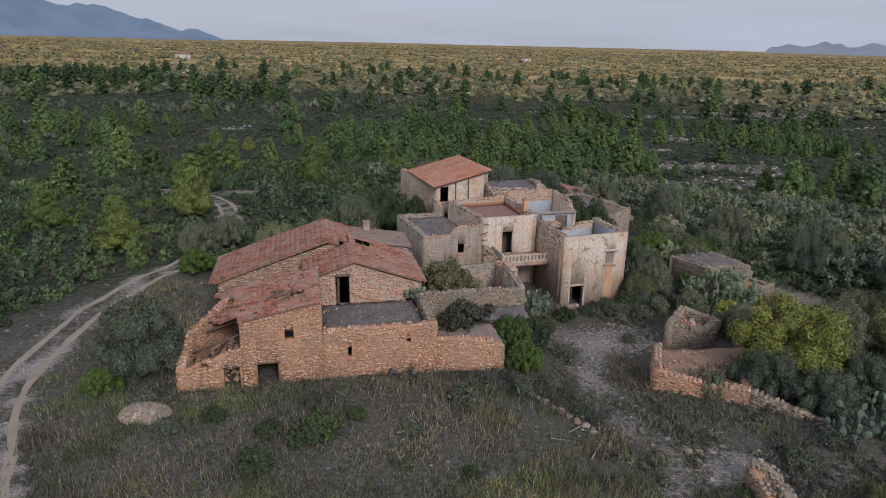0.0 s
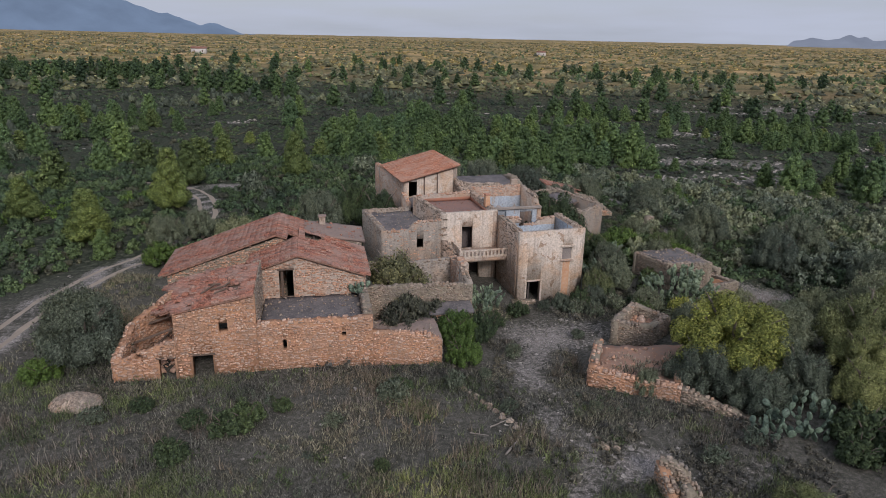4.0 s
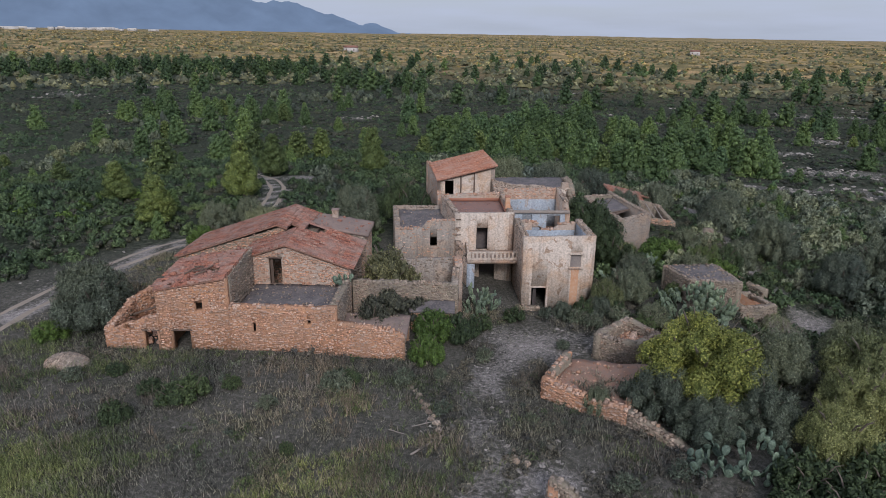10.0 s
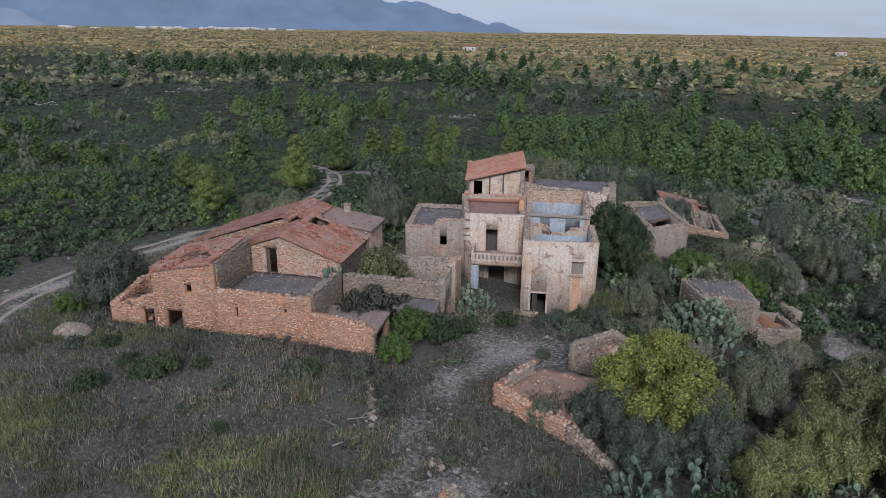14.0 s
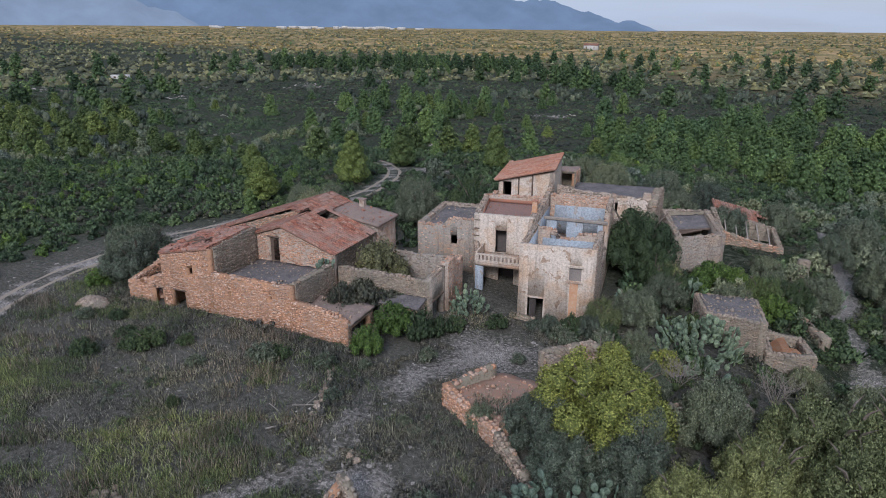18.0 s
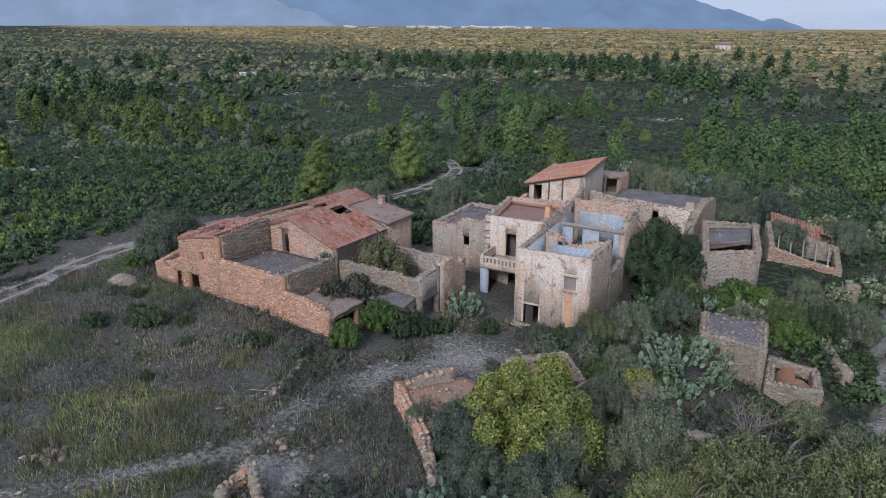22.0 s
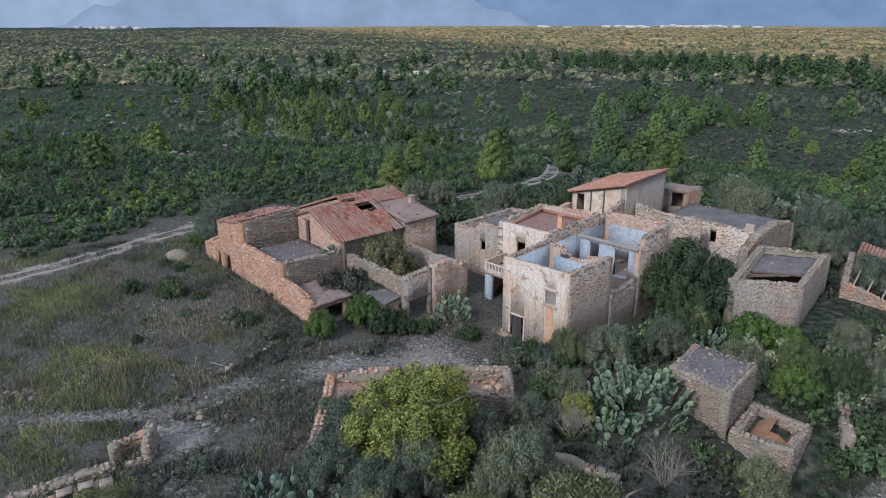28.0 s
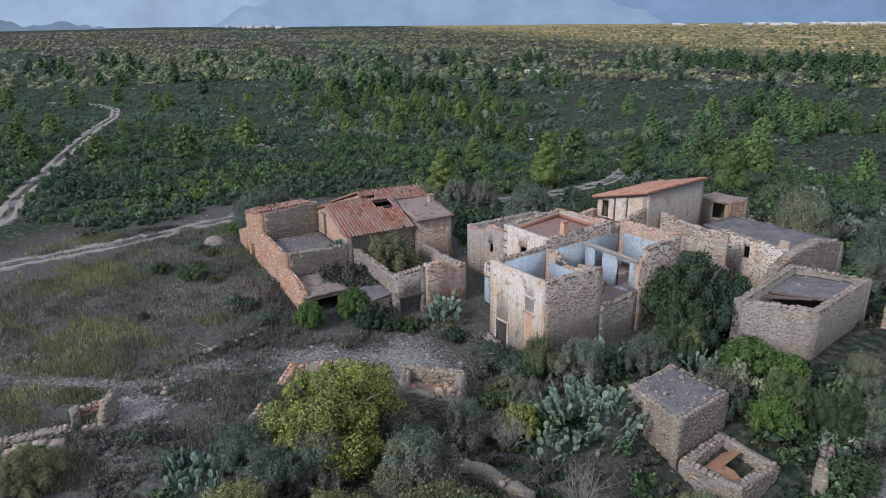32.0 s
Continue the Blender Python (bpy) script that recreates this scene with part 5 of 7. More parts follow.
wall(encl, (18.6, 35.2), (19.6, 38.0), 0.0, [(0, 1.5), (3, 1.8)], 0.45, M_CLAY, ORA, both=True, ragged=0.15)
slab(encl, "earth_fill", [(13.7, 37.1), (18.6, 34.9), (21.5, 42.0), (14.8, 41.2)], [1.05, 1.1, 0.5, 0.7], 1.4, M_EARTH, "bare reddish earth fill", rough=0.06)
wall(encl, (16.1, 43.6), (18.7, 42.7), -1.0, [(0, 1.5), (2.7, 1.4)], 0.5, M_MORTAR, GRE, both=True, ragged=0.18)
wall(encl, (18.7, 42.7), (20.9, 45.6), -1.0, [(0, 1.4), (3.6, 1.1)], 0.5, M_MORTAR, GRE, both=True, ragged=0.12)
wall(encl, (20.9, 45.6), (18.3, 47.0), -1.0, [(0, 1.1), (2.9, 1.6)], 0.5, M_MORTAR, GRE, both=True, ragged=0.12)
wall(encl, (18.3, 47.0), (16.1, 43.6), -1.0, [(0, 1.6), (4, 1.6)], 0.5, M_MORTAR, GRE, both=True, ragged=0.12)
slab(encl, "rubble_fill", [(16.6, 43.9), (18.7, 43.3), (20.3, 45.6), (18.5, 46.5)], [0.7, 0.6, 0.5, 0.8], 1.0, M_EARTH, "orange rubble filling", rough=0.12)

rubble_on(encl, [(13.9, 37.3), (18.4, 35.2), (20.8, 41.5), (15.0, 40.9)], [1.05, 1.1, 0.5, 0.7], 180, M_STONE_O, 0.07, 12)
rubble_on(encl, [(16.7, 44.0), (18.6, 43.5), (20.1, 45.5), (18.5, 46.3)], [0.7, 0.6, 0.5, 0.8], 130, M_STONE_O, 0.13, 13)

# ---- loose low walls and the well ----
lw = thing("dry_stone_wall", "low dry stone wall beside the olive slope", "wall", at=(26, 67, -1))
wall(lw, (23.2, 71.0), (30.5, 61.8), -2.8, [(0, -0.4), (11.7, -0.9)], 0.6, M_MORTAR, GRE, both=True, ragged=0.15)
lw = thing("dry_stone_wall", "tumbled dry stone wall half hidden by scrub", "wall", at=(26, 44, -1))
wall(lw, (24.6, 43.2), (28.6, 46.6), -1.2, [(0, 0.4), (2.5, 0.7), (5.2, 0.2)], 0.7, M_MORTAR, GRE, both=True, ragged=0.2)
lw = thing("stone_pillar", "squared dry stone gate pillar", "pillar", at=(27.2, 74.9, -1))
wall(lw, (26.9, 74.4), (27.6, 74.9), -2.6, [(0, 0.8), (0.86, 0.8)], 0.7, M_MORTAR, GRE, both=True)
gate = thing("broken_gate", "blackened timber gate frame leaning by the dry stone wall", "gate", at=(23.2, 68.6, -1.6))
gz = float(ground_z(23.2, 68.6))
beam(gate, "post", (22.7, 69.1, gz - 0.3), (22.6, 69.0, gz + 1.35), 0.16, M_CHAR, "charred post")
beam(gate, "post", (24.1, 67.5, gz - 0.4), (24.0, 67.6, gz + 1.0), 0.16, M_CHAR, "charred post")
beam(gate, "rail", (22.5, 69.3, gz + 1.3), (24.7, 67.1, gz + 0.75), 0.13, M_CHAR, "charred rail")
beam(gate, "rail", (22.65, 69.0, gz + 0.5), (24.1, 67.55, gz + 0.35), 0.09, M_CHAR)
well = thing("stone_well", "ruined well head with a stone trough", "well", at=(15.6, 25.8, 0.5))
wall(well, (15.9, 24.75), (15.75, 25.2), 0.2, [(0, 1.75), (0.47, 1.9)], 0.42, M_MORTAR, GRE, both=True, ragged=0.05, name="upright_slab", label="weathered upright slab of the well head")
wall(well, (16.3, 26.5), (14.9, 27.0), 0.2, [(0, 1.5), (0.5, 1.95), (1.5, 2.15)], 0.4, M_MORTAR, GRE, both=True, ragged=0.06, name="upright_slab", label="weathered upright slab of the well head")
wall(well, (14.7, 26.9), (14.9, 25.0), 0.2, [(0, 1.75), (1.9, 1.5)], 0.45, M_CLAY, GRE, both=True, ragged=0.15)
wall(well, (16.5, 25.3), (16.6, 26.5), 0.2, [(0, 1.05), (1.2, 1.1)], 0.35, M_MORTAR, GRE, both=True, ragged=0.05)
wall(well, (16.9, 20.2), (16.6, 24.9), 0.2, [(0, 1.1), (4.7, 1.15)], 0.55, M_MORTAR, GRE, both=True, ragged=0.12)
wall(well, (17.95, 21.9), (17.8, 24.7), 0.2, [(0, 1.12), (2.8, 1.15)], 0.5, M_TAN, None, [(0.45, 1.1, 0.66, 1.3), (1.35, 2.0, 0.66, 1.3)], ragged=0.02, name="trough", label="rendered stone trough with two open basins")
slab(well, "basin_floor", [(16.9, 21.9), (17.7, 21.9), (17.6, 24.7), (16.8, 24.7)], [0.75] * 4, 0.3, M_DARKIN, "dark dry basin floor")

stump = thing("tree_stump", "dark hollow tree stump between the shrubs", "stump", at=(24.4, 35.0, 0.5))
bm = bmesh.new()
for k, (rad, zz) in enumerate(((0.5, -0.2), (0.4, 0.25), (0.38, 0.6), (0.25, 0.58), (0.2, 0.2))):
    for a in range(12):
        t = a * math.pi / 6
        w = rad * (1 + 0.12 * math.sin(3 * t + k) + 0.06 * math.sin(7 * t))
        bm.verts.new((24.4 + w * math.cos(t), 35.0 + w * math.sin(t), float(ground_z(24.4, 35.0)) + zz + 0.05 * math.sin(5 * t)))
bm.verts.ensure_lookup_table()
for k in range(4):
    for a in range(12):
        bm.faces.new([bm.verts[k * 12 + a], bm.verts[k * 12 + (a + 1) % 12], bm.verts[(k + 1) * 12 + (a + 1) % 12], bm.verts[(k + 1) * 12 + a]])
bm.faces.new([bm.verts[48 + a] for a in range(12)])
part("trunk", bm, M_BARK, stump, "weathered bark")


# ---- plants ----
def leaf_tris(centres, normals, size, r, slim=1.0, spray=0.65):
    """One three-cornered leaf spray at each centre: most point outwards and up, the rest face outwards."""
    n = len(centres)
    a = np.cross(normals, r.normal(size=(n, 3)))
    out = normals + (0, 0, 0.55) + r.normal(0, 0.45, (n, 3))
    a = np.where((r.random(n) < spray)[:, None], out, a)
    a /= np.linalg.norm(a, axis=1, keepdims=True) + 1e-9
    b = np.cross(normals + r.normal(0, 0.3, (n, 3)), a)
    b /= np.linalg.norm(b, axis=1, keepdims=True) + 1e-9
    s = (size * r.uniform(0.6, 1.5, n))[:, None]
    v = np.stack([centres + a * s, centres - a * s * 0.55 + b * s * 0.75 * slim, centres - a * s * 0.55 - b * s * 0.75 * slim], 1)
    return v.reshape(-1, 3)


def hearts(c, lr, faces, verts, r, k=0.9):
    """Dense lumpy bodies of the lobes: vertices, faces and rounded normals."""
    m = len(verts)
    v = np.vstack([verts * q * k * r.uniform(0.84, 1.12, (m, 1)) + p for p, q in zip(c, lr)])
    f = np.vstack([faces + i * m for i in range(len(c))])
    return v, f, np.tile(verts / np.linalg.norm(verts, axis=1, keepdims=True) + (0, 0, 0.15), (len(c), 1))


def lobed(n, lobes, r, spread=0.62, lobe_r=0.42, low=0.15, inner=0.25):
    """Points and outward normals on a crown of overlapping round lobes that fits a unit half-ball standing on z = 0."""
    c = []
    while len(c) < lobes:
        p = r.uniform(-1, 1, 3)
        p[2] = r.uniform(low, 0.85)
        if np.hypot(p[0], p[1]) ** 2 + (p[2] / 0.92) ** 2 < 1.0:
            c.append(p * (spread, spread, 0.75))
    c = np.array(c)
    lr = lobe_r * r.uniform(0.5, 1.2, lobes)
    k = r.choice(lobes, n, p=lr ** 2 / (lr ** 2).sum())
    d = r.normal(size=(n, 3))
    d /= np.linalg.norm(d, axis=1, keepdims=True)
    d[:, 2] = np.where(d[:, 2] < -0.5, -d[:, 2], d[:, 2])
    rad = lr[k] * (1 - inner * r.random(n) ** 2)
    p = c[k] + d * rad[:, None]
    p[:, 2] = np.maximum(p[:, 2], 0.02)
    nn = d + r.normal(0, 0.28, (n, 3)) + (0, 0, 0.2)
    return p, nn / np.linalg.norm(nn, axis=1, keepdims=True), c, lr


def coned(n, r, lobes=16):
    """A young pine, unit high and about 0.7 wide: tiers of lobes that shrink towards a blunt tip, round a full middle."""
    t = np.linspace(0.14, 0.9, lobes)
    ang = np.arange(lobes) * 2.4 + r.uniform(-.4, .4, lobes)
    wide = np.minimum(1.0, 0.55 + 2.2 * t) * (1.0 - t) ** 0.62
    off = 0.25 * wide * r.uniform(0.6, 1.15, lobes)
    c = np.stack([np.cos(ang) * off, np.sin(ang) * off, t], -1)
    lr = (0.05 + 0.17 * wide) * (16 / max(lobes, 7)) ** 0.25 * r.uniform(0.8, 1.15, lobes)
    k = r.choice(lobes, n, p=lr ** 2 / (lr ** 2).sum())
    d = r.normal(size=(n, 3))
    d /= np.linalg.norm(d, axis=1, keepdims=True)
    p = c[k] + d * (lr[k] * (1 - 0.2 * r.random(n) ** 2))[:, None] * (1, 1, 0.62)
    nn = d + r.normal(0, 0.22, (n, 3)) + (0, 0, 0.35)
    return p, nn / np.linalg.norm(nn, axis=1, keepdims=True), c, lr


GOLD_R = (1 + 5 ** 0.5) / 2
ICO = np.array([(-1, GOLD_R, 0), (1, GOLD_R, 0), (-1, -GOLD_R, 0), (1, -GOLD_R, 0), (0, -1, GOLD_R), (0, 1, GOLD_R), (0, -1, -GOLD_R), (0, 1, -GOLD_R),
                (GOLD_R, 0, -1), (GOLD_R, 0, 1), (-GOLD_R, 0, -1), (-GOLD_R, 0, 1)]) / 1.902
ICOF = np.array([(0, 11, 5), (0, 5, 1), (0, 1, 7), (0, 7, 10), (0, 10, 11), (1, 5, 9), (5, 11, 4), (11, 10, 2), (10, 7, 6), (7, 1, 8),
                 (3, 9, 4), (3, 4, 2), (3, 2, 6), (3, 6, 8), (3, 8, 9), (4, 9, 5), (2, 4, 11), (6, 2, 10), (8, 6, 7), (9, 8, 1)])
DOMEF = ICOF[[k for k in range(20) if ICO[ICOF[k]][:, 2].mean() > -0.5]]
OCT = np.array([(math.cos(i * 1.2566), math.sin(i * 1.2566), -0.1) for i in range(5)] + [(0, 0, 0.95)])
OCTF = np.array([(i, (i + 1) % 5, 5) for i in range(5)])


def finer(v, f):
    """Each triangle of a ball in four."""
    w = [tuple(p) for p in v]
    at = {}

    def mid(i, j):
        k = (min(i, j), max(i, j))
        if k not in at:
            p = (np.array(w[i]) + np.array(w[j])) / 2
            at[k] = len(w)
            w.append(tuple(p / np.linalg.norm(p)))
        return at[k]

    g = []
    for i, j, k in f:
        p, q, u = mid(i, j), mid(j, k), mid(k, i)
        g += [(i, p, u), (j, q, p), (k, u, q), (p, q, u)]
    return np.array(w), np.array(g)


BALL, BALLF = finer(ICO, ICOF)


def limb(s, a, b, ra, rb, k=6):
    """A tapered limb from a to b."""
    a, b = np.array(a, float), np.array(b, float)
    d = (b - a) / np.linalg.norm(b - a)
    e = np.cross(d, (0.3, 0.9, 0.2))
    e /= np.linalg.norm(e)
    g = np.cross(d, e)
    t = np.linspace(0, 2 * math.pi, k, endpoint=False)[:, None]
    ring = np.cos(t) * e + np.sin(t) * g
    i = np.arange(k)
    s.add(np.vstack([a + ring * ra, b + ring * rb]), np.stack([i, (i + 1) % k, (i + 1) % k + k, i + k], -1))


def tree(name, label, kind, height, radius, mat, n, leaf, seed, category="tree", dense=True):
    """A tree with a tapered trunk, limbs and a leafy crown, standing at the origin."""
    r = np.random.default_rng(seed)
    e = thing(name, label, category)
    s = Soup()
    if kind == "pine":
        limb(s, (0, 0, -0.3), (0.02 * height, 0, height * 0.95), 0.028 * height, 0.008)
        for i in range(14):
            z, a = height * (0.12 + 0.055 * i), i * 2.4
            k = radius * (1 - i / 16)
            limb(s, (0, 0, z), (k * 0.7 * math.cos(a), k * 0.7 * math.sin(a), z + 0.12 * height), 0.012 * height, 0.006, 4)
        p, nn, c, lr = coned(n, r, 40)
        grow = np.array([radius / 0.34, radius / 0.34, height])
    else:
        th = height * 0.3
        limb(s, (0, 0, -0.4), (0.1, 0.05, th), 0.065 * radius + 0.06, 0.05 * radius + 0.03)
        for i in range(9):
            a = i * 2.4 + r.uniform(-.3, .3)
            q = (0.1 + math.cos(a) * radius * 0.45, 0.05 + math.sin(a) * radius * 0.45, height * r.uniform(0.5, 0.75))
            limb(s, (0.1, 0.05, th * r.uniform(0.5, 1)), q, 0.03 * radius + 0.02, 0.018 * radius, 5)
            limb(s, q, (q[0] * 1.35, q[1] * 1.35, min(height * 0.8, q[2] * 1.15)), 0.018 * radius, 0.006, 4)
        p, nn, c, lr = lobed(n, 90, r, 0.8, 0.2, inner=0.4)
        grow = np.array([radius, radius, height * 0.92])
        if kind == "olive":  # upright wisps above the outline
            w = r.random(n) < 0.16
            p[w, 2] += r.uniform(0.02, 0.13, w.sum())
    part_np("trunk", *s.arrays(), M_BARK, e, "gnarled bark trunk with limbs")
    lift = np.array([0, 0, 0 if kind == "pine" else height * 0.07])
    v = leaf_tris(p * grow + lift, nn, leaf, r, *((0.5, 0.6) if kind in ("olive", "pine") else (0.8, 0.4)))
    f, vn = np.arange(len(v)).reshape(-1, 3), np.repeat(nn, 3, axis=0)
    if dense:
        hv, hf, hn = hearts(c, lr, ICOF, ICO, r, 0.62)
        v, f, vn = np.vstack([v, hv * grow + lift]), np.vstack([f, hf + len(v)]), np.vstack([vn, hn])
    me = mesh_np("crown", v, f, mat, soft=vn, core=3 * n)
    me.attributes.new("tint", "FLOAT", "POINT").data.foreach_set("value", np.full(len(v), 0.24, np.float32))
    tagged(link(new("crown", me), e), "leafy crown")
    return e


PLACED = {}


def plant(proto, spots, group=""):
    """Copies of a prototype at (x, y, scale across, scale up)."""
    first = proto not in PLACED
    for i, (x, y, k, kz) in enumerate(spots):
        m = Matrix.LocRotScale((x, y, float(ground_z(x, y)) - 0.05), Euler((0, 0, (x * 7.3 + y * 3.1) % 6.28)), (k, k, kz))
        if first and i == 0:
            proto.matrix_basis = m
        else:
            c = copy_thing(proto, Matrix.Identity(4))
            c.matrix_basis = m
            if group:
                tagged(c, group=group)
    PLACED[proto] = 1
    if group:
        tagged(proto, group=group)


olive_a = tree("olive_tree", "grey-green olive tree with a dense rounded crown", "olive", 4.9, 3.0, L_OLIVE, 46000, 0.07, 21)
olive_b = tree("olive_tree", "wide grey-green wild olive with upright shoots", "olive", 4.2, 2.9, L_OLIVE, 42000, 0.07, 22)
gold = tree("almond_tree", "round tree with yellowing green leaves beside the terrace", "broad", 5.6, 3.1, L_GOLD, 56000, 0.054, 23)
carob = tree("carob_tree", "dark green broadleaf tree crowding the farmhouse wall", "broad", 6.0, 3.2, L_DARK, 40000, 0.068, 24)
lush = tree("laurel_bush", "fresh green leafy bush", "broad", 2.4, 1.5, L_BUSH, 11000, 0.052, 25, "bush")
darkb = tree("lentisk_bush", "dark green rounded bush", "broad", 1.8, 1.2, L_DARK, 5200, 0.062, 26, "bush")
pine_a = tree("pine_tree", "young yellow-green pine with upturned shoots", "pine", 7.0, 2.2, L_FRESH, 26000, 0.095, 27)
fig = tree("fig_tree", "half-bare fig tree growing inside roofless walls", "broad", 5.2, 2.7, L_FIG, 11000, 0.08, 28)
rosem = tree("rosemary_shrub", "grey feathery low rosemary shrub", "olive", 1.5, 1.0, L_OLIVE, 1900, 0.09, 29, "shrub", False)

plant(olive_a, [(24.6, 71.6, 0.6, 0.6), (-18.2, 36.6, 1.15, 1.2), (-19.6, 38.4, 0.9, 1.05), (27.3, 41.6, 0.8, 0.95), (37.5, 47.5, 1.2, 1.2),
                (-14.0, 53.5, 0.95, 1.25), (-9.0, 63.5, 1.1, 1.3), (34.5, 50.5, 0.85, 0.9), (24.8, 37.5, 0.7, 0.8), (40, 52, 1.1, 1.1), (28.5, 82, 0.8, 0.8), (30, 88, 1.2, 1.2), (34, 76, 1.1, 1.2),
                (2.5, 88, 1.3, 1.3), (8, 93, 1.2, 1.3), (-2, 92, 1.1, 1.2), (14, 92, 1.2, 1.2), (38, 66, 1.0, 1.1), (43, 72, 1.2, 1.2), (45, 60, 1.1, 1.1)], "olive trees on the slope")
plant(olive_b, [(19.9, 36.3, 0.8, 0.9), (22.4, 34.2, 0.75, 0.75), (25.4, 35.4, 0.75, 0.85), (16.6, 35.9, 0.35, 0.5), (18.3, 54.6, 0.75, 0.85), (16.2, 51.3, 0.45, 0.5), (20.5, 50.0, 0.55, 0.55), 
                (24.0, 60.8, 0.7, 0.9), (29, 68, 0.8, 0.9), (-23.3, 60.5, 0.8, 0.9), (-21.0, 63.0, 0.7, 0.9), (19.2, 59.5, 0.7, 0.8), (23.0, 41.5, 0.7, 0.8), (22.5, 45.5, 0.6, 0.7), (13.6, 50.5, 0.35, 0.45),
                (30.5, 55.0, 0.6, 0.6),  (18, 85, 1.0, 1.0), (22, 90, 1.0, 1.1), (-16.5, 50.5, 0.7, 0.8), (11.5, 88, 1.0, 1.1)], "wild olives round the ruins")
wild = tree("wild_olive", "large wild olive with bright yellow-green upright shoots", "olive", 4.6, 3.0, L_WILD, 46000, 0.066, 34)
plant(wild, [(32.3, 41.2, 1.15, 1.25), (36, 43.8, 1.1, 1.2), (30.4, 37.4, 0.85, 1.0), (28.4, 33.6, 0.8, 0.9), (34.5, 37.6, 1.1, 1.2), (16.8, 52.6, 0.55, 0.7), (20.6, 24.0, 0.62, 0.55), (18.4, 62.6, 0.6, 0.7)], "wild olives with bright shoots")
bramble = tree("bramble", "dark tangled bramble climbing the terrace wall", "broad", 2.4, 1.7, L_HEATH, 4200, 0.085, 30, "bramble")
plant(bramble, [(1.6, 42.9, 1.15, 1.5), (0.9, 41.4, 0.95, 1.45), (3.0, 44.0, 1.0, 1.15)], "brambles")
plant(gold, [(22.4, 38.4, 1.45, 1.14)])
plant(carob, [(14.3, 66.3, 1.35, 1.35), (16.8, 64.0, 0.75, 0.75), (12.9, 71.0, 0.75, 0.85), (-3.4, 66.5, 0.9, 1.0), (-6.6, 70.0, 0.9, 1.05), (18.6, 62.0, 0.55, 0.6), (25.5, 64.5, 0.65, 0.6), (27.6, 66.0, 0.6, 0.6)], "dark trees against the walls")
plant(lush, [(22.6, 67.2, 1.2, 1.1), (5.5, 38.9, 0.95, 1.05), (21.4, 65.6, 1.5, 1.45), (-19.9, 34.4, 1.0, 0.7), (5.0, 42.4, 1.15, 1.25), (26.8, 62.8, 1.2, 1.1), (-21.5, 55, 1.3, 1.1)], "green bushes")
plant(darkb, [(6.6, 43.4, 1.2, 1.5), (7.4, 44.9, 0.9, 1.0), (15.2, 50.9, 1.0, 1.2), (17.4, 51.6, 0.9, 1.0), (18.6, 56.3, 1.2, 1.5), (-6.9, 29.6, 1.0, 0.9), (1.8, 34.6, 0.8, 0.6), (-9.0, 30.2, 0.8, 0.6), (3.6, 44.9, 1.1, 1.4), (5.4, 45.0, 1.0, 1.2), (7.8, 46.2, 0.9, 0.8), (9.9, 48.9, 0.9, 0.8), (16.9, 53.2, 1.0, 1.1),
              (-4.6, 31.9, 0.6, 0.5), (-12.4, 31.6, 0.7, 0.5), (19.6, 48.6, 1.1, 1.0), (26.4, 30.4, 1.5, 1.6), (27.8, 28.6, 1.6, 1.7), (25.4, 28.9, 1.0, 1.0), (29.6, 31.0, 1.6, 1.8), (-6.2, 30.3, 1.1, 1.0), (-8.9, 27.2, 0.9, 0.8), (25.6, 56.9, 0.8, 0.8), (30.6, 64.3, 1.3, 1.2), (22.4, 56.6, 1.0, 1.0), (1.6, 26.9, 0.42, 0.45)], "dark bushes")
plant(pine_a, [(-29.5, 75.5, 1.05, 1.15), (-31.4, 60.9, 1.0, 0.85), (-34, 92, 1, 1.0), (-44, 70, 0.9, 0.8), (-20, 98, 1, 1.1)], "young pines")
yellow = tree("yellow_bush", "small bush of yellow-green leaves among the olives", "broad", 2.3, 1.3, L_GOLD, 4200, 0.075, 33, "bush")
plant(yellow, [(22.7, 48.7, 1.0, 1.1)])


def bare_shrub(x, y, h, seed):
    """A leafless shrub of many forked stems."""
    r = np.random.default_rng(seed)
    e = thing("bare_shrub", "leafless grey shrub with fine forked twigs", "shrub", "bare shrubs", (x, y, float(ground_z(x, y))))
    s, t = Soup(), Soup()
    for i in range(14):
        a, k = i * 2.4, r.uniform(0.25, 0.6) * h
        b = np.array([x, y, e.location.z - 0.1])
        m = b + (math.cos(a) * k * 0.5, math.sin(a) * k * 0.5, h * r.uniform(0.35, 0.6))
        limb(s, b, m, 0.03, 0.016, 5)
        for j in range(5):
            q = m + r.normal(0, 0.16 * h, 3) * (1, 1, 0.4) + (math.cos(a) * 0.12 * h, math.sin(a) * 0.12 * h, 0.26 * h)
            limb(t, m, q, 0.013, 0.006, 4)
            for _ in range(4):
                limb(t, q, q + r.normal(0, 0.09 * h, 3) + (0, 0, 0.1 * h), 0.007, 0.003, 3)
    part_np("stem", *s.arrays(), M_DEADWOOD, e)
    part_np("twig", *t.arrays(), M_DEADWOOD, e, kind="stuff")


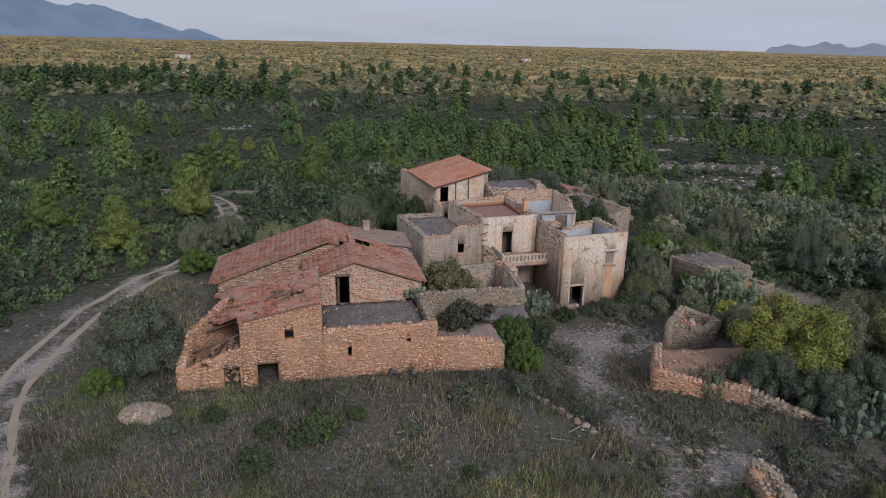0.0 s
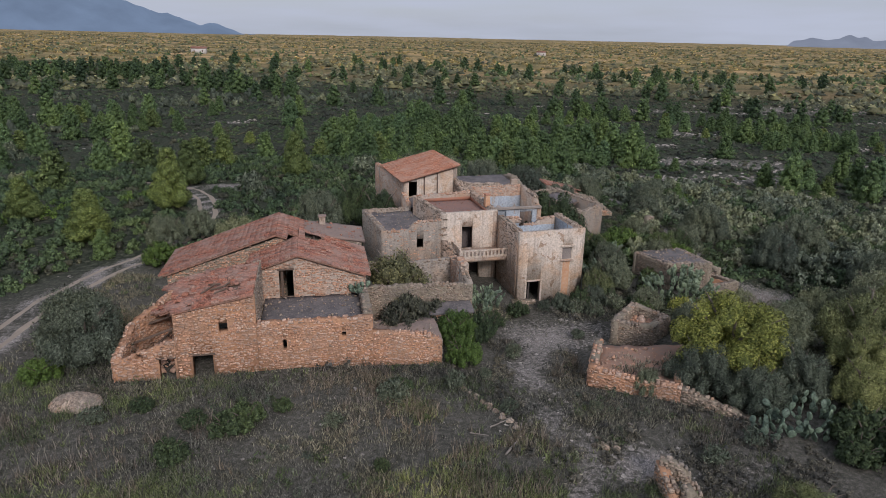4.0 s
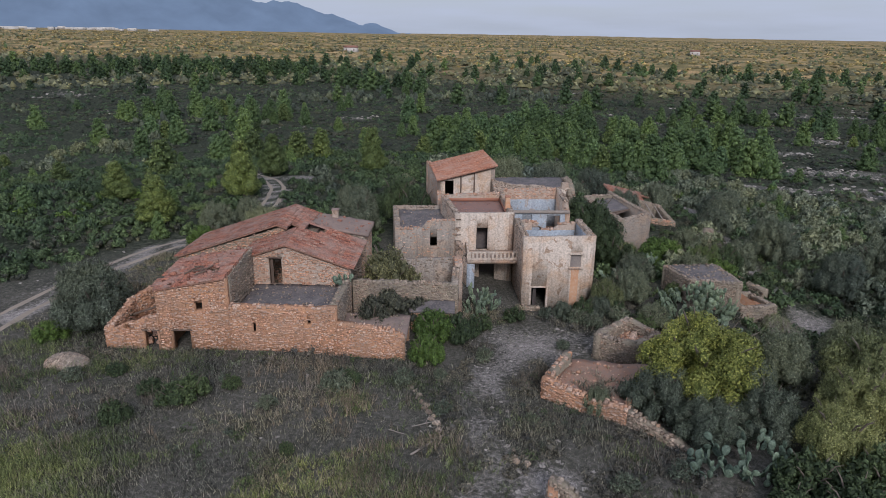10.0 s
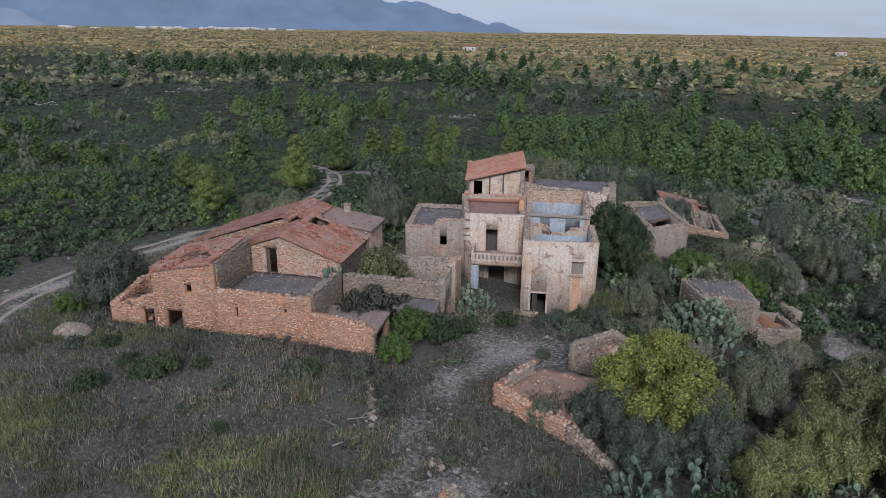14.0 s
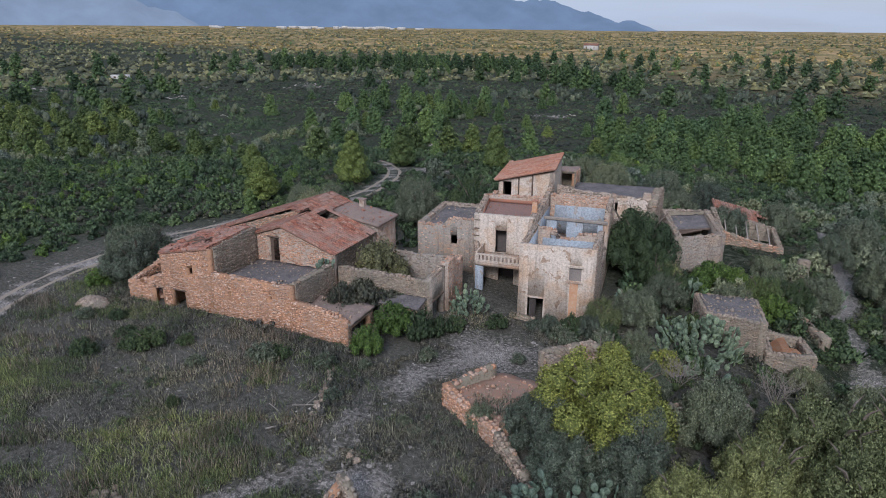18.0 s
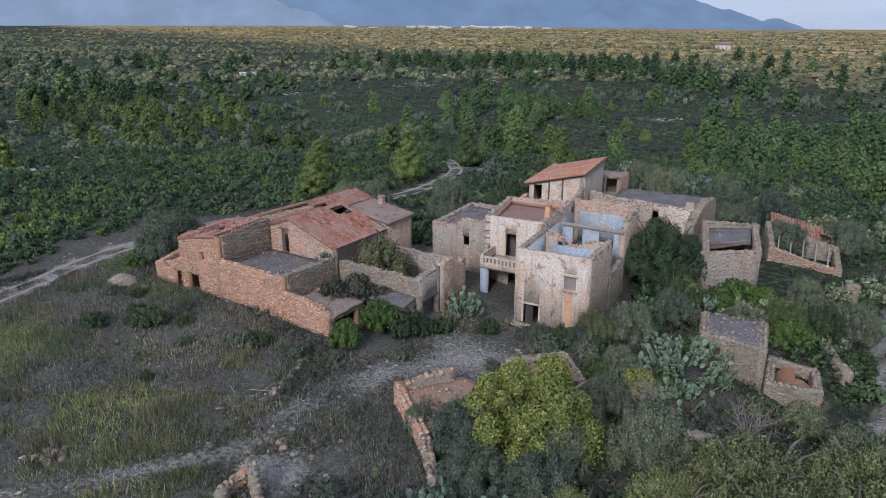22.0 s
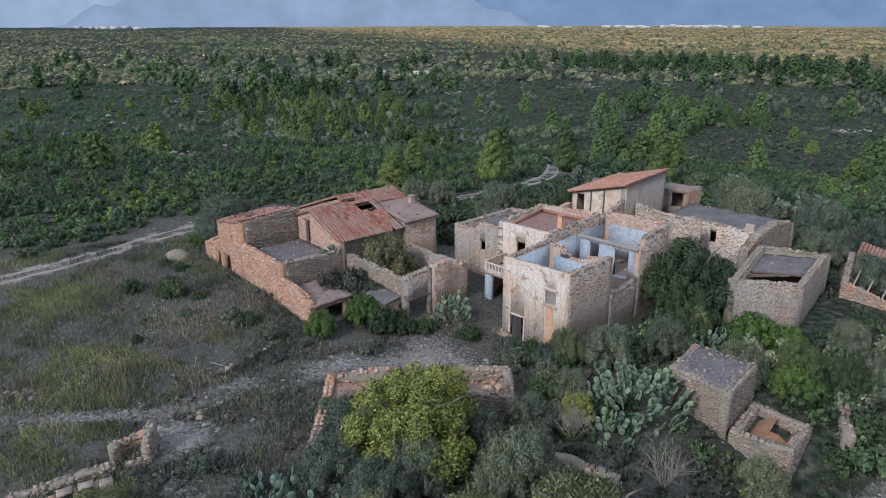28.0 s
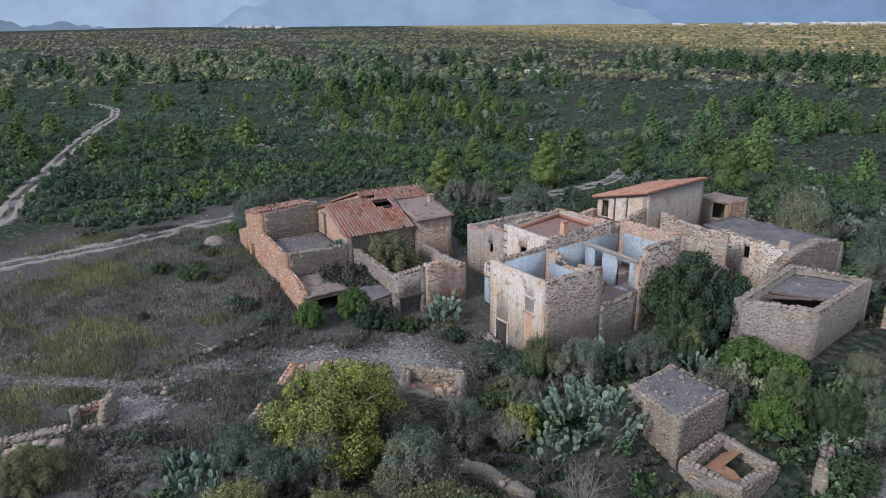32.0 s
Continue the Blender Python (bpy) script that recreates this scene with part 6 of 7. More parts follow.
bare_shrub(23.9, 47.5, 2.2, 61)
bare_shrub(29.3, 49.0, 2.4, 62)
plant(fig, [(0.4, 46.4, 1.15, 1.15)])
plant(rosem, [(1.4, 33.4, 1.2, 1.1), (5.0, 35.6, 0.9, 0.9), (-1.5, 30.5, 0.8, 0.6), (9.0, 41.3, 0.8, 0.9), (16.0, 48.6, 0.9, 1.1), (14.8, 49.8, 1.1, 1.0), (12.2, 50.4, 0.8, 0.8), (8.2, 33.0, 0.7, 0.7), (13.2, 33.4, 0.6, 0.6), (17.8, 50.2, 1.1, 1.1),
              (20.9, 30.4, 0.9, 0.7), (-14.5, 30.2, 0.9, 0.6), (18.2, 28.6, 0.9, 0.7), (14.0, 44.8, 0.7, 0.6), (6.9, 37.2, 0.6, 0.6), (21.8, 48.0, 1.0, 1.0)], "grey shrubs")


# prickly pears: jointed clumps of flat oval pads
def pear_pads(seed, n, radius, height):
    """Pads in short chains that climb from the ground and fan out over a mound."""
    r = np.random.default_rng(seed)
    pads = []
    while len(pads) < n:
        a, d = r.uniform(0, 6.28), radius * math.sqrt(r.random())
        top = height * math.sqrt(max(0.05, 1 - (d / radius) ** 2)) * r.uniform(0.75, 1.05)
        out = np.array([math.cos(a) * d, math.sin(a) * d, 0.0])
        p, up = out * 0.9 + (0, 0, max(0.0, top - r.uniform(0.6, 1.5))), out / radius * 0.5 + (0, 0, 0.9)
        while p[2] < top - 0.1 and len(pads) < n:
            u = up + r.normal(0, 0.3, 3)
            u /= np.linalg.norm(u)
            ln = r.uniform(0.4, 0.58)
            face = out / radius + (0, 0, 0.15) + r.normal(0, 0.55, 3)
            side = np.cross(u, face)
            side /= np.linalg.norm(side)
            pads.append((p, u, side, np.cross(u, side), ln))
            p = p + u * ln * 0.93
    return pads


PADV = np.array([(math.sin(t) * (0.37 - 0.05 * math.cos(t)), 0.5 - 0.5 * math.cos(t)) for t in np.linspace(0, 2 * math.pi, 12, endpoint=False)])


def prickly_pear(x, y, radius, height, n, seed, dz=0.0):
    e = thing("prickly_pear", "clump of grey-green prickly pear with flat oval pads", "cactus", "prickly pears", (x, y, float(ground_z(x, y)) + dz))
    z0 = e.location.z
    for base, up, side, thick, ln in pear_pads(seed, n, radius, height):
        c = np.array([x, y, z0]) + base
        ring = np.array([side * a * ln + up * b * ln for a, b in PADV])
        mid = up * ln * 0.52
        v = np.vstack([c + ring, [c + mid + thick * 0.035], [c + mid - thick * 0.035], c + mid + (ring - mid) * 0.8 + thick * 0.03, c + mid + (ring - mid) * 0.8 - thick * 0.03])
        f = []
        for i in range(12):
            j = (i + 1) % 12
            f += [(i, j, 14 + j), (i, 14 + j, 14 + i), (j, i, 26 + i), (j, 26 + i, 26 + j), (14 + i, 14 + j, 12), (26 + j, 26 + i, 13)]
        part_np("pad", v, f, L_PEAR, e)
    return e


prickly_pear(23.7, 52.4, 2.9, 3.3, 270, 41)
prickly_pear(7.3, 48.8, 1.4, 2.2, 80, 42)
prickly_pear(24.3, 32.2, 2.0, 1.9, 80, 43)
prickly_pear(22.2, 31.0, 1.0, 1.3, 30, 44)
prickly_pear(31.0, 36.2, 1.6, 2.0, 50, 45)
prickly_pear(17.6, 57.0, 1.2, 2.2, 50, 46)
prickly_pear(20.2, 62.8, 1.5, 1.8, 40, 47)
prickly_pear(29.5, 70.5, 1.8, 1.8, 50, 48)
prickly_pear(25.0, 49.6, 1.4, 1.6, 40, 49)
prickly_pear(*FA(11.4, 5.0), 0.6, 0.9, 18, 50, 2.9)


# ---- scrub, woods and groves as wide stuff ----
def rect_mask(x, y, fr, u0, u1, v0, v1):
    (ox, oy), (ax, ay) = fr(0, 0), fr(1, 0)
    c, s = ax - ox, ay - oy
    u, v = (x - ox) * c + (y - oy) * s, -(x - ox) * s + (y - oy) * c
    return (u > u0) & (u < u1) & (v > v0) & (v < v1)


def is_clear(x, y, r=0.0):
    """True where wild scrub may stand."""
    bad = rect_mask(x, y, FA, -4.5 - r, 20.5 + r, -1 - r, 16.3 + r) | rect_mask(x, y, FB, -11.5 - r, 7 + r, -1.5 - r, 31 + r) | rect_mask(x, y, FB, 12 - r, 18.5 + r, -2 - r, 4.5 + r)
    bad |= (np.hypot(x - 17.2, y - 73.6) < 7.5 + r) | (np.hypot(x - 28.6, y - 58.2) < 3 + r) | rect_mask(x, y, FB, 14 - r, 23 + r, 23 - r, 34 + r)
    t = track_mask(x, y)
    bad |= (t > 0.22) | (track_mask(x + 0.8 * r, y) > 0.4) | (track_mask(x - 0.8 * r, y) > 0.4)
    west_edge = np.interp(y, [0, 12, 22, 32, 40, 46, 52, 57, 62], [-12, -20, -24, -30, -31.5, -31, -29, -26, -22])
    bad |= (y < 56) & (x > west_edge) & (x < 21.5)
    bad |= (y < 27 - 0.22 * x + 5 * wavy(x, y, 6, 41.0)) & (x > -20) & (x < 60)
    bad |= (np.hypot(x - 22.2, y - 38.1) < 3) | ((x > 13) & (x < 22) & (y > 32) & (y < 47.5))
    return ~bad


def templates(k, n, seed, kind, leaf, slim, core=True, ball=(ICO, DOMEF), lobes=0, full=0.82):
    """Unit bushes or pines: anchors, shapes, normals and faces of leaf sprays over dense lumpy lobes."""
    out = []
    for i in range(k):
        r = np.random.default_rng(seed + i)
        if kind == "pine":
            p, nn, c, lr = coned(n, r, lobes or 10)
            grow = np.array([1 / 0.34, 1 / 0.34, 1])
        else:
            p, nn, c, lr = lobed(n, lobes or 8, r, 0.74, 0.92 / (lobes or 8) ** 0.5, 0.1, 0.12)
            grow = np.ones(3)
        o = leaf_tris(p * 0, nn, leaf, r, slim, 0.45)
        v, vn = np.repeat(p * grow, 3, axis=0), np.repeat(nn, 3, axis=0)
        f = np.arange(len(v)).reshape(-1, 3)
        if core:
            hv, hf, hn = hearts(c, lr, ball[1], ball[0], r, full)
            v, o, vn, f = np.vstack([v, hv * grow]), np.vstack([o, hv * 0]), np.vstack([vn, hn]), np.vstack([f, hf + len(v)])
        out.append((v, o, vn, f, 3 * n))
    return out


def spread(name, label, category, mat, tmpl, x, y, rad, hgt, seed, sink=0.12, tone=0.42):
    r = np.random.default_rng(seed)
    z = ground_z(x, y)
    k = r.integers(0, len(tmpl), len(x))
    a = r.uniform(0, 6.28, len(x))
    vs, ts, ns, fs, cs, base = [], [], [], [], [], 0
    own = np.clip(r.normal(tone, 0.24, len(x)), 0.02, 0.98)
    for j, (t, o, vn, f, nl) in enumerate(tmpl):
        m = np.flatnonzero(k == j)
        if not len(m):
            continue
        c, s = np.cos(a[m])[:, None], np.sin(a[m])[:, None]
        q = t + o
        X = x[m][:, None] + (q[:, 0] * c - q[:, 1] * s) * rad[m][:, None]
        Y = y[m][:, None] + (q[:, 0] * s + q[:, 1] * c) * rad[m][:, None]
        Z = z[m][:, None] + (t[:, 2] - sink) * hgt[m][:, None] + o[:, 2] * rad[m][:, None]
        vs.append(np.stack([X, Y, Z], -1).reshape(-1, 3)), ts.append(np.repeat(own[m], len(t)))
        ns.append(np.stack([vn[:, 0] * c - vn[:, 1] * s, vn[:, 0] * s + vn[:, 1] * c, vn[:, 2] + 0 * c], -1).reshape(-1, 3))
        fs.append((f[None] + (base + np.arange(len(m)) * len(t))[:, None, None]).reshape(-1, 3))
        base += len(m) * len(t)
        cs.append(np.tile(np.arange(len(t)) >= nl, len(m)))
    if not vs:
        return None
    vn = np.vstack(ns)
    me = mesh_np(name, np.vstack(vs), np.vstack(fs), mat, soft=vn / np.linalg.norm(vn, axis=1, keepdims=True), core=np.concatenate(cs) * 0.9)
    me.attributes.new("tint", "FLOAT", "POINT").data.foreach_set("value", (np.concatenate(ts) * 0.8).astype(np.float32))
    return tagged(new(name, me), label, category, kind="stuff")


def scatter(n, x0, x1, y0, y1, seed, keep):
    r = np.random.default_rng(seed)
    x, y = r.uniform(x0, x1, n), r.uniform(y0, y1, n)
    m = keep(x, y) > r.random(n)
    return x[m], y[m], r


def fanned(n, seed, d0, d1, a0, a1, keep, power=1.0):
    """Random places by bearing (degrees from +y, positive towards -x) and distance from the ruins."""
    r = np.random.default_rng(seed)
    d = (d0 ** power + (d1 ** power - d0 ** power) * r.random(n)) ** (1 / power)
    a = np.radians(r.uniform(a0, a1, n))
    x, y = -np.sin(a) * d + 5, np.cos(a) * d + 40
    m = keep(x, y) > r.random(n)
    return x[m], y[m], r


def blob(x, y, cx, cy, rx, ry):
    return np.exp(-(((x - cx) / rx) ** 2 + ((y - cy) / ry) ** 2) ** 2)


RIDGE_EAST = [(58, 288), (93, 277), (104, 250), (112, 212)]
RIDGE_WEST = [(-300, 345), (-250, 375), (-189, 388), (-131, 333), (-98, 322)]
OLIVE_LINE = [(-116, 278), (-90, 300), (-60, 299), (-22, 326)]


def pine_belt(x, y):
    """How thick the pines stand: woods in the hollow, on the two ridges and out west."""
    n = 0.5 + 0.5 * wavy(x, y, 13, 11.0)
    near = lambda line, w: np.exp(-(dist_to(x, y, line) / w) ** 4)
    b = np.maximum.reduce([1.4 * blob(x, y, 8, 190, 44, 44), 1.3 * near(RIDGE_EAST, 15), 0.9 * blob(x, y, 90, 152, 16, 14), 0.55 * blob(x, y, -122, 214, 34, 22),
                           1.1 * near(RIDGE_WEST, 24), 0.3 * blob(x, y, -108, 188, 22, 30), 0.62 * blob(x, y, -200, 104, 85, 34), 0.4 * blob(x, y, -145, 80, 26, 22), 0.55 * blob(x, y, -250, 345, 120, 40)])
    return np.clip(b * (n * 1.5 - 0.1), 0, 1)


def olive_zone(x, y):
    right = smooth01((x - 18) / 12) * (1 - smooth01((y - 128 + 0.25 * (x - 60)) / 18)) * smooth01((y - 50) / 10)
    band = np.exp(-(dist_to(x, y, OLIVE_LINE) / 15) ** 4)
    west = smooth01((-x - 85) / 20) * smooth01((y - 40) / 40) * (0.4 + 0.6 * wavy(x, y, 22, 13.0)) * (1 - 0.8 * smooth01((y - 150) / 30))
    back = np.exp(-((np.hypot(x + 2, y - 95) / 16) ** 2))
    west = np.maximum(west, 0.9 * blob(x, y, -150, 108, 52, 20) * (0.6 + 0.4 * wavy(x, y, 9, 14.0)))
    return np.clip(0.8 * right + 0.95 * band + 0.6 * west + 0.5 * back, 0, 1)


def heath_zone(x, y):
    """The stony slopes with low scrub alone."""
    d = np.hypot(x, y - 45)
    lie = np.maximum(smooth01((x - 20) / 25) * smooth01((y - 128) / 16), smooth01((y - 125 + 0.25 * x) / 25))
    return np.clip(lie * (1 - smooth01((d - 330) / 60)), 0, 1)


def spaced(x, y, gap, *more):
    """Drops places that crowd one another."""
    taken, keep = {}, []
    for i, (a, b) in enumerate(zip(x, y)):
        g = gap[i]
        c = (int(a // 8), int(b // 8))
        if all((a - u) ** 2 + (b - v) ** 2 > (0.5 * (g + w)) ** 2 for m in (-1, 0, 1) for k in (-1, 0, 1) for u, v, w in taken.get((c[0] + m, c[1] + k), ())):
            taken.setdefault(c, []).append((a, b, g))
            keep.append(i)
    return [q[keep] for q in (x, y, gap, *more)]


DOME = (OCT, OCTF)
T_BRUSH = templates(6, 130, 136, "bush", 0.15, 0.3, lobes=5, full=0.5)
T_UNDER = templates(6, 90, 110, "bush", 0.15, 0.6, lobes=4, full=0.66)
T_SHRUB, T_MID, T_FAR = templates(7, 260, 100, "bush", 0.11, 0.8, lobes=8, full=0.66), templates(6, 26, 120, "bush", 0.15, 0.8, ball=DOME, lobes=5, full=1.0), templates(4, 6, 140, "bush", 0.26, 0.9, ball=DOME, lobes=2, full=0.95)
T_OLV, T_PINE, T_PINEF = templates(5, 900, 160, "bush", 0.08, 0.6, lobes=18, full=0.6), templates(6, 1700, 180, "pine", 0.085, 0.6, lobes=40, full=0.6), templates(5, 340, 190, "pine", 0.14, 0.7, lobes=18, full=0.66)
T_LOW = templates(6, 12, 126, "bush", 0.2, 0.7, ball=DOME, lobes=3, full=0.95)
T_OLVF, T_WEED = templates(4, 52, 170, "bush", 0.13, 0.6, lobes=6, full=0.92), templates(5, 70, 175, "bush", 0.13, 0.4, False)


def sized(x, y, r, lo, hi):
    """Widths and heights that swell and shrink in drifts."""
    t = np.clip(0.35 + 0.3 * wavy(x, y, 9, 21.0) + r.normal(0, 0.22, len(x)), 0, 1)
    k = lo + (hi - lo) * t ** 1.5
    return k, k * r.uniform(0.85, 1.3, len(x))


clear = lambda x, y: is_clear(x, y, 0.8) * 1.0
x, y, r = fanned(9500, 201, 20, 118, -62, 128, lambda x, y: clear(x, y) * (1 - 0.75 * heath_zone(x, y)) * (1 - 0.5 * olive_zone(x, y)) * (1 - 1.4 * hill_bare(x, y)), 1.8)
k, h = sized(x, y, r, 0.9, 2.4)
x, y, g, k, h = spaced(x, y, k * 1.02, k, h)
spread("shrub_thicket", "dense dark green evergreen scrub", "scrub", L_SHRUB, T_SHRUB, x, y, k, h, 1)
x, y, r = fanned(2000, 202, 20, 118, -62, 128, lambda x, y: clear(x, y) * (1 - 0.6 * hill_bare(x, y)), 1.8)
spread("pale_thicket", "paler grey-green scrub among the evergreens", "scrub", L_HEATH, T_UNDER, x, y, r.uniform(0.5, 1.2, len(x)), r.uniform(0.5, 1.3, len(x)), 2)
x, y, r = fanned(2400, 203, 25, 120, -62, 128, lambda x, y: clear(x, y) * 0.5 * smooth01(wavy(x, y, 14, 9.0) * 2), 1.8)
spread("bright_thicket", "brighter yellow-green bushes in the scrub", "scrub", L_BUSH, T_SHRUB, x, y, r.uniform(0.7, 1.4, len(x)), r.uniform(0.9, 2.0, len(x)), 3)
x, y, r = fanned(11500, 204, 118, 360, -48, 128, lambda x, y: clear(x, y) * (1 - 0.9 * heath_zone(x, y)) * (1 - 1.3 * hill_bare(x, y)), 1.6)
spread("slope_scrub", "dark green scrub on the slopes", "scrub", L_SHRUB, T_MID, x, y, *sized(x, y, r, 0.9, 2.5), 4, tone=0.58)
x, y, r = fanned(26000, 205, 70, 350, -48, 110, lambda x, y: clear(x, y) * heath_zone(x, y) * (1 - 1.1 * hill_bare(x, y)) * (1 - 0.7 * pine_belt(x, y)), 1.6)
k = r.uniform(0.5, 1.35, len(x)) * (1 + 0.3 * (wavy(x, y, 11, 26.0) > 0.3))
h = r.random(len(x)) < 0.6
spread("heath", "low brownish heath on the stony hillside", "scrub", L_HEATH, T_LOW, x[h], y[h], k[h], k[h] * r.uniform(0.5, 0.85, h.sum()), 5, tone=0.45)
spread("green_heath", "low dark evergreen cushions on the hillside", "scrub", L_SHRUB, T_LOW, x[~h], y[~h], k[~h], k[~h] * r.uniform(0.55, 0.95, (~h).sum()), 19, tone=0.5)
x, y, r = fanned(3400, 206, 30, 170, -60, 128, lambda x, y: is_clear(x, y, 2.0) * olive_zone(x, y), 1.7)
x, y, g = spaced(x, y, r.uniform(1.5, 3.1, len(x)) * 1.15)
spread("olive_slope", "grey-green wild olives on the slope", "trees", L_OLIVE, T_OLV, x, y, g / 1.05, g * r.uniform(1.15, 1.5, len(x)), 6)
x, y, r = fanned(6500, 207, 170, 420, -48, 128, lambda x, y: olive_zone(x, y) * (1 - 0.9 * pine_belt(x, y)), 1.6)
x, y, g = spaced(x, y, r.uniform(3.0, 4.6, len(x)))
spread("olive_band", "band of grey olive trees across the plain", "trees", L_OLIVE, T_OLVF, x, y, g * 0.75, g * r.uniform(1.0, 1.3, len(x)), 7)


def pine_sizes(x, y, r, lo, hi):
    """Crown widths and heights of a mixed stand, taller in drifts, with small ones between."""
    t = np.clip(0.5 + 0.22 * wavy(x, y, 30, 31.0) + r.normal(0, 0.22, len(x)), 0, 1)
    k = lo + (hi - lo) * t
    return k, k * r.uniform(2.5, 3.3, len(x))


x, y, r = fanned(5200, 208, 75, 240, -48, 120, lambda x, y: is_clear(x, y, 1.5) * np.maximum(0.8 * pine_belt(x, y), 0.022 * (1 - olive_zone(x, y))), 1.7)
k, h = pine_sizes(x, y, r, 1.5, 4.0)
x, y, g, k, h = spaced(x, y, k * 1.3, k, h)
f = (r.random(len(x)) < 0.12 + 0.75 * smooth01((-x - 85) / 50) * smooth01((150 - y) / 30)) | (y < 125)
spread("pine_wood", "wood of grey-green pines in the hollow", "trees", L_PINE, T_PINE, x[~f], y[~f], k[~f], h[~f], 8, tone=0.36)
spread("young_pine", "fresh yellow-green young pines", "trees", L_FRESH, T_PINE, x[f], y[f], k[f] * 0.85, h[f] * 0.72, 20, tone=0.36)
x, y, r = fanned(9000, 209, 240, 520, -48, 120, lambda x, y: np.maximum(0.8 * pine_belt(x, y), 0.035), 1.6)
k, h = pine_sizes(x, y, r, 1.9, 4.4)
x, y, g, k, h = spaced(x, y, k * 1.3, k, h)
spread("far_pine_wood", "pine trees on the far slope", "trees", L_PINE, T_PINEF, x, y, k, h, 9, tone=0.3)
x, y, r = fanned(420, 210, 30, 130, -60, 128, lambda x, y: is_clear(x, y, 2) * 0.2 * (1 - olive_zone(x, y)), 1.6)
spread("scattered_pine", "scattered young pines in the scrub", "trees", L_PINE, T_PINE, x, y, r.uniform(1.0, 1.7, len(x)), r.uniform(2.2, 4.2, len(x)), 10)


# where sunlight on the plain is given by gold colours
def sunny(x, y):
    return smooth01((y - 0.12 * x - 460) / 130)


def parcel(x, y):
    """Groves, fallow and thicket in long patches over the plain: 0 open to 1 thick."""
    return np.clip(0.5 + 0.55 * wavy(x * 0.45, y, 70, 15.0) + 0.35 * wavy(x, y, 38, 16.0), 0, 1)


x, y, r = fanned(30000, 211, 320, 2600, -46, 128, lambda x, y: (1 - 0.72 * sunny(x, y)) * (0.3 + 0.7 * parcel(x, y)), 0.62)
spread("plain_grove", "olive groves and scrub over the plain", "trees", L_FAROLIVE, T_FAR, x, y, r.uniform(2.0, 4.4, len(x)) * (1 + np.hypot(x, y) / 2000), r.uniform(1.8, 4.2, len(x)), 11)
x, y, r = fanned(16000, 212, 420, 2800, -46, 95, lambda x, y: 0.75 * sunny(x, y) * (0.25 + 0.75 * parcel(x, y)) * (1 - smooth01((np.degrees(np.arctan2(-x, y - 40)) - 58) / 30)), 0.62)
spread("sunlit_grove", "far groves coloured gold for the sunlight on the plain", "trees", L_SUNLIT, T_FAR, x, y, r.uniform(2.0, 4.4, len(x)) * (1 + np.hypot(x, y) / 2000), r.uniform(1.6, 3.6, len(x)), 12)
x, y, r = fanned(11000, 213, 330, 1800, -46, 128, lambda x, y: (0.12 + 0.88 * smooth01(wavy(x * 0.5, y, 80, 18.0) * 1.8 - 0.3)) * (1 - 0.4 * sunny(x, y)), 0.7)
spread("dark_grove", "dark green trees dotted over the plain", "trees", L_PINE, T_FAR, x, y, r.uniform(1.5, 3.6, len(x)), r.uniform(1.8, 5.0, len(x)), 13)


x, y, r = scatter(8200, 12, 54, 26, 98, 231, lambda x, y: (1 - 0.4 * blob(x, y, 24, 77, 6, 6)) * (x > 21.5 - smooth01((y - 47) / 6) * 6) * (y > 40 - (x - 21.5) * 1.3) * ~rect_mask(x, y, FA, -4, 20.5, -1, 16) * ~rect_mask(x, y, FB, -11.5, 6.6, -1, 31)
                  * ~rect_mask(x, y, FB, 12.6, 18.4, -2.2, 4.6) * (np.hypot(x - 28.6, y - 58.2) > 3.0) * (np.hypot(x - 17.2, y - 73.6) > 5.4) * ~rect_mask(x, y, FB, 15, 23, 24.5, 33.5) * (track_mask(x, y) < 0.3) * (np.hypot(x - 23.7, y - 51.6) > 3.2) * 0.34 * smooth01((y - 30 + 0.2 * x + 5 * wavy(x, y, 6, 43.0)) / 7) * smooth01((52 - x + 5 * wavy(x, y, 7, 44.0)) / 8))
h = len(x) // 2
spread("understory", "mixed green undergrowth between the walls", "scrub", L_DARK, T_UNDER, x[:h], y[:h], r.uniform(0.4, 1.0, h), r.uniform(0.4, 1.1, h), 16, tone=0.2)
spread("grey_understory", "grey-green undergrowth between the walls", "scrub", L_HEATH, T_UNDER, x[h:], y[h:], r.uniform(0.35, 0.85, len(x) - h), r.uniform(0.4, 1.1, len(x) - h), 17, tone=0.2)


x, y, r = scatter(2200, 20, 54, 27, 90, 233, lambda x, y: ~rect_mask(x, y, FB, -11.5, 6.6, -1, 31) * ~rect_mask(x, y, FB, 12.6, 18.4, -2.2, 4.6) * (np.hypot(x - 28.6, y - 58.2) > 2.6)
                  * ~rect_mask(x, y, FB, 15, 22, 25, 33) * (x > 26 - smooth01((y - 47) / 6) * 4) * (track_mask(x, y) < 0.5))
spread("slope_weed", "dry weeds between the bushes", "weeds", L_HEATH, T_WEED, x, y, r.uniform(0.3, 0.9, len(x)), r.uniform(0.25, 0.7, len(x)), 18, 0.05)


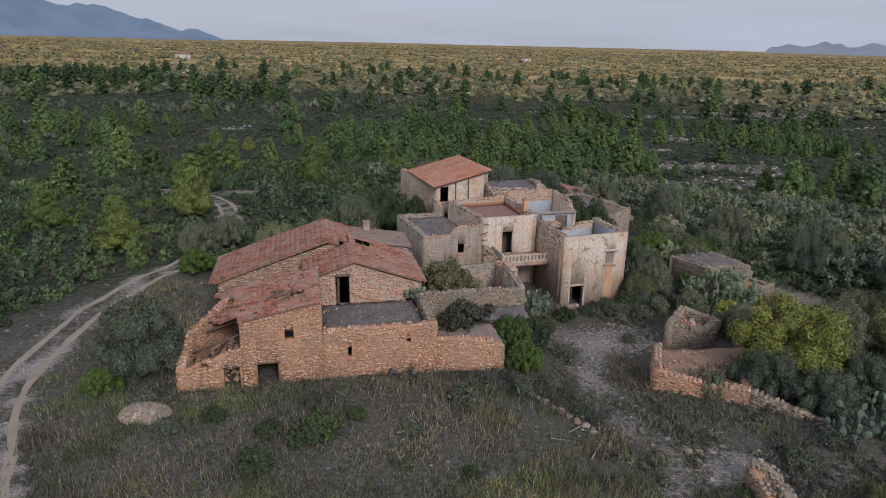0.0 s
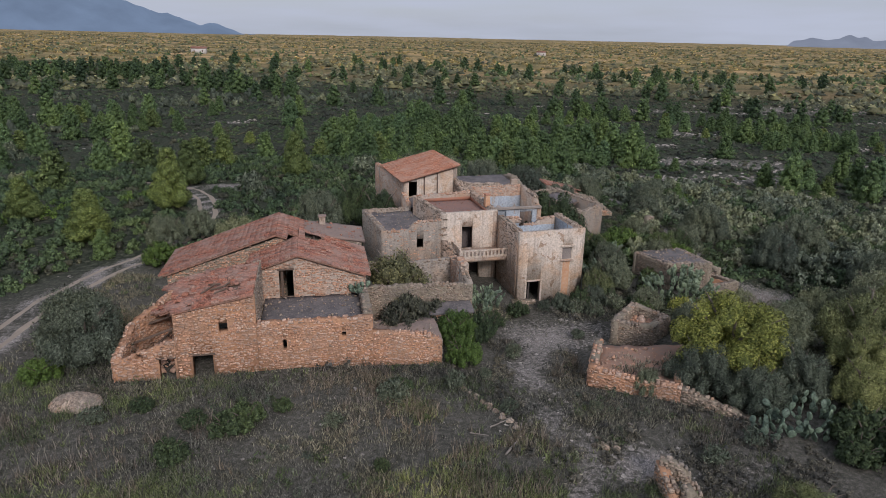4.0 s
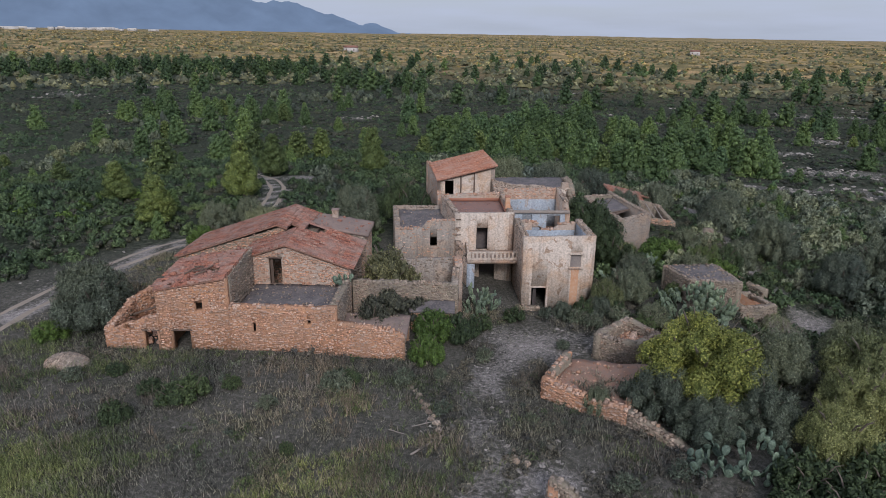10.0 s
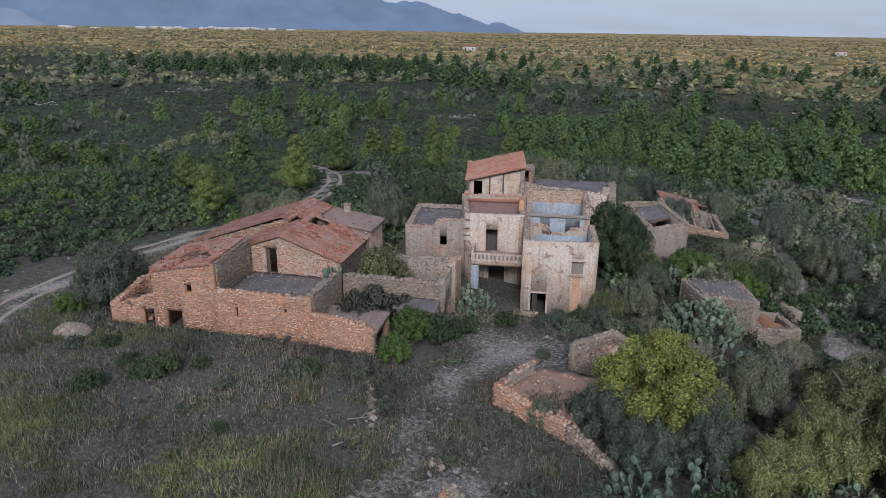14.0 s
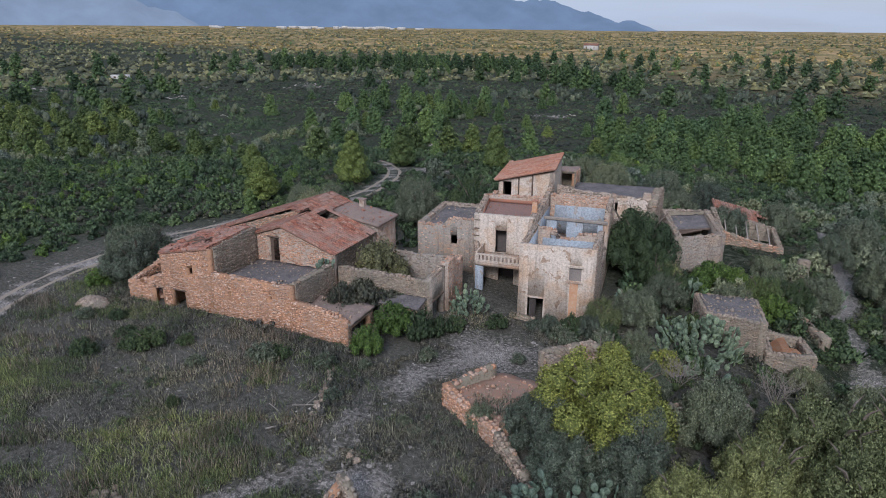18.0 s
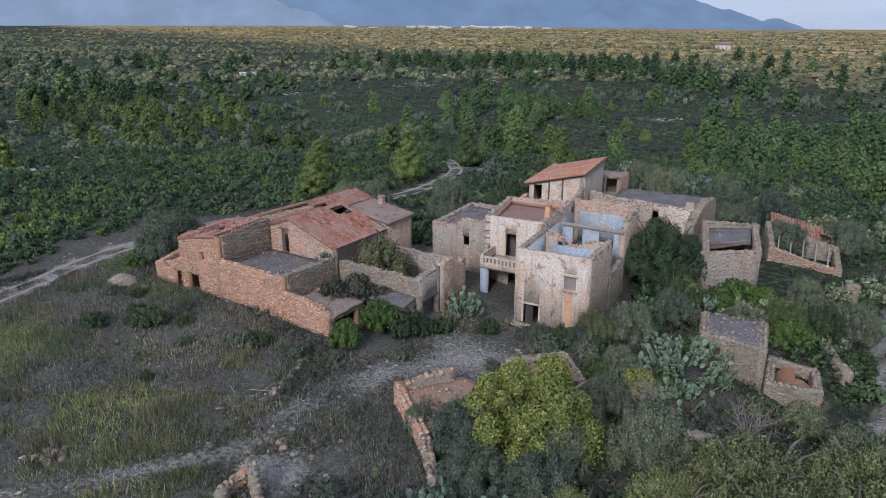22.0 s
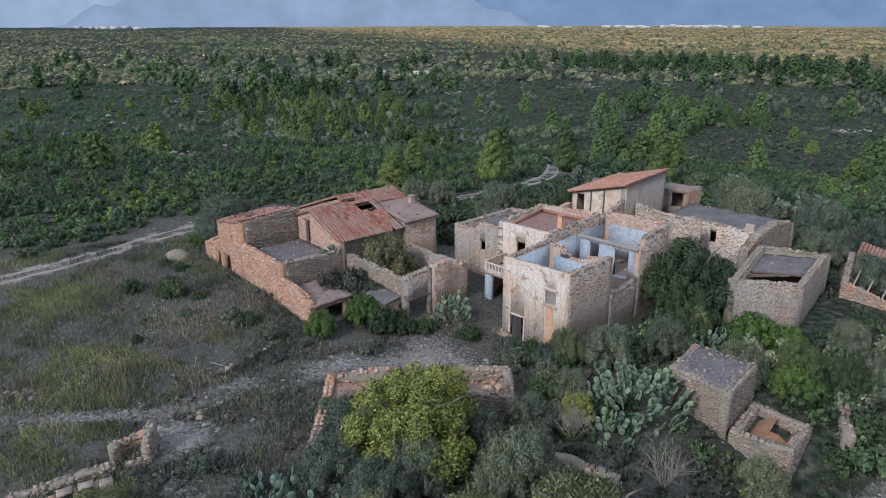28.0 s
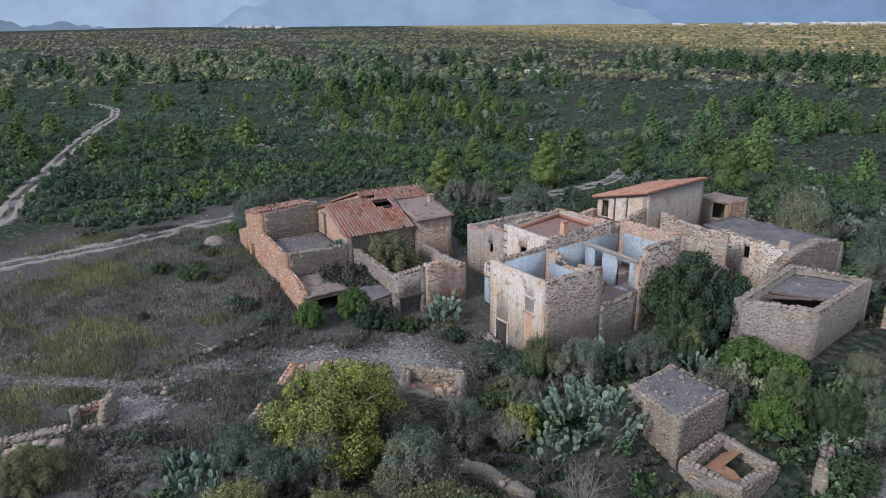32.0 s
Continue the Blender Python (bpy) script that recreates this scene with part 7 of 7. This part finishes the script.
# ---- grass, stones and litter of the yard ----
def blades(x, y, hgt, per, lean, seed, width=0.03):
    r = np.random.default_rng(seed)
    n = len(x) * per
    X, Y, H = np.repeat(x, per), np.repeat(y, per), np.repeat(hgt, per) * r.uniform(0.5, 1.15, n)
    X, Y = X + r.normal(0, 0.11, n), Y + r.normal(0, 0.11, n)
    a, b = r.uniform(0, 6.28, n), r.uniform(0, 6.28, n)
    Z = ground_z(X, Y) - 0.03
    l = H * r.uniform(0.15, lean, n)
    w = width * r.uniform(0.7, 1.4, n)
    p0 = np.stack([X - np.cos(a) * w, Y - np.sin(a) * w, Z], -1)
    p1 = np.stack([X + np.cos(a) * w, Y + np.sin(a) * w, Z], -1)
    p2 = np.stack([X + np.cos(b) * l, Y + np.sin(b) * l, Z + H], -1)
    return np.stack([p0, p1, p2], 1).reshape(-1, 3)


def meadow(x, y):
    inside = ~is_clear(x, y, 0) & ~rect_mask(x, y, FA, -3.9, 20.2, -0.05, 15.9) & ~rect_mask(x, y, FB, -11, 6.1, -0.1, 30) & ~rect_mask(x, y, FB, 13.5, 18, -1.6, 4.2)
    inside &= ~((x > 13.4) & (x < 21) & (y > 34.5) & (y < 47) & (y > 37 - (x - 13.3) * 0.48))
    return inside * (1 - 0.97 * smooth01(track_mask(x, y) / 0.45)) * np.clip(0.45 + 0.65 * wavy(x, y, 3.2, 17.0) + 0.5 * wavy(x, y, 1.0, 23.0), 0.05, 1) * smooth01((y - 13 + 4 * wavy(x, y, 5, 45.0)) / 8) * smooth01((33 - x + 4 * wavy(x, y, 5, 46.0)) / 7)


def grass(name, label, mat, x, y, hgt, per, lean, seed, width):
    v = blades(x, y, hgt, per, lean, seed, width)
    me = mesh_np(name, v, np.arange(len(v)).reshape(-1, 3), mat)
    t = np.clip(0.42 + 0.3 * wavy(x, y, 2.3, 27.0) + 0.15 * wavy(x, y, 0.9, 29.0), 0.02, 0.95)
    me.attributes.new("tint", "FLOAT", "POINT").data.foreach_set("value", (np.repeat(t, per * 3) * 0.85).astype(np.float32))
    return tagged(new(name, me), label, "grass", kind="stuff")


x, y, r = scatter(92000, -24, 34, 11, 52, 221, lambda x, y: meadow(x, y))
grass("dry_grass", "dry grey-brown grass of the yard", L_GRASS, x, y, r.uniform(0.12, 0.42, len(x)) * (1 + 0.5 * wavy(x, y, 2.7, 33.0)), 8, 0.9, 31, 0.02)
x, y, r = scatter(50000, -24, 24, 11, 40, 222, lambda x, y: meadow(x, y) * smooth01(0.3 + 0.7 * wavy(x - 3, y, 5, 19.0) + 0.35 * wavy(x, y, 1.6, 20.0) + (31 - y) * 0.03) * (y < 36))
grass("green_grass", "tufts of greener grass on the meadow", L_GRASSG, x, y, r.uniform(0.2, 0.62, len(x)), 10, 0.75, 32, 0.019)
x, y, r = scatter(24000, -24, 27, 11, 44, 232, lambda x, y: meadow(x, y) * smooth01(1.5 * wavy(x + 9, y, 3.5, 37.0) + 0.5 * wavy(x, y, 1.2, 38.0) - 0.05))
grass("straw_tuft", "taller bleached straw tufts", L_STRAW, x, y, r.uniform(0.5, 1.0, len(x)), 8, 0.5, 33, 0.022)
x, y, r = scatter(1500, -24, 30, 14, 52, 223, lambda x, y: meadow(x, y) * 0.8)
tw = templates(4, 60, 230, "bush", 0.10, 0.25, False)
spread("twiggy_weed", "low bare twiggy weeds in the grass", "weeds", L_TWIG, tw, x, y, r.uniform(0.25, 0.6, len(x)), r.uniform(0.25, 0.65, len(x)), 14, 0.0)
x, y, r = scatter(1500, -24, 30, 14, 52, 224, lambda x, y: meadow(x, y) * 0.8)
spread("low_weed", "low dark weeds in the grass", "weeds", L_DARK, T_WEED, x, y, r.uniform(0.25, 0.7, len(x)), r.uniform(0.2, 0.55, len(x)), 15, 0.05)


# dry brown brush along the walls and the paths
edge = lambda x, y: ((rect_mask(x, y, FA, -5, 22.5, -2.2, 0.0) | rect_mask(x, y, FA, 16.6, 23, 2.5, 14.5) | rect_mask(x, y, FB, -6, 9, -3.2, -0.3) | ((dist_to(x, y, YARD) > 1.6) & (dist_to(x, y, YARD) < 3.6)) | ((np.hypot(x - 17, y - 28) < 7)))
                     & ~rect_mask(x, y, FA, -3.9, 20.2, -0.05, 15.9) & ~rect_mask(x, y, FB, -11, 6.1, -0.1, 30) & (track_mask(x, y) < 0.35) & ~((x > 13) & (x < 21.5) & (y > 34) & (y < 47)))
x, y, r = scatter(4200, -18, 24, 20, 56, 235, lambda x, y: edge(x, y) * np.clip(0.5 + 0.6 * wavy(x, y, 2.1, 53.0), 0, 1) * 0.75)
spread("dry_brush", "dry brown brushwood along walls and paths", "brush", L_TWIG, T_BRUSH, x, y, r.uniform(0.3, 0.75, len(x)), r.uniform(0.25, 0.8, len(x)), 21, 0.02)
x, y, r = scatter(1500, -22, 24, 13, 52, 236, lambda x, y: meadow(x, y) * np.clip(0.2 + 0.8 * wavy(x, y, 4.0, 54.0), 0, 1))
spread("low_green_bush", "low grey-green bushes in the grass", "bushes", L_OLIVE, T_BRUSH, x, y, r.uniform(0.2, 0.5, len(x)), r.uniform(0.25, 0.6, len(x)), 22, 0.02)


# weeds and grass on the earth fill of the terrace
on_fill = lambda x, y: (((x - 17.3) / 2.6) ** 2 + ((y - 38.6) / 2.2) ** 2 < 1) * np.clip(0.5 + 0.8 * wavy(x, y, 1.7, 51.0), 0, 1)
x, y, r = scatter(1500, 14, 20.5, 35.8, 41.2, 234, on_fill)
g = grass("fill_grass", "dry grass on the earth fill of the terrace", L_GRASS, x, y, r.uniform(0.15, 0.4, len(x)), 6, 0.8, 35, 0.028)
g.location.z = 0.88 - float(ground_z(17.3, 38.6))


def pebbles(x, y, size, seed):
    r = np.random.default_rng(seed)
    s = Soup()
    oct_v = np.array([(1, 0, 0), (0, 1, 0), (-1, 0, 0), (0, -1, 0), (0, 0, 0.7), (0.75, 0.7, 0.35), (-0.7, 0.75, 0.3), (-0.7, -0.7, 0.35), (0.7, -0.75, 0.3)])
    oct_f = np.array([(0, 5, 4), (5, 1, 4), (1, 6, 4), (6, 2, 4), (2, 7, 4), (7, 3, 4), (3, 8, 4), (8, 0, 4)])
    z = ground_z(x, y)
    for i in range(len(x)):
        v = oct_v * size[i] * r.uniform(0.7, 1.25, (9, 3))
        a = r.uniform(0, 6.28)
        c, sn = math.cos(a), math.sin(a)
        s.add(np.stack([x[i] + v[:, 0] * c - v[:, 1] * sn, y[i] + v[:, 0] * sn + v[:, 1] * c, z[i] - 0.02 + v[:, 2]], -1), oct_f)
    return s.arrays()


x, y, r = scatter(7500, 4, 34, 14, 70, 225, lambda x, y: smooth01(track_mask(x, y) / 0.6) * ((x > 4) & (y > 18)))
M_PEBBLE = stone_material("path_stone", [(0.20, 0.175, 0.155), (0.30, 0.27, 0.24), (0.38, 0.35, 0.32), (0.52, 0.48, 0.43)])
tagged(new("path_gravel", mesh_np("path_gravel", *pebbles(x, y, r.gamma(1.6, 0.028, len(x)) + 0.025, 41), M_PEBBLE)), "loose pale stones on the path", "gravel", kind="stuff")
x, y, r = scatter(2600, -32, 30, 14, 56, 226, lambda x, y: ~is_clear(x, y, 0) * 0.5 * ~rect_mask(x, y, FA, -3.9, 20.2, -0.05, 15.9) * ~rect_mask(x, y, FB, -11, 6.1, -0.1, 30))
tagged(new("scattered_stone", mesh_np("scattered_stone", *pebbles(x, y, r.gamma(1.3, 0.03, len(x)) + 0.02, 42), M_PEBBLE)), "small stones scattered in the yard", "gravel", kind="stuff")


M_ROCK = stone_material("limestone_rubble", [(0.26, 0.235, 0.21), (0.42, 0.385, 0.345), (0.54, 0.49, 0.44), (0.36, 0.31, 0.26)])
x, y, r = fanned(40000, 228, 60, 330, -50, 100, lambda x, y: smooth01((hill_bare(x, y) - 0.1) / 0.3), 1.5)
tagged(new("hillside_rock", mesh_np("hillside_rock", *pebbles(x, y, r.gamma(1.6, 0.13, len(x)) + 0.12, 44), M_ROCK)), "pale limestone rubble on the open slopes", "rocks", kind="stuff")


def boulder(name, x, y, size, seed, label, mat=M_STONE_GO, group=""):
    r = np.random.default_rng(seed)
    bm = bmesh.new()
    bmesh.ops.create_icosphere(bm, subdivisions=2, radius=1)
    for v in bm.verts:
        k = 1 + 0.22 * noise.noise(v.co * 1.7 + Vector((seed, 0, 0))) + 0.1 * noise.noise(v.co * 4)
        v.co = Vector((v.co.x * size * k * r.uniform(0.97, 1.03), v.co.y * size * 0.8 * k, v.co.z * size * 0.6 * k))
    me = bpy.data.meshes.new(name)
    bm.to_mesh(me), bm.free()
    me.materials.append(mat)
    o = new(name, me)
    o.matrix_basis = pose(x, y, float(ground_z(x, y)) + size * 0.12, 0, 0, r.uniform(0, 360))
    return tagged(o, label, "stone", group)


for i in range(15):  # the row of stones along the path
    t = i / 14
    boulder("field_stone", 5.2 + 3.4 * t + 0.15 * math.sin(i * 2.1), 36.0 - 4.9 * t, 0.17 + 0.12 * ((i * 7) % 5) / 5, 300 + i, "pale field stone in a row along the path", group="row of stones")
for i in range(10):
    boulder("field_stone", 5.8 + 0.55 * math.cos(i * 2.4) * (i / 9) ** .5 * 1.6, 20.5 + 0.55 * math.sin(i * 2.4) * (i / 9) ** .5 * 1.6, 0.2 + 0.1 * (i % 3) / 3, 330 + i, "pale stone in a heap in the grass", group="heap of stones")
for i in range(7):
    boulder("path_boulder", 12.9 + 0.8 * math.cos(i * 2.4) * (i / 6), 29.6 + 0.7 * math.sin(i * 2.4) * (i / 6), 0.16 + 0.05 * (i % 3), 350 + i, "stone lying on the path", M_STONE_OO if i == 0 else M_STONE_GO, "stones on the path")
# heap of rubble by the barn
x, y, r = scatter(520, -17.6, -14.8, 30.6, 32.8, 227, lambda x, y: (((x + 16.2) / 1.4) ** 2 + ((y - 31.7) / 1.0) ** 2 < 1) * 1.0)
v, f = pebbles(x, y, r.uniform(0.07, 0.22, len(x)), 43)
v[:, 2] += 0.52 * np.clip(1 - ((v[:, 0] + 16.2) / 1.5) ** 2 - ((v[:, 1] - 31.7) / 1.1) ** 2, 0, 1)
heap = thing("rubble_heap", "heap of pale rubble in front of the barn", "rubble", at=(-16.2, 31.7, 0.5))
part_np("rubble", v, f, M_STONE_G, heap, kind="stuff")
hm = np.array([(math.cos(a) * k * 1.45, math.sin(a) * k * 1.05, 0.5 * (1 - k * k) - 0.05) for k in (1, .75, .5, .25) for a in np.linspace(0, 6.28, 14, endpoint=False)] + [(0, 0, 0.5)])
hm += (-16.2, 31.7, float(ground_z(-16.2, 31.7)))
hf = [(i * 14 + j, i * 14 + (j + 1) % 14, (i + 1) * 14 + (j + 1) % 14, (i + 1) * 14 + j) for i in range(3) for j in range(14)]
part_np("mound", hm, hf, M_EARTH, heap)
for a, b, w in (((7.7, 28.4), (9.3, 31.4), 0.06), ((7.0, 30.9), (8.2, 31.9), 0.035), ((5.9, 30.2), (6.9, 30.0), 0.03)):
    bp = thing("fallen_branch", "bleached dead branch lying in the grass", "branch", "fallen branches", (a[0], a[1], float(ground_z(*a))))
    s = Soup()
    za, zb = float(ground_z(*a)) + 0.12, float(ground_z(*b)) + 0.16
    limb(s, (*a, za), (*b, zb), w, w * 0.5)
    part_np("stem", *s.arrays(), M_DEADWOOD, bp)
    s = Soup()
    limb(s, ((a[0] + b[0]) / 2, (a[1] + b[1]) / 2, (za + zb) / 2), (b[0] - 0.5, b[1] + 0.25, zb + 0.25), w * 0.5, 0.01, 5)
    part_np("twig", *s.arrays(), M_DEADWOOD, bp)


def rut_strip(line, off, width, seed, lift):
    """One wheel rut along a polyline, with frayed edges."""
    q = []
    for (ax, ay), (bx, by) in zip(line, line[1:]):
        k = max(2, int(math.dist((ax, ay), (bx, by)) / 0.5))
        q += [(ax + (bx - ax) * t / k, ay + (by - ay) * t / k) for t in range(k)]
    q = np.array(q)
    for _ in range(14):
        q[1:-1] = (q[:-2] + 2 * q[1:-1] + q[2:]) / 4
    d = np.gradient(q, axis=0)
    d /= np.linalg.norm(d, axis=1, keepdims=True)
    nrm = np.stack([-d[:, 1], d[:, 0]], -1)
    j = np.arange(len(q))
    a = off - width * (0.5 + 0.22 * wavy(j * 1.0, j * 0.0, 3.1, seed))
    b = off + width * (0.5 + 0.22 * wavy(j * 1.0, j * 0.0, 2.3, seed + 4))
    m = np.stack([q + nrm * a[:, None], q + nrm * ((a + b) / 2)[:, None], q + nrm * b[:, None]], 1)
    z = ground_z(m[..., 0], m[..., 1]) + np.array([-0.03, lift, -0.03])
    i = np.arange(len(q) - 1)[:, None] * 3
    f = np.vstack([i + (0, 3, 4, 1), i + (1, 4, 5, 2)])
    return np.concatenate([m, z[..., None]], -1).reshape(-1, 3), f


M_RUT = blotch_material("pale_rut_dust", (0.32, 0.26, 0.20), (0.26, 0.215, 0.17), (0.38, 0.315, 0.25), 0.5, 9.0)
for nm, line, lift in (("dirt_track", TRACK, 0.05), ("far_dirt_track", FAR_TRACK, 0.09)):
    s = Soup()
    for off in (-0.85, 0.85):
        s.add(*rut_strip(line, off, 0.75 if lift < 0.06 else 1.0, off, lift))
    tagged(new(nm, mesh_np(nm, *s.arrays(), M_RUT)), "pale wheel ruts of a dirt track", "track", kind="structure")


# ---- far houses ----
def far_house(x, y, w, d, h, turn, label, roof=True, zz=None):
    z = float(ground_z(x, y)) if zz is None else zz
    e = thing("far_house", label, "house", "far houses", (x, y, z))
    p = pose(x, y, z, 0, 0, turn)
    c = lambda a, b, k: tuple(p @ Vector((a, b, k)))
    part_np("wall", *hull8([c(-w / 2, -d / 2, -1), c(w / 2, -d / 2, -1), c(w / 2, d / 2, -1), c(-w / 2, d / 2, -1)], [c(-w / 2, -d / 2, h), c(w / 2, -d / 2, h), c(w / 2, d / 2, h), c(-w / 2, d / 2, h)]), M_FARWALL, e)
    if roof:
        part_np("roof", *hull8([c(-w * .53, -d * .55, h), c(w * .53, -d * .55, h), c(w * .53, d * .55, h), c(-w * .53, d * .55, h)], [c(-w * .53, -0.05, h + d * .22), c(w * .53, -0.05, h + d * .22), c(w * .53, .05, h + d * .22), c(-w * .53, .05, h + d * .22)]), M_TILE, e)
    for k in (-0.28, 0.28):
        part_np("window", *hull8([c(w * k - .5, -d / 2 - .05, h * .35), c(w * k + .5, -d / 2 - .05, h * .35), c(w * k + .5, -d / 2 + .1, h * .35), c(w * k - .5, -d / 2 + .1, h * .35)],
                                 [c(w * k - .5, -d / 2 - .05, h * .75), c(w * k + .5, -d / 2 - .05, h * .75), c(w * k + .5, -d / 2 + .1, h * .75), c(w * k - .5, -d / 2 + .1, h * .75)]), M_WOOD, e)
    return e


M_FARWALL = blotch_material("whitewash", (0.60, 0.56, 0.51), (0.54, 0.50, 0.45), (0.5, 0.47, 0.43), 0.2, 2.0)
far_house(-318, 205, 9, 4, 2.3, 50, "low white house far out in the scrub", False)
far_house(-326, 184, 2.4, 3, 2.6, 50, "small white hut far out in the scrub", False)
far_house(-300, 780, 16, 10, 5.5, 10, "lone pale farmhouse on the sunlit plain")
far_house(110, 960, 12, 8, 5, 0, "lone pale farmhouse on the plain")
vr = np.random.default_rng(5)
for i in range(46):  # white villages under the mountains
    az = radians(vr.choice([38.5, 40.5, 43, 47, 86, 88.5, 52]) + vr.normal(0, 0.9))
    d = vr.uniform(3000, 3500)
    far_house(-math.sin(az) * d, math.cos(az) * d, vr.uniform(16, 45), 14, vr.uniform(6, 12), math.degrees(az) + vr.uniform(-20, 20), "white house of a far village", False, float(ground_z(-math.sin(az) * d, math.cos(az) * d)))

# ---- single stones and roof tiles ----
for nm, me, ob, m in LATE:
    o = new(nm, me)
    o.parent = ob
    o.matrix_basis = m
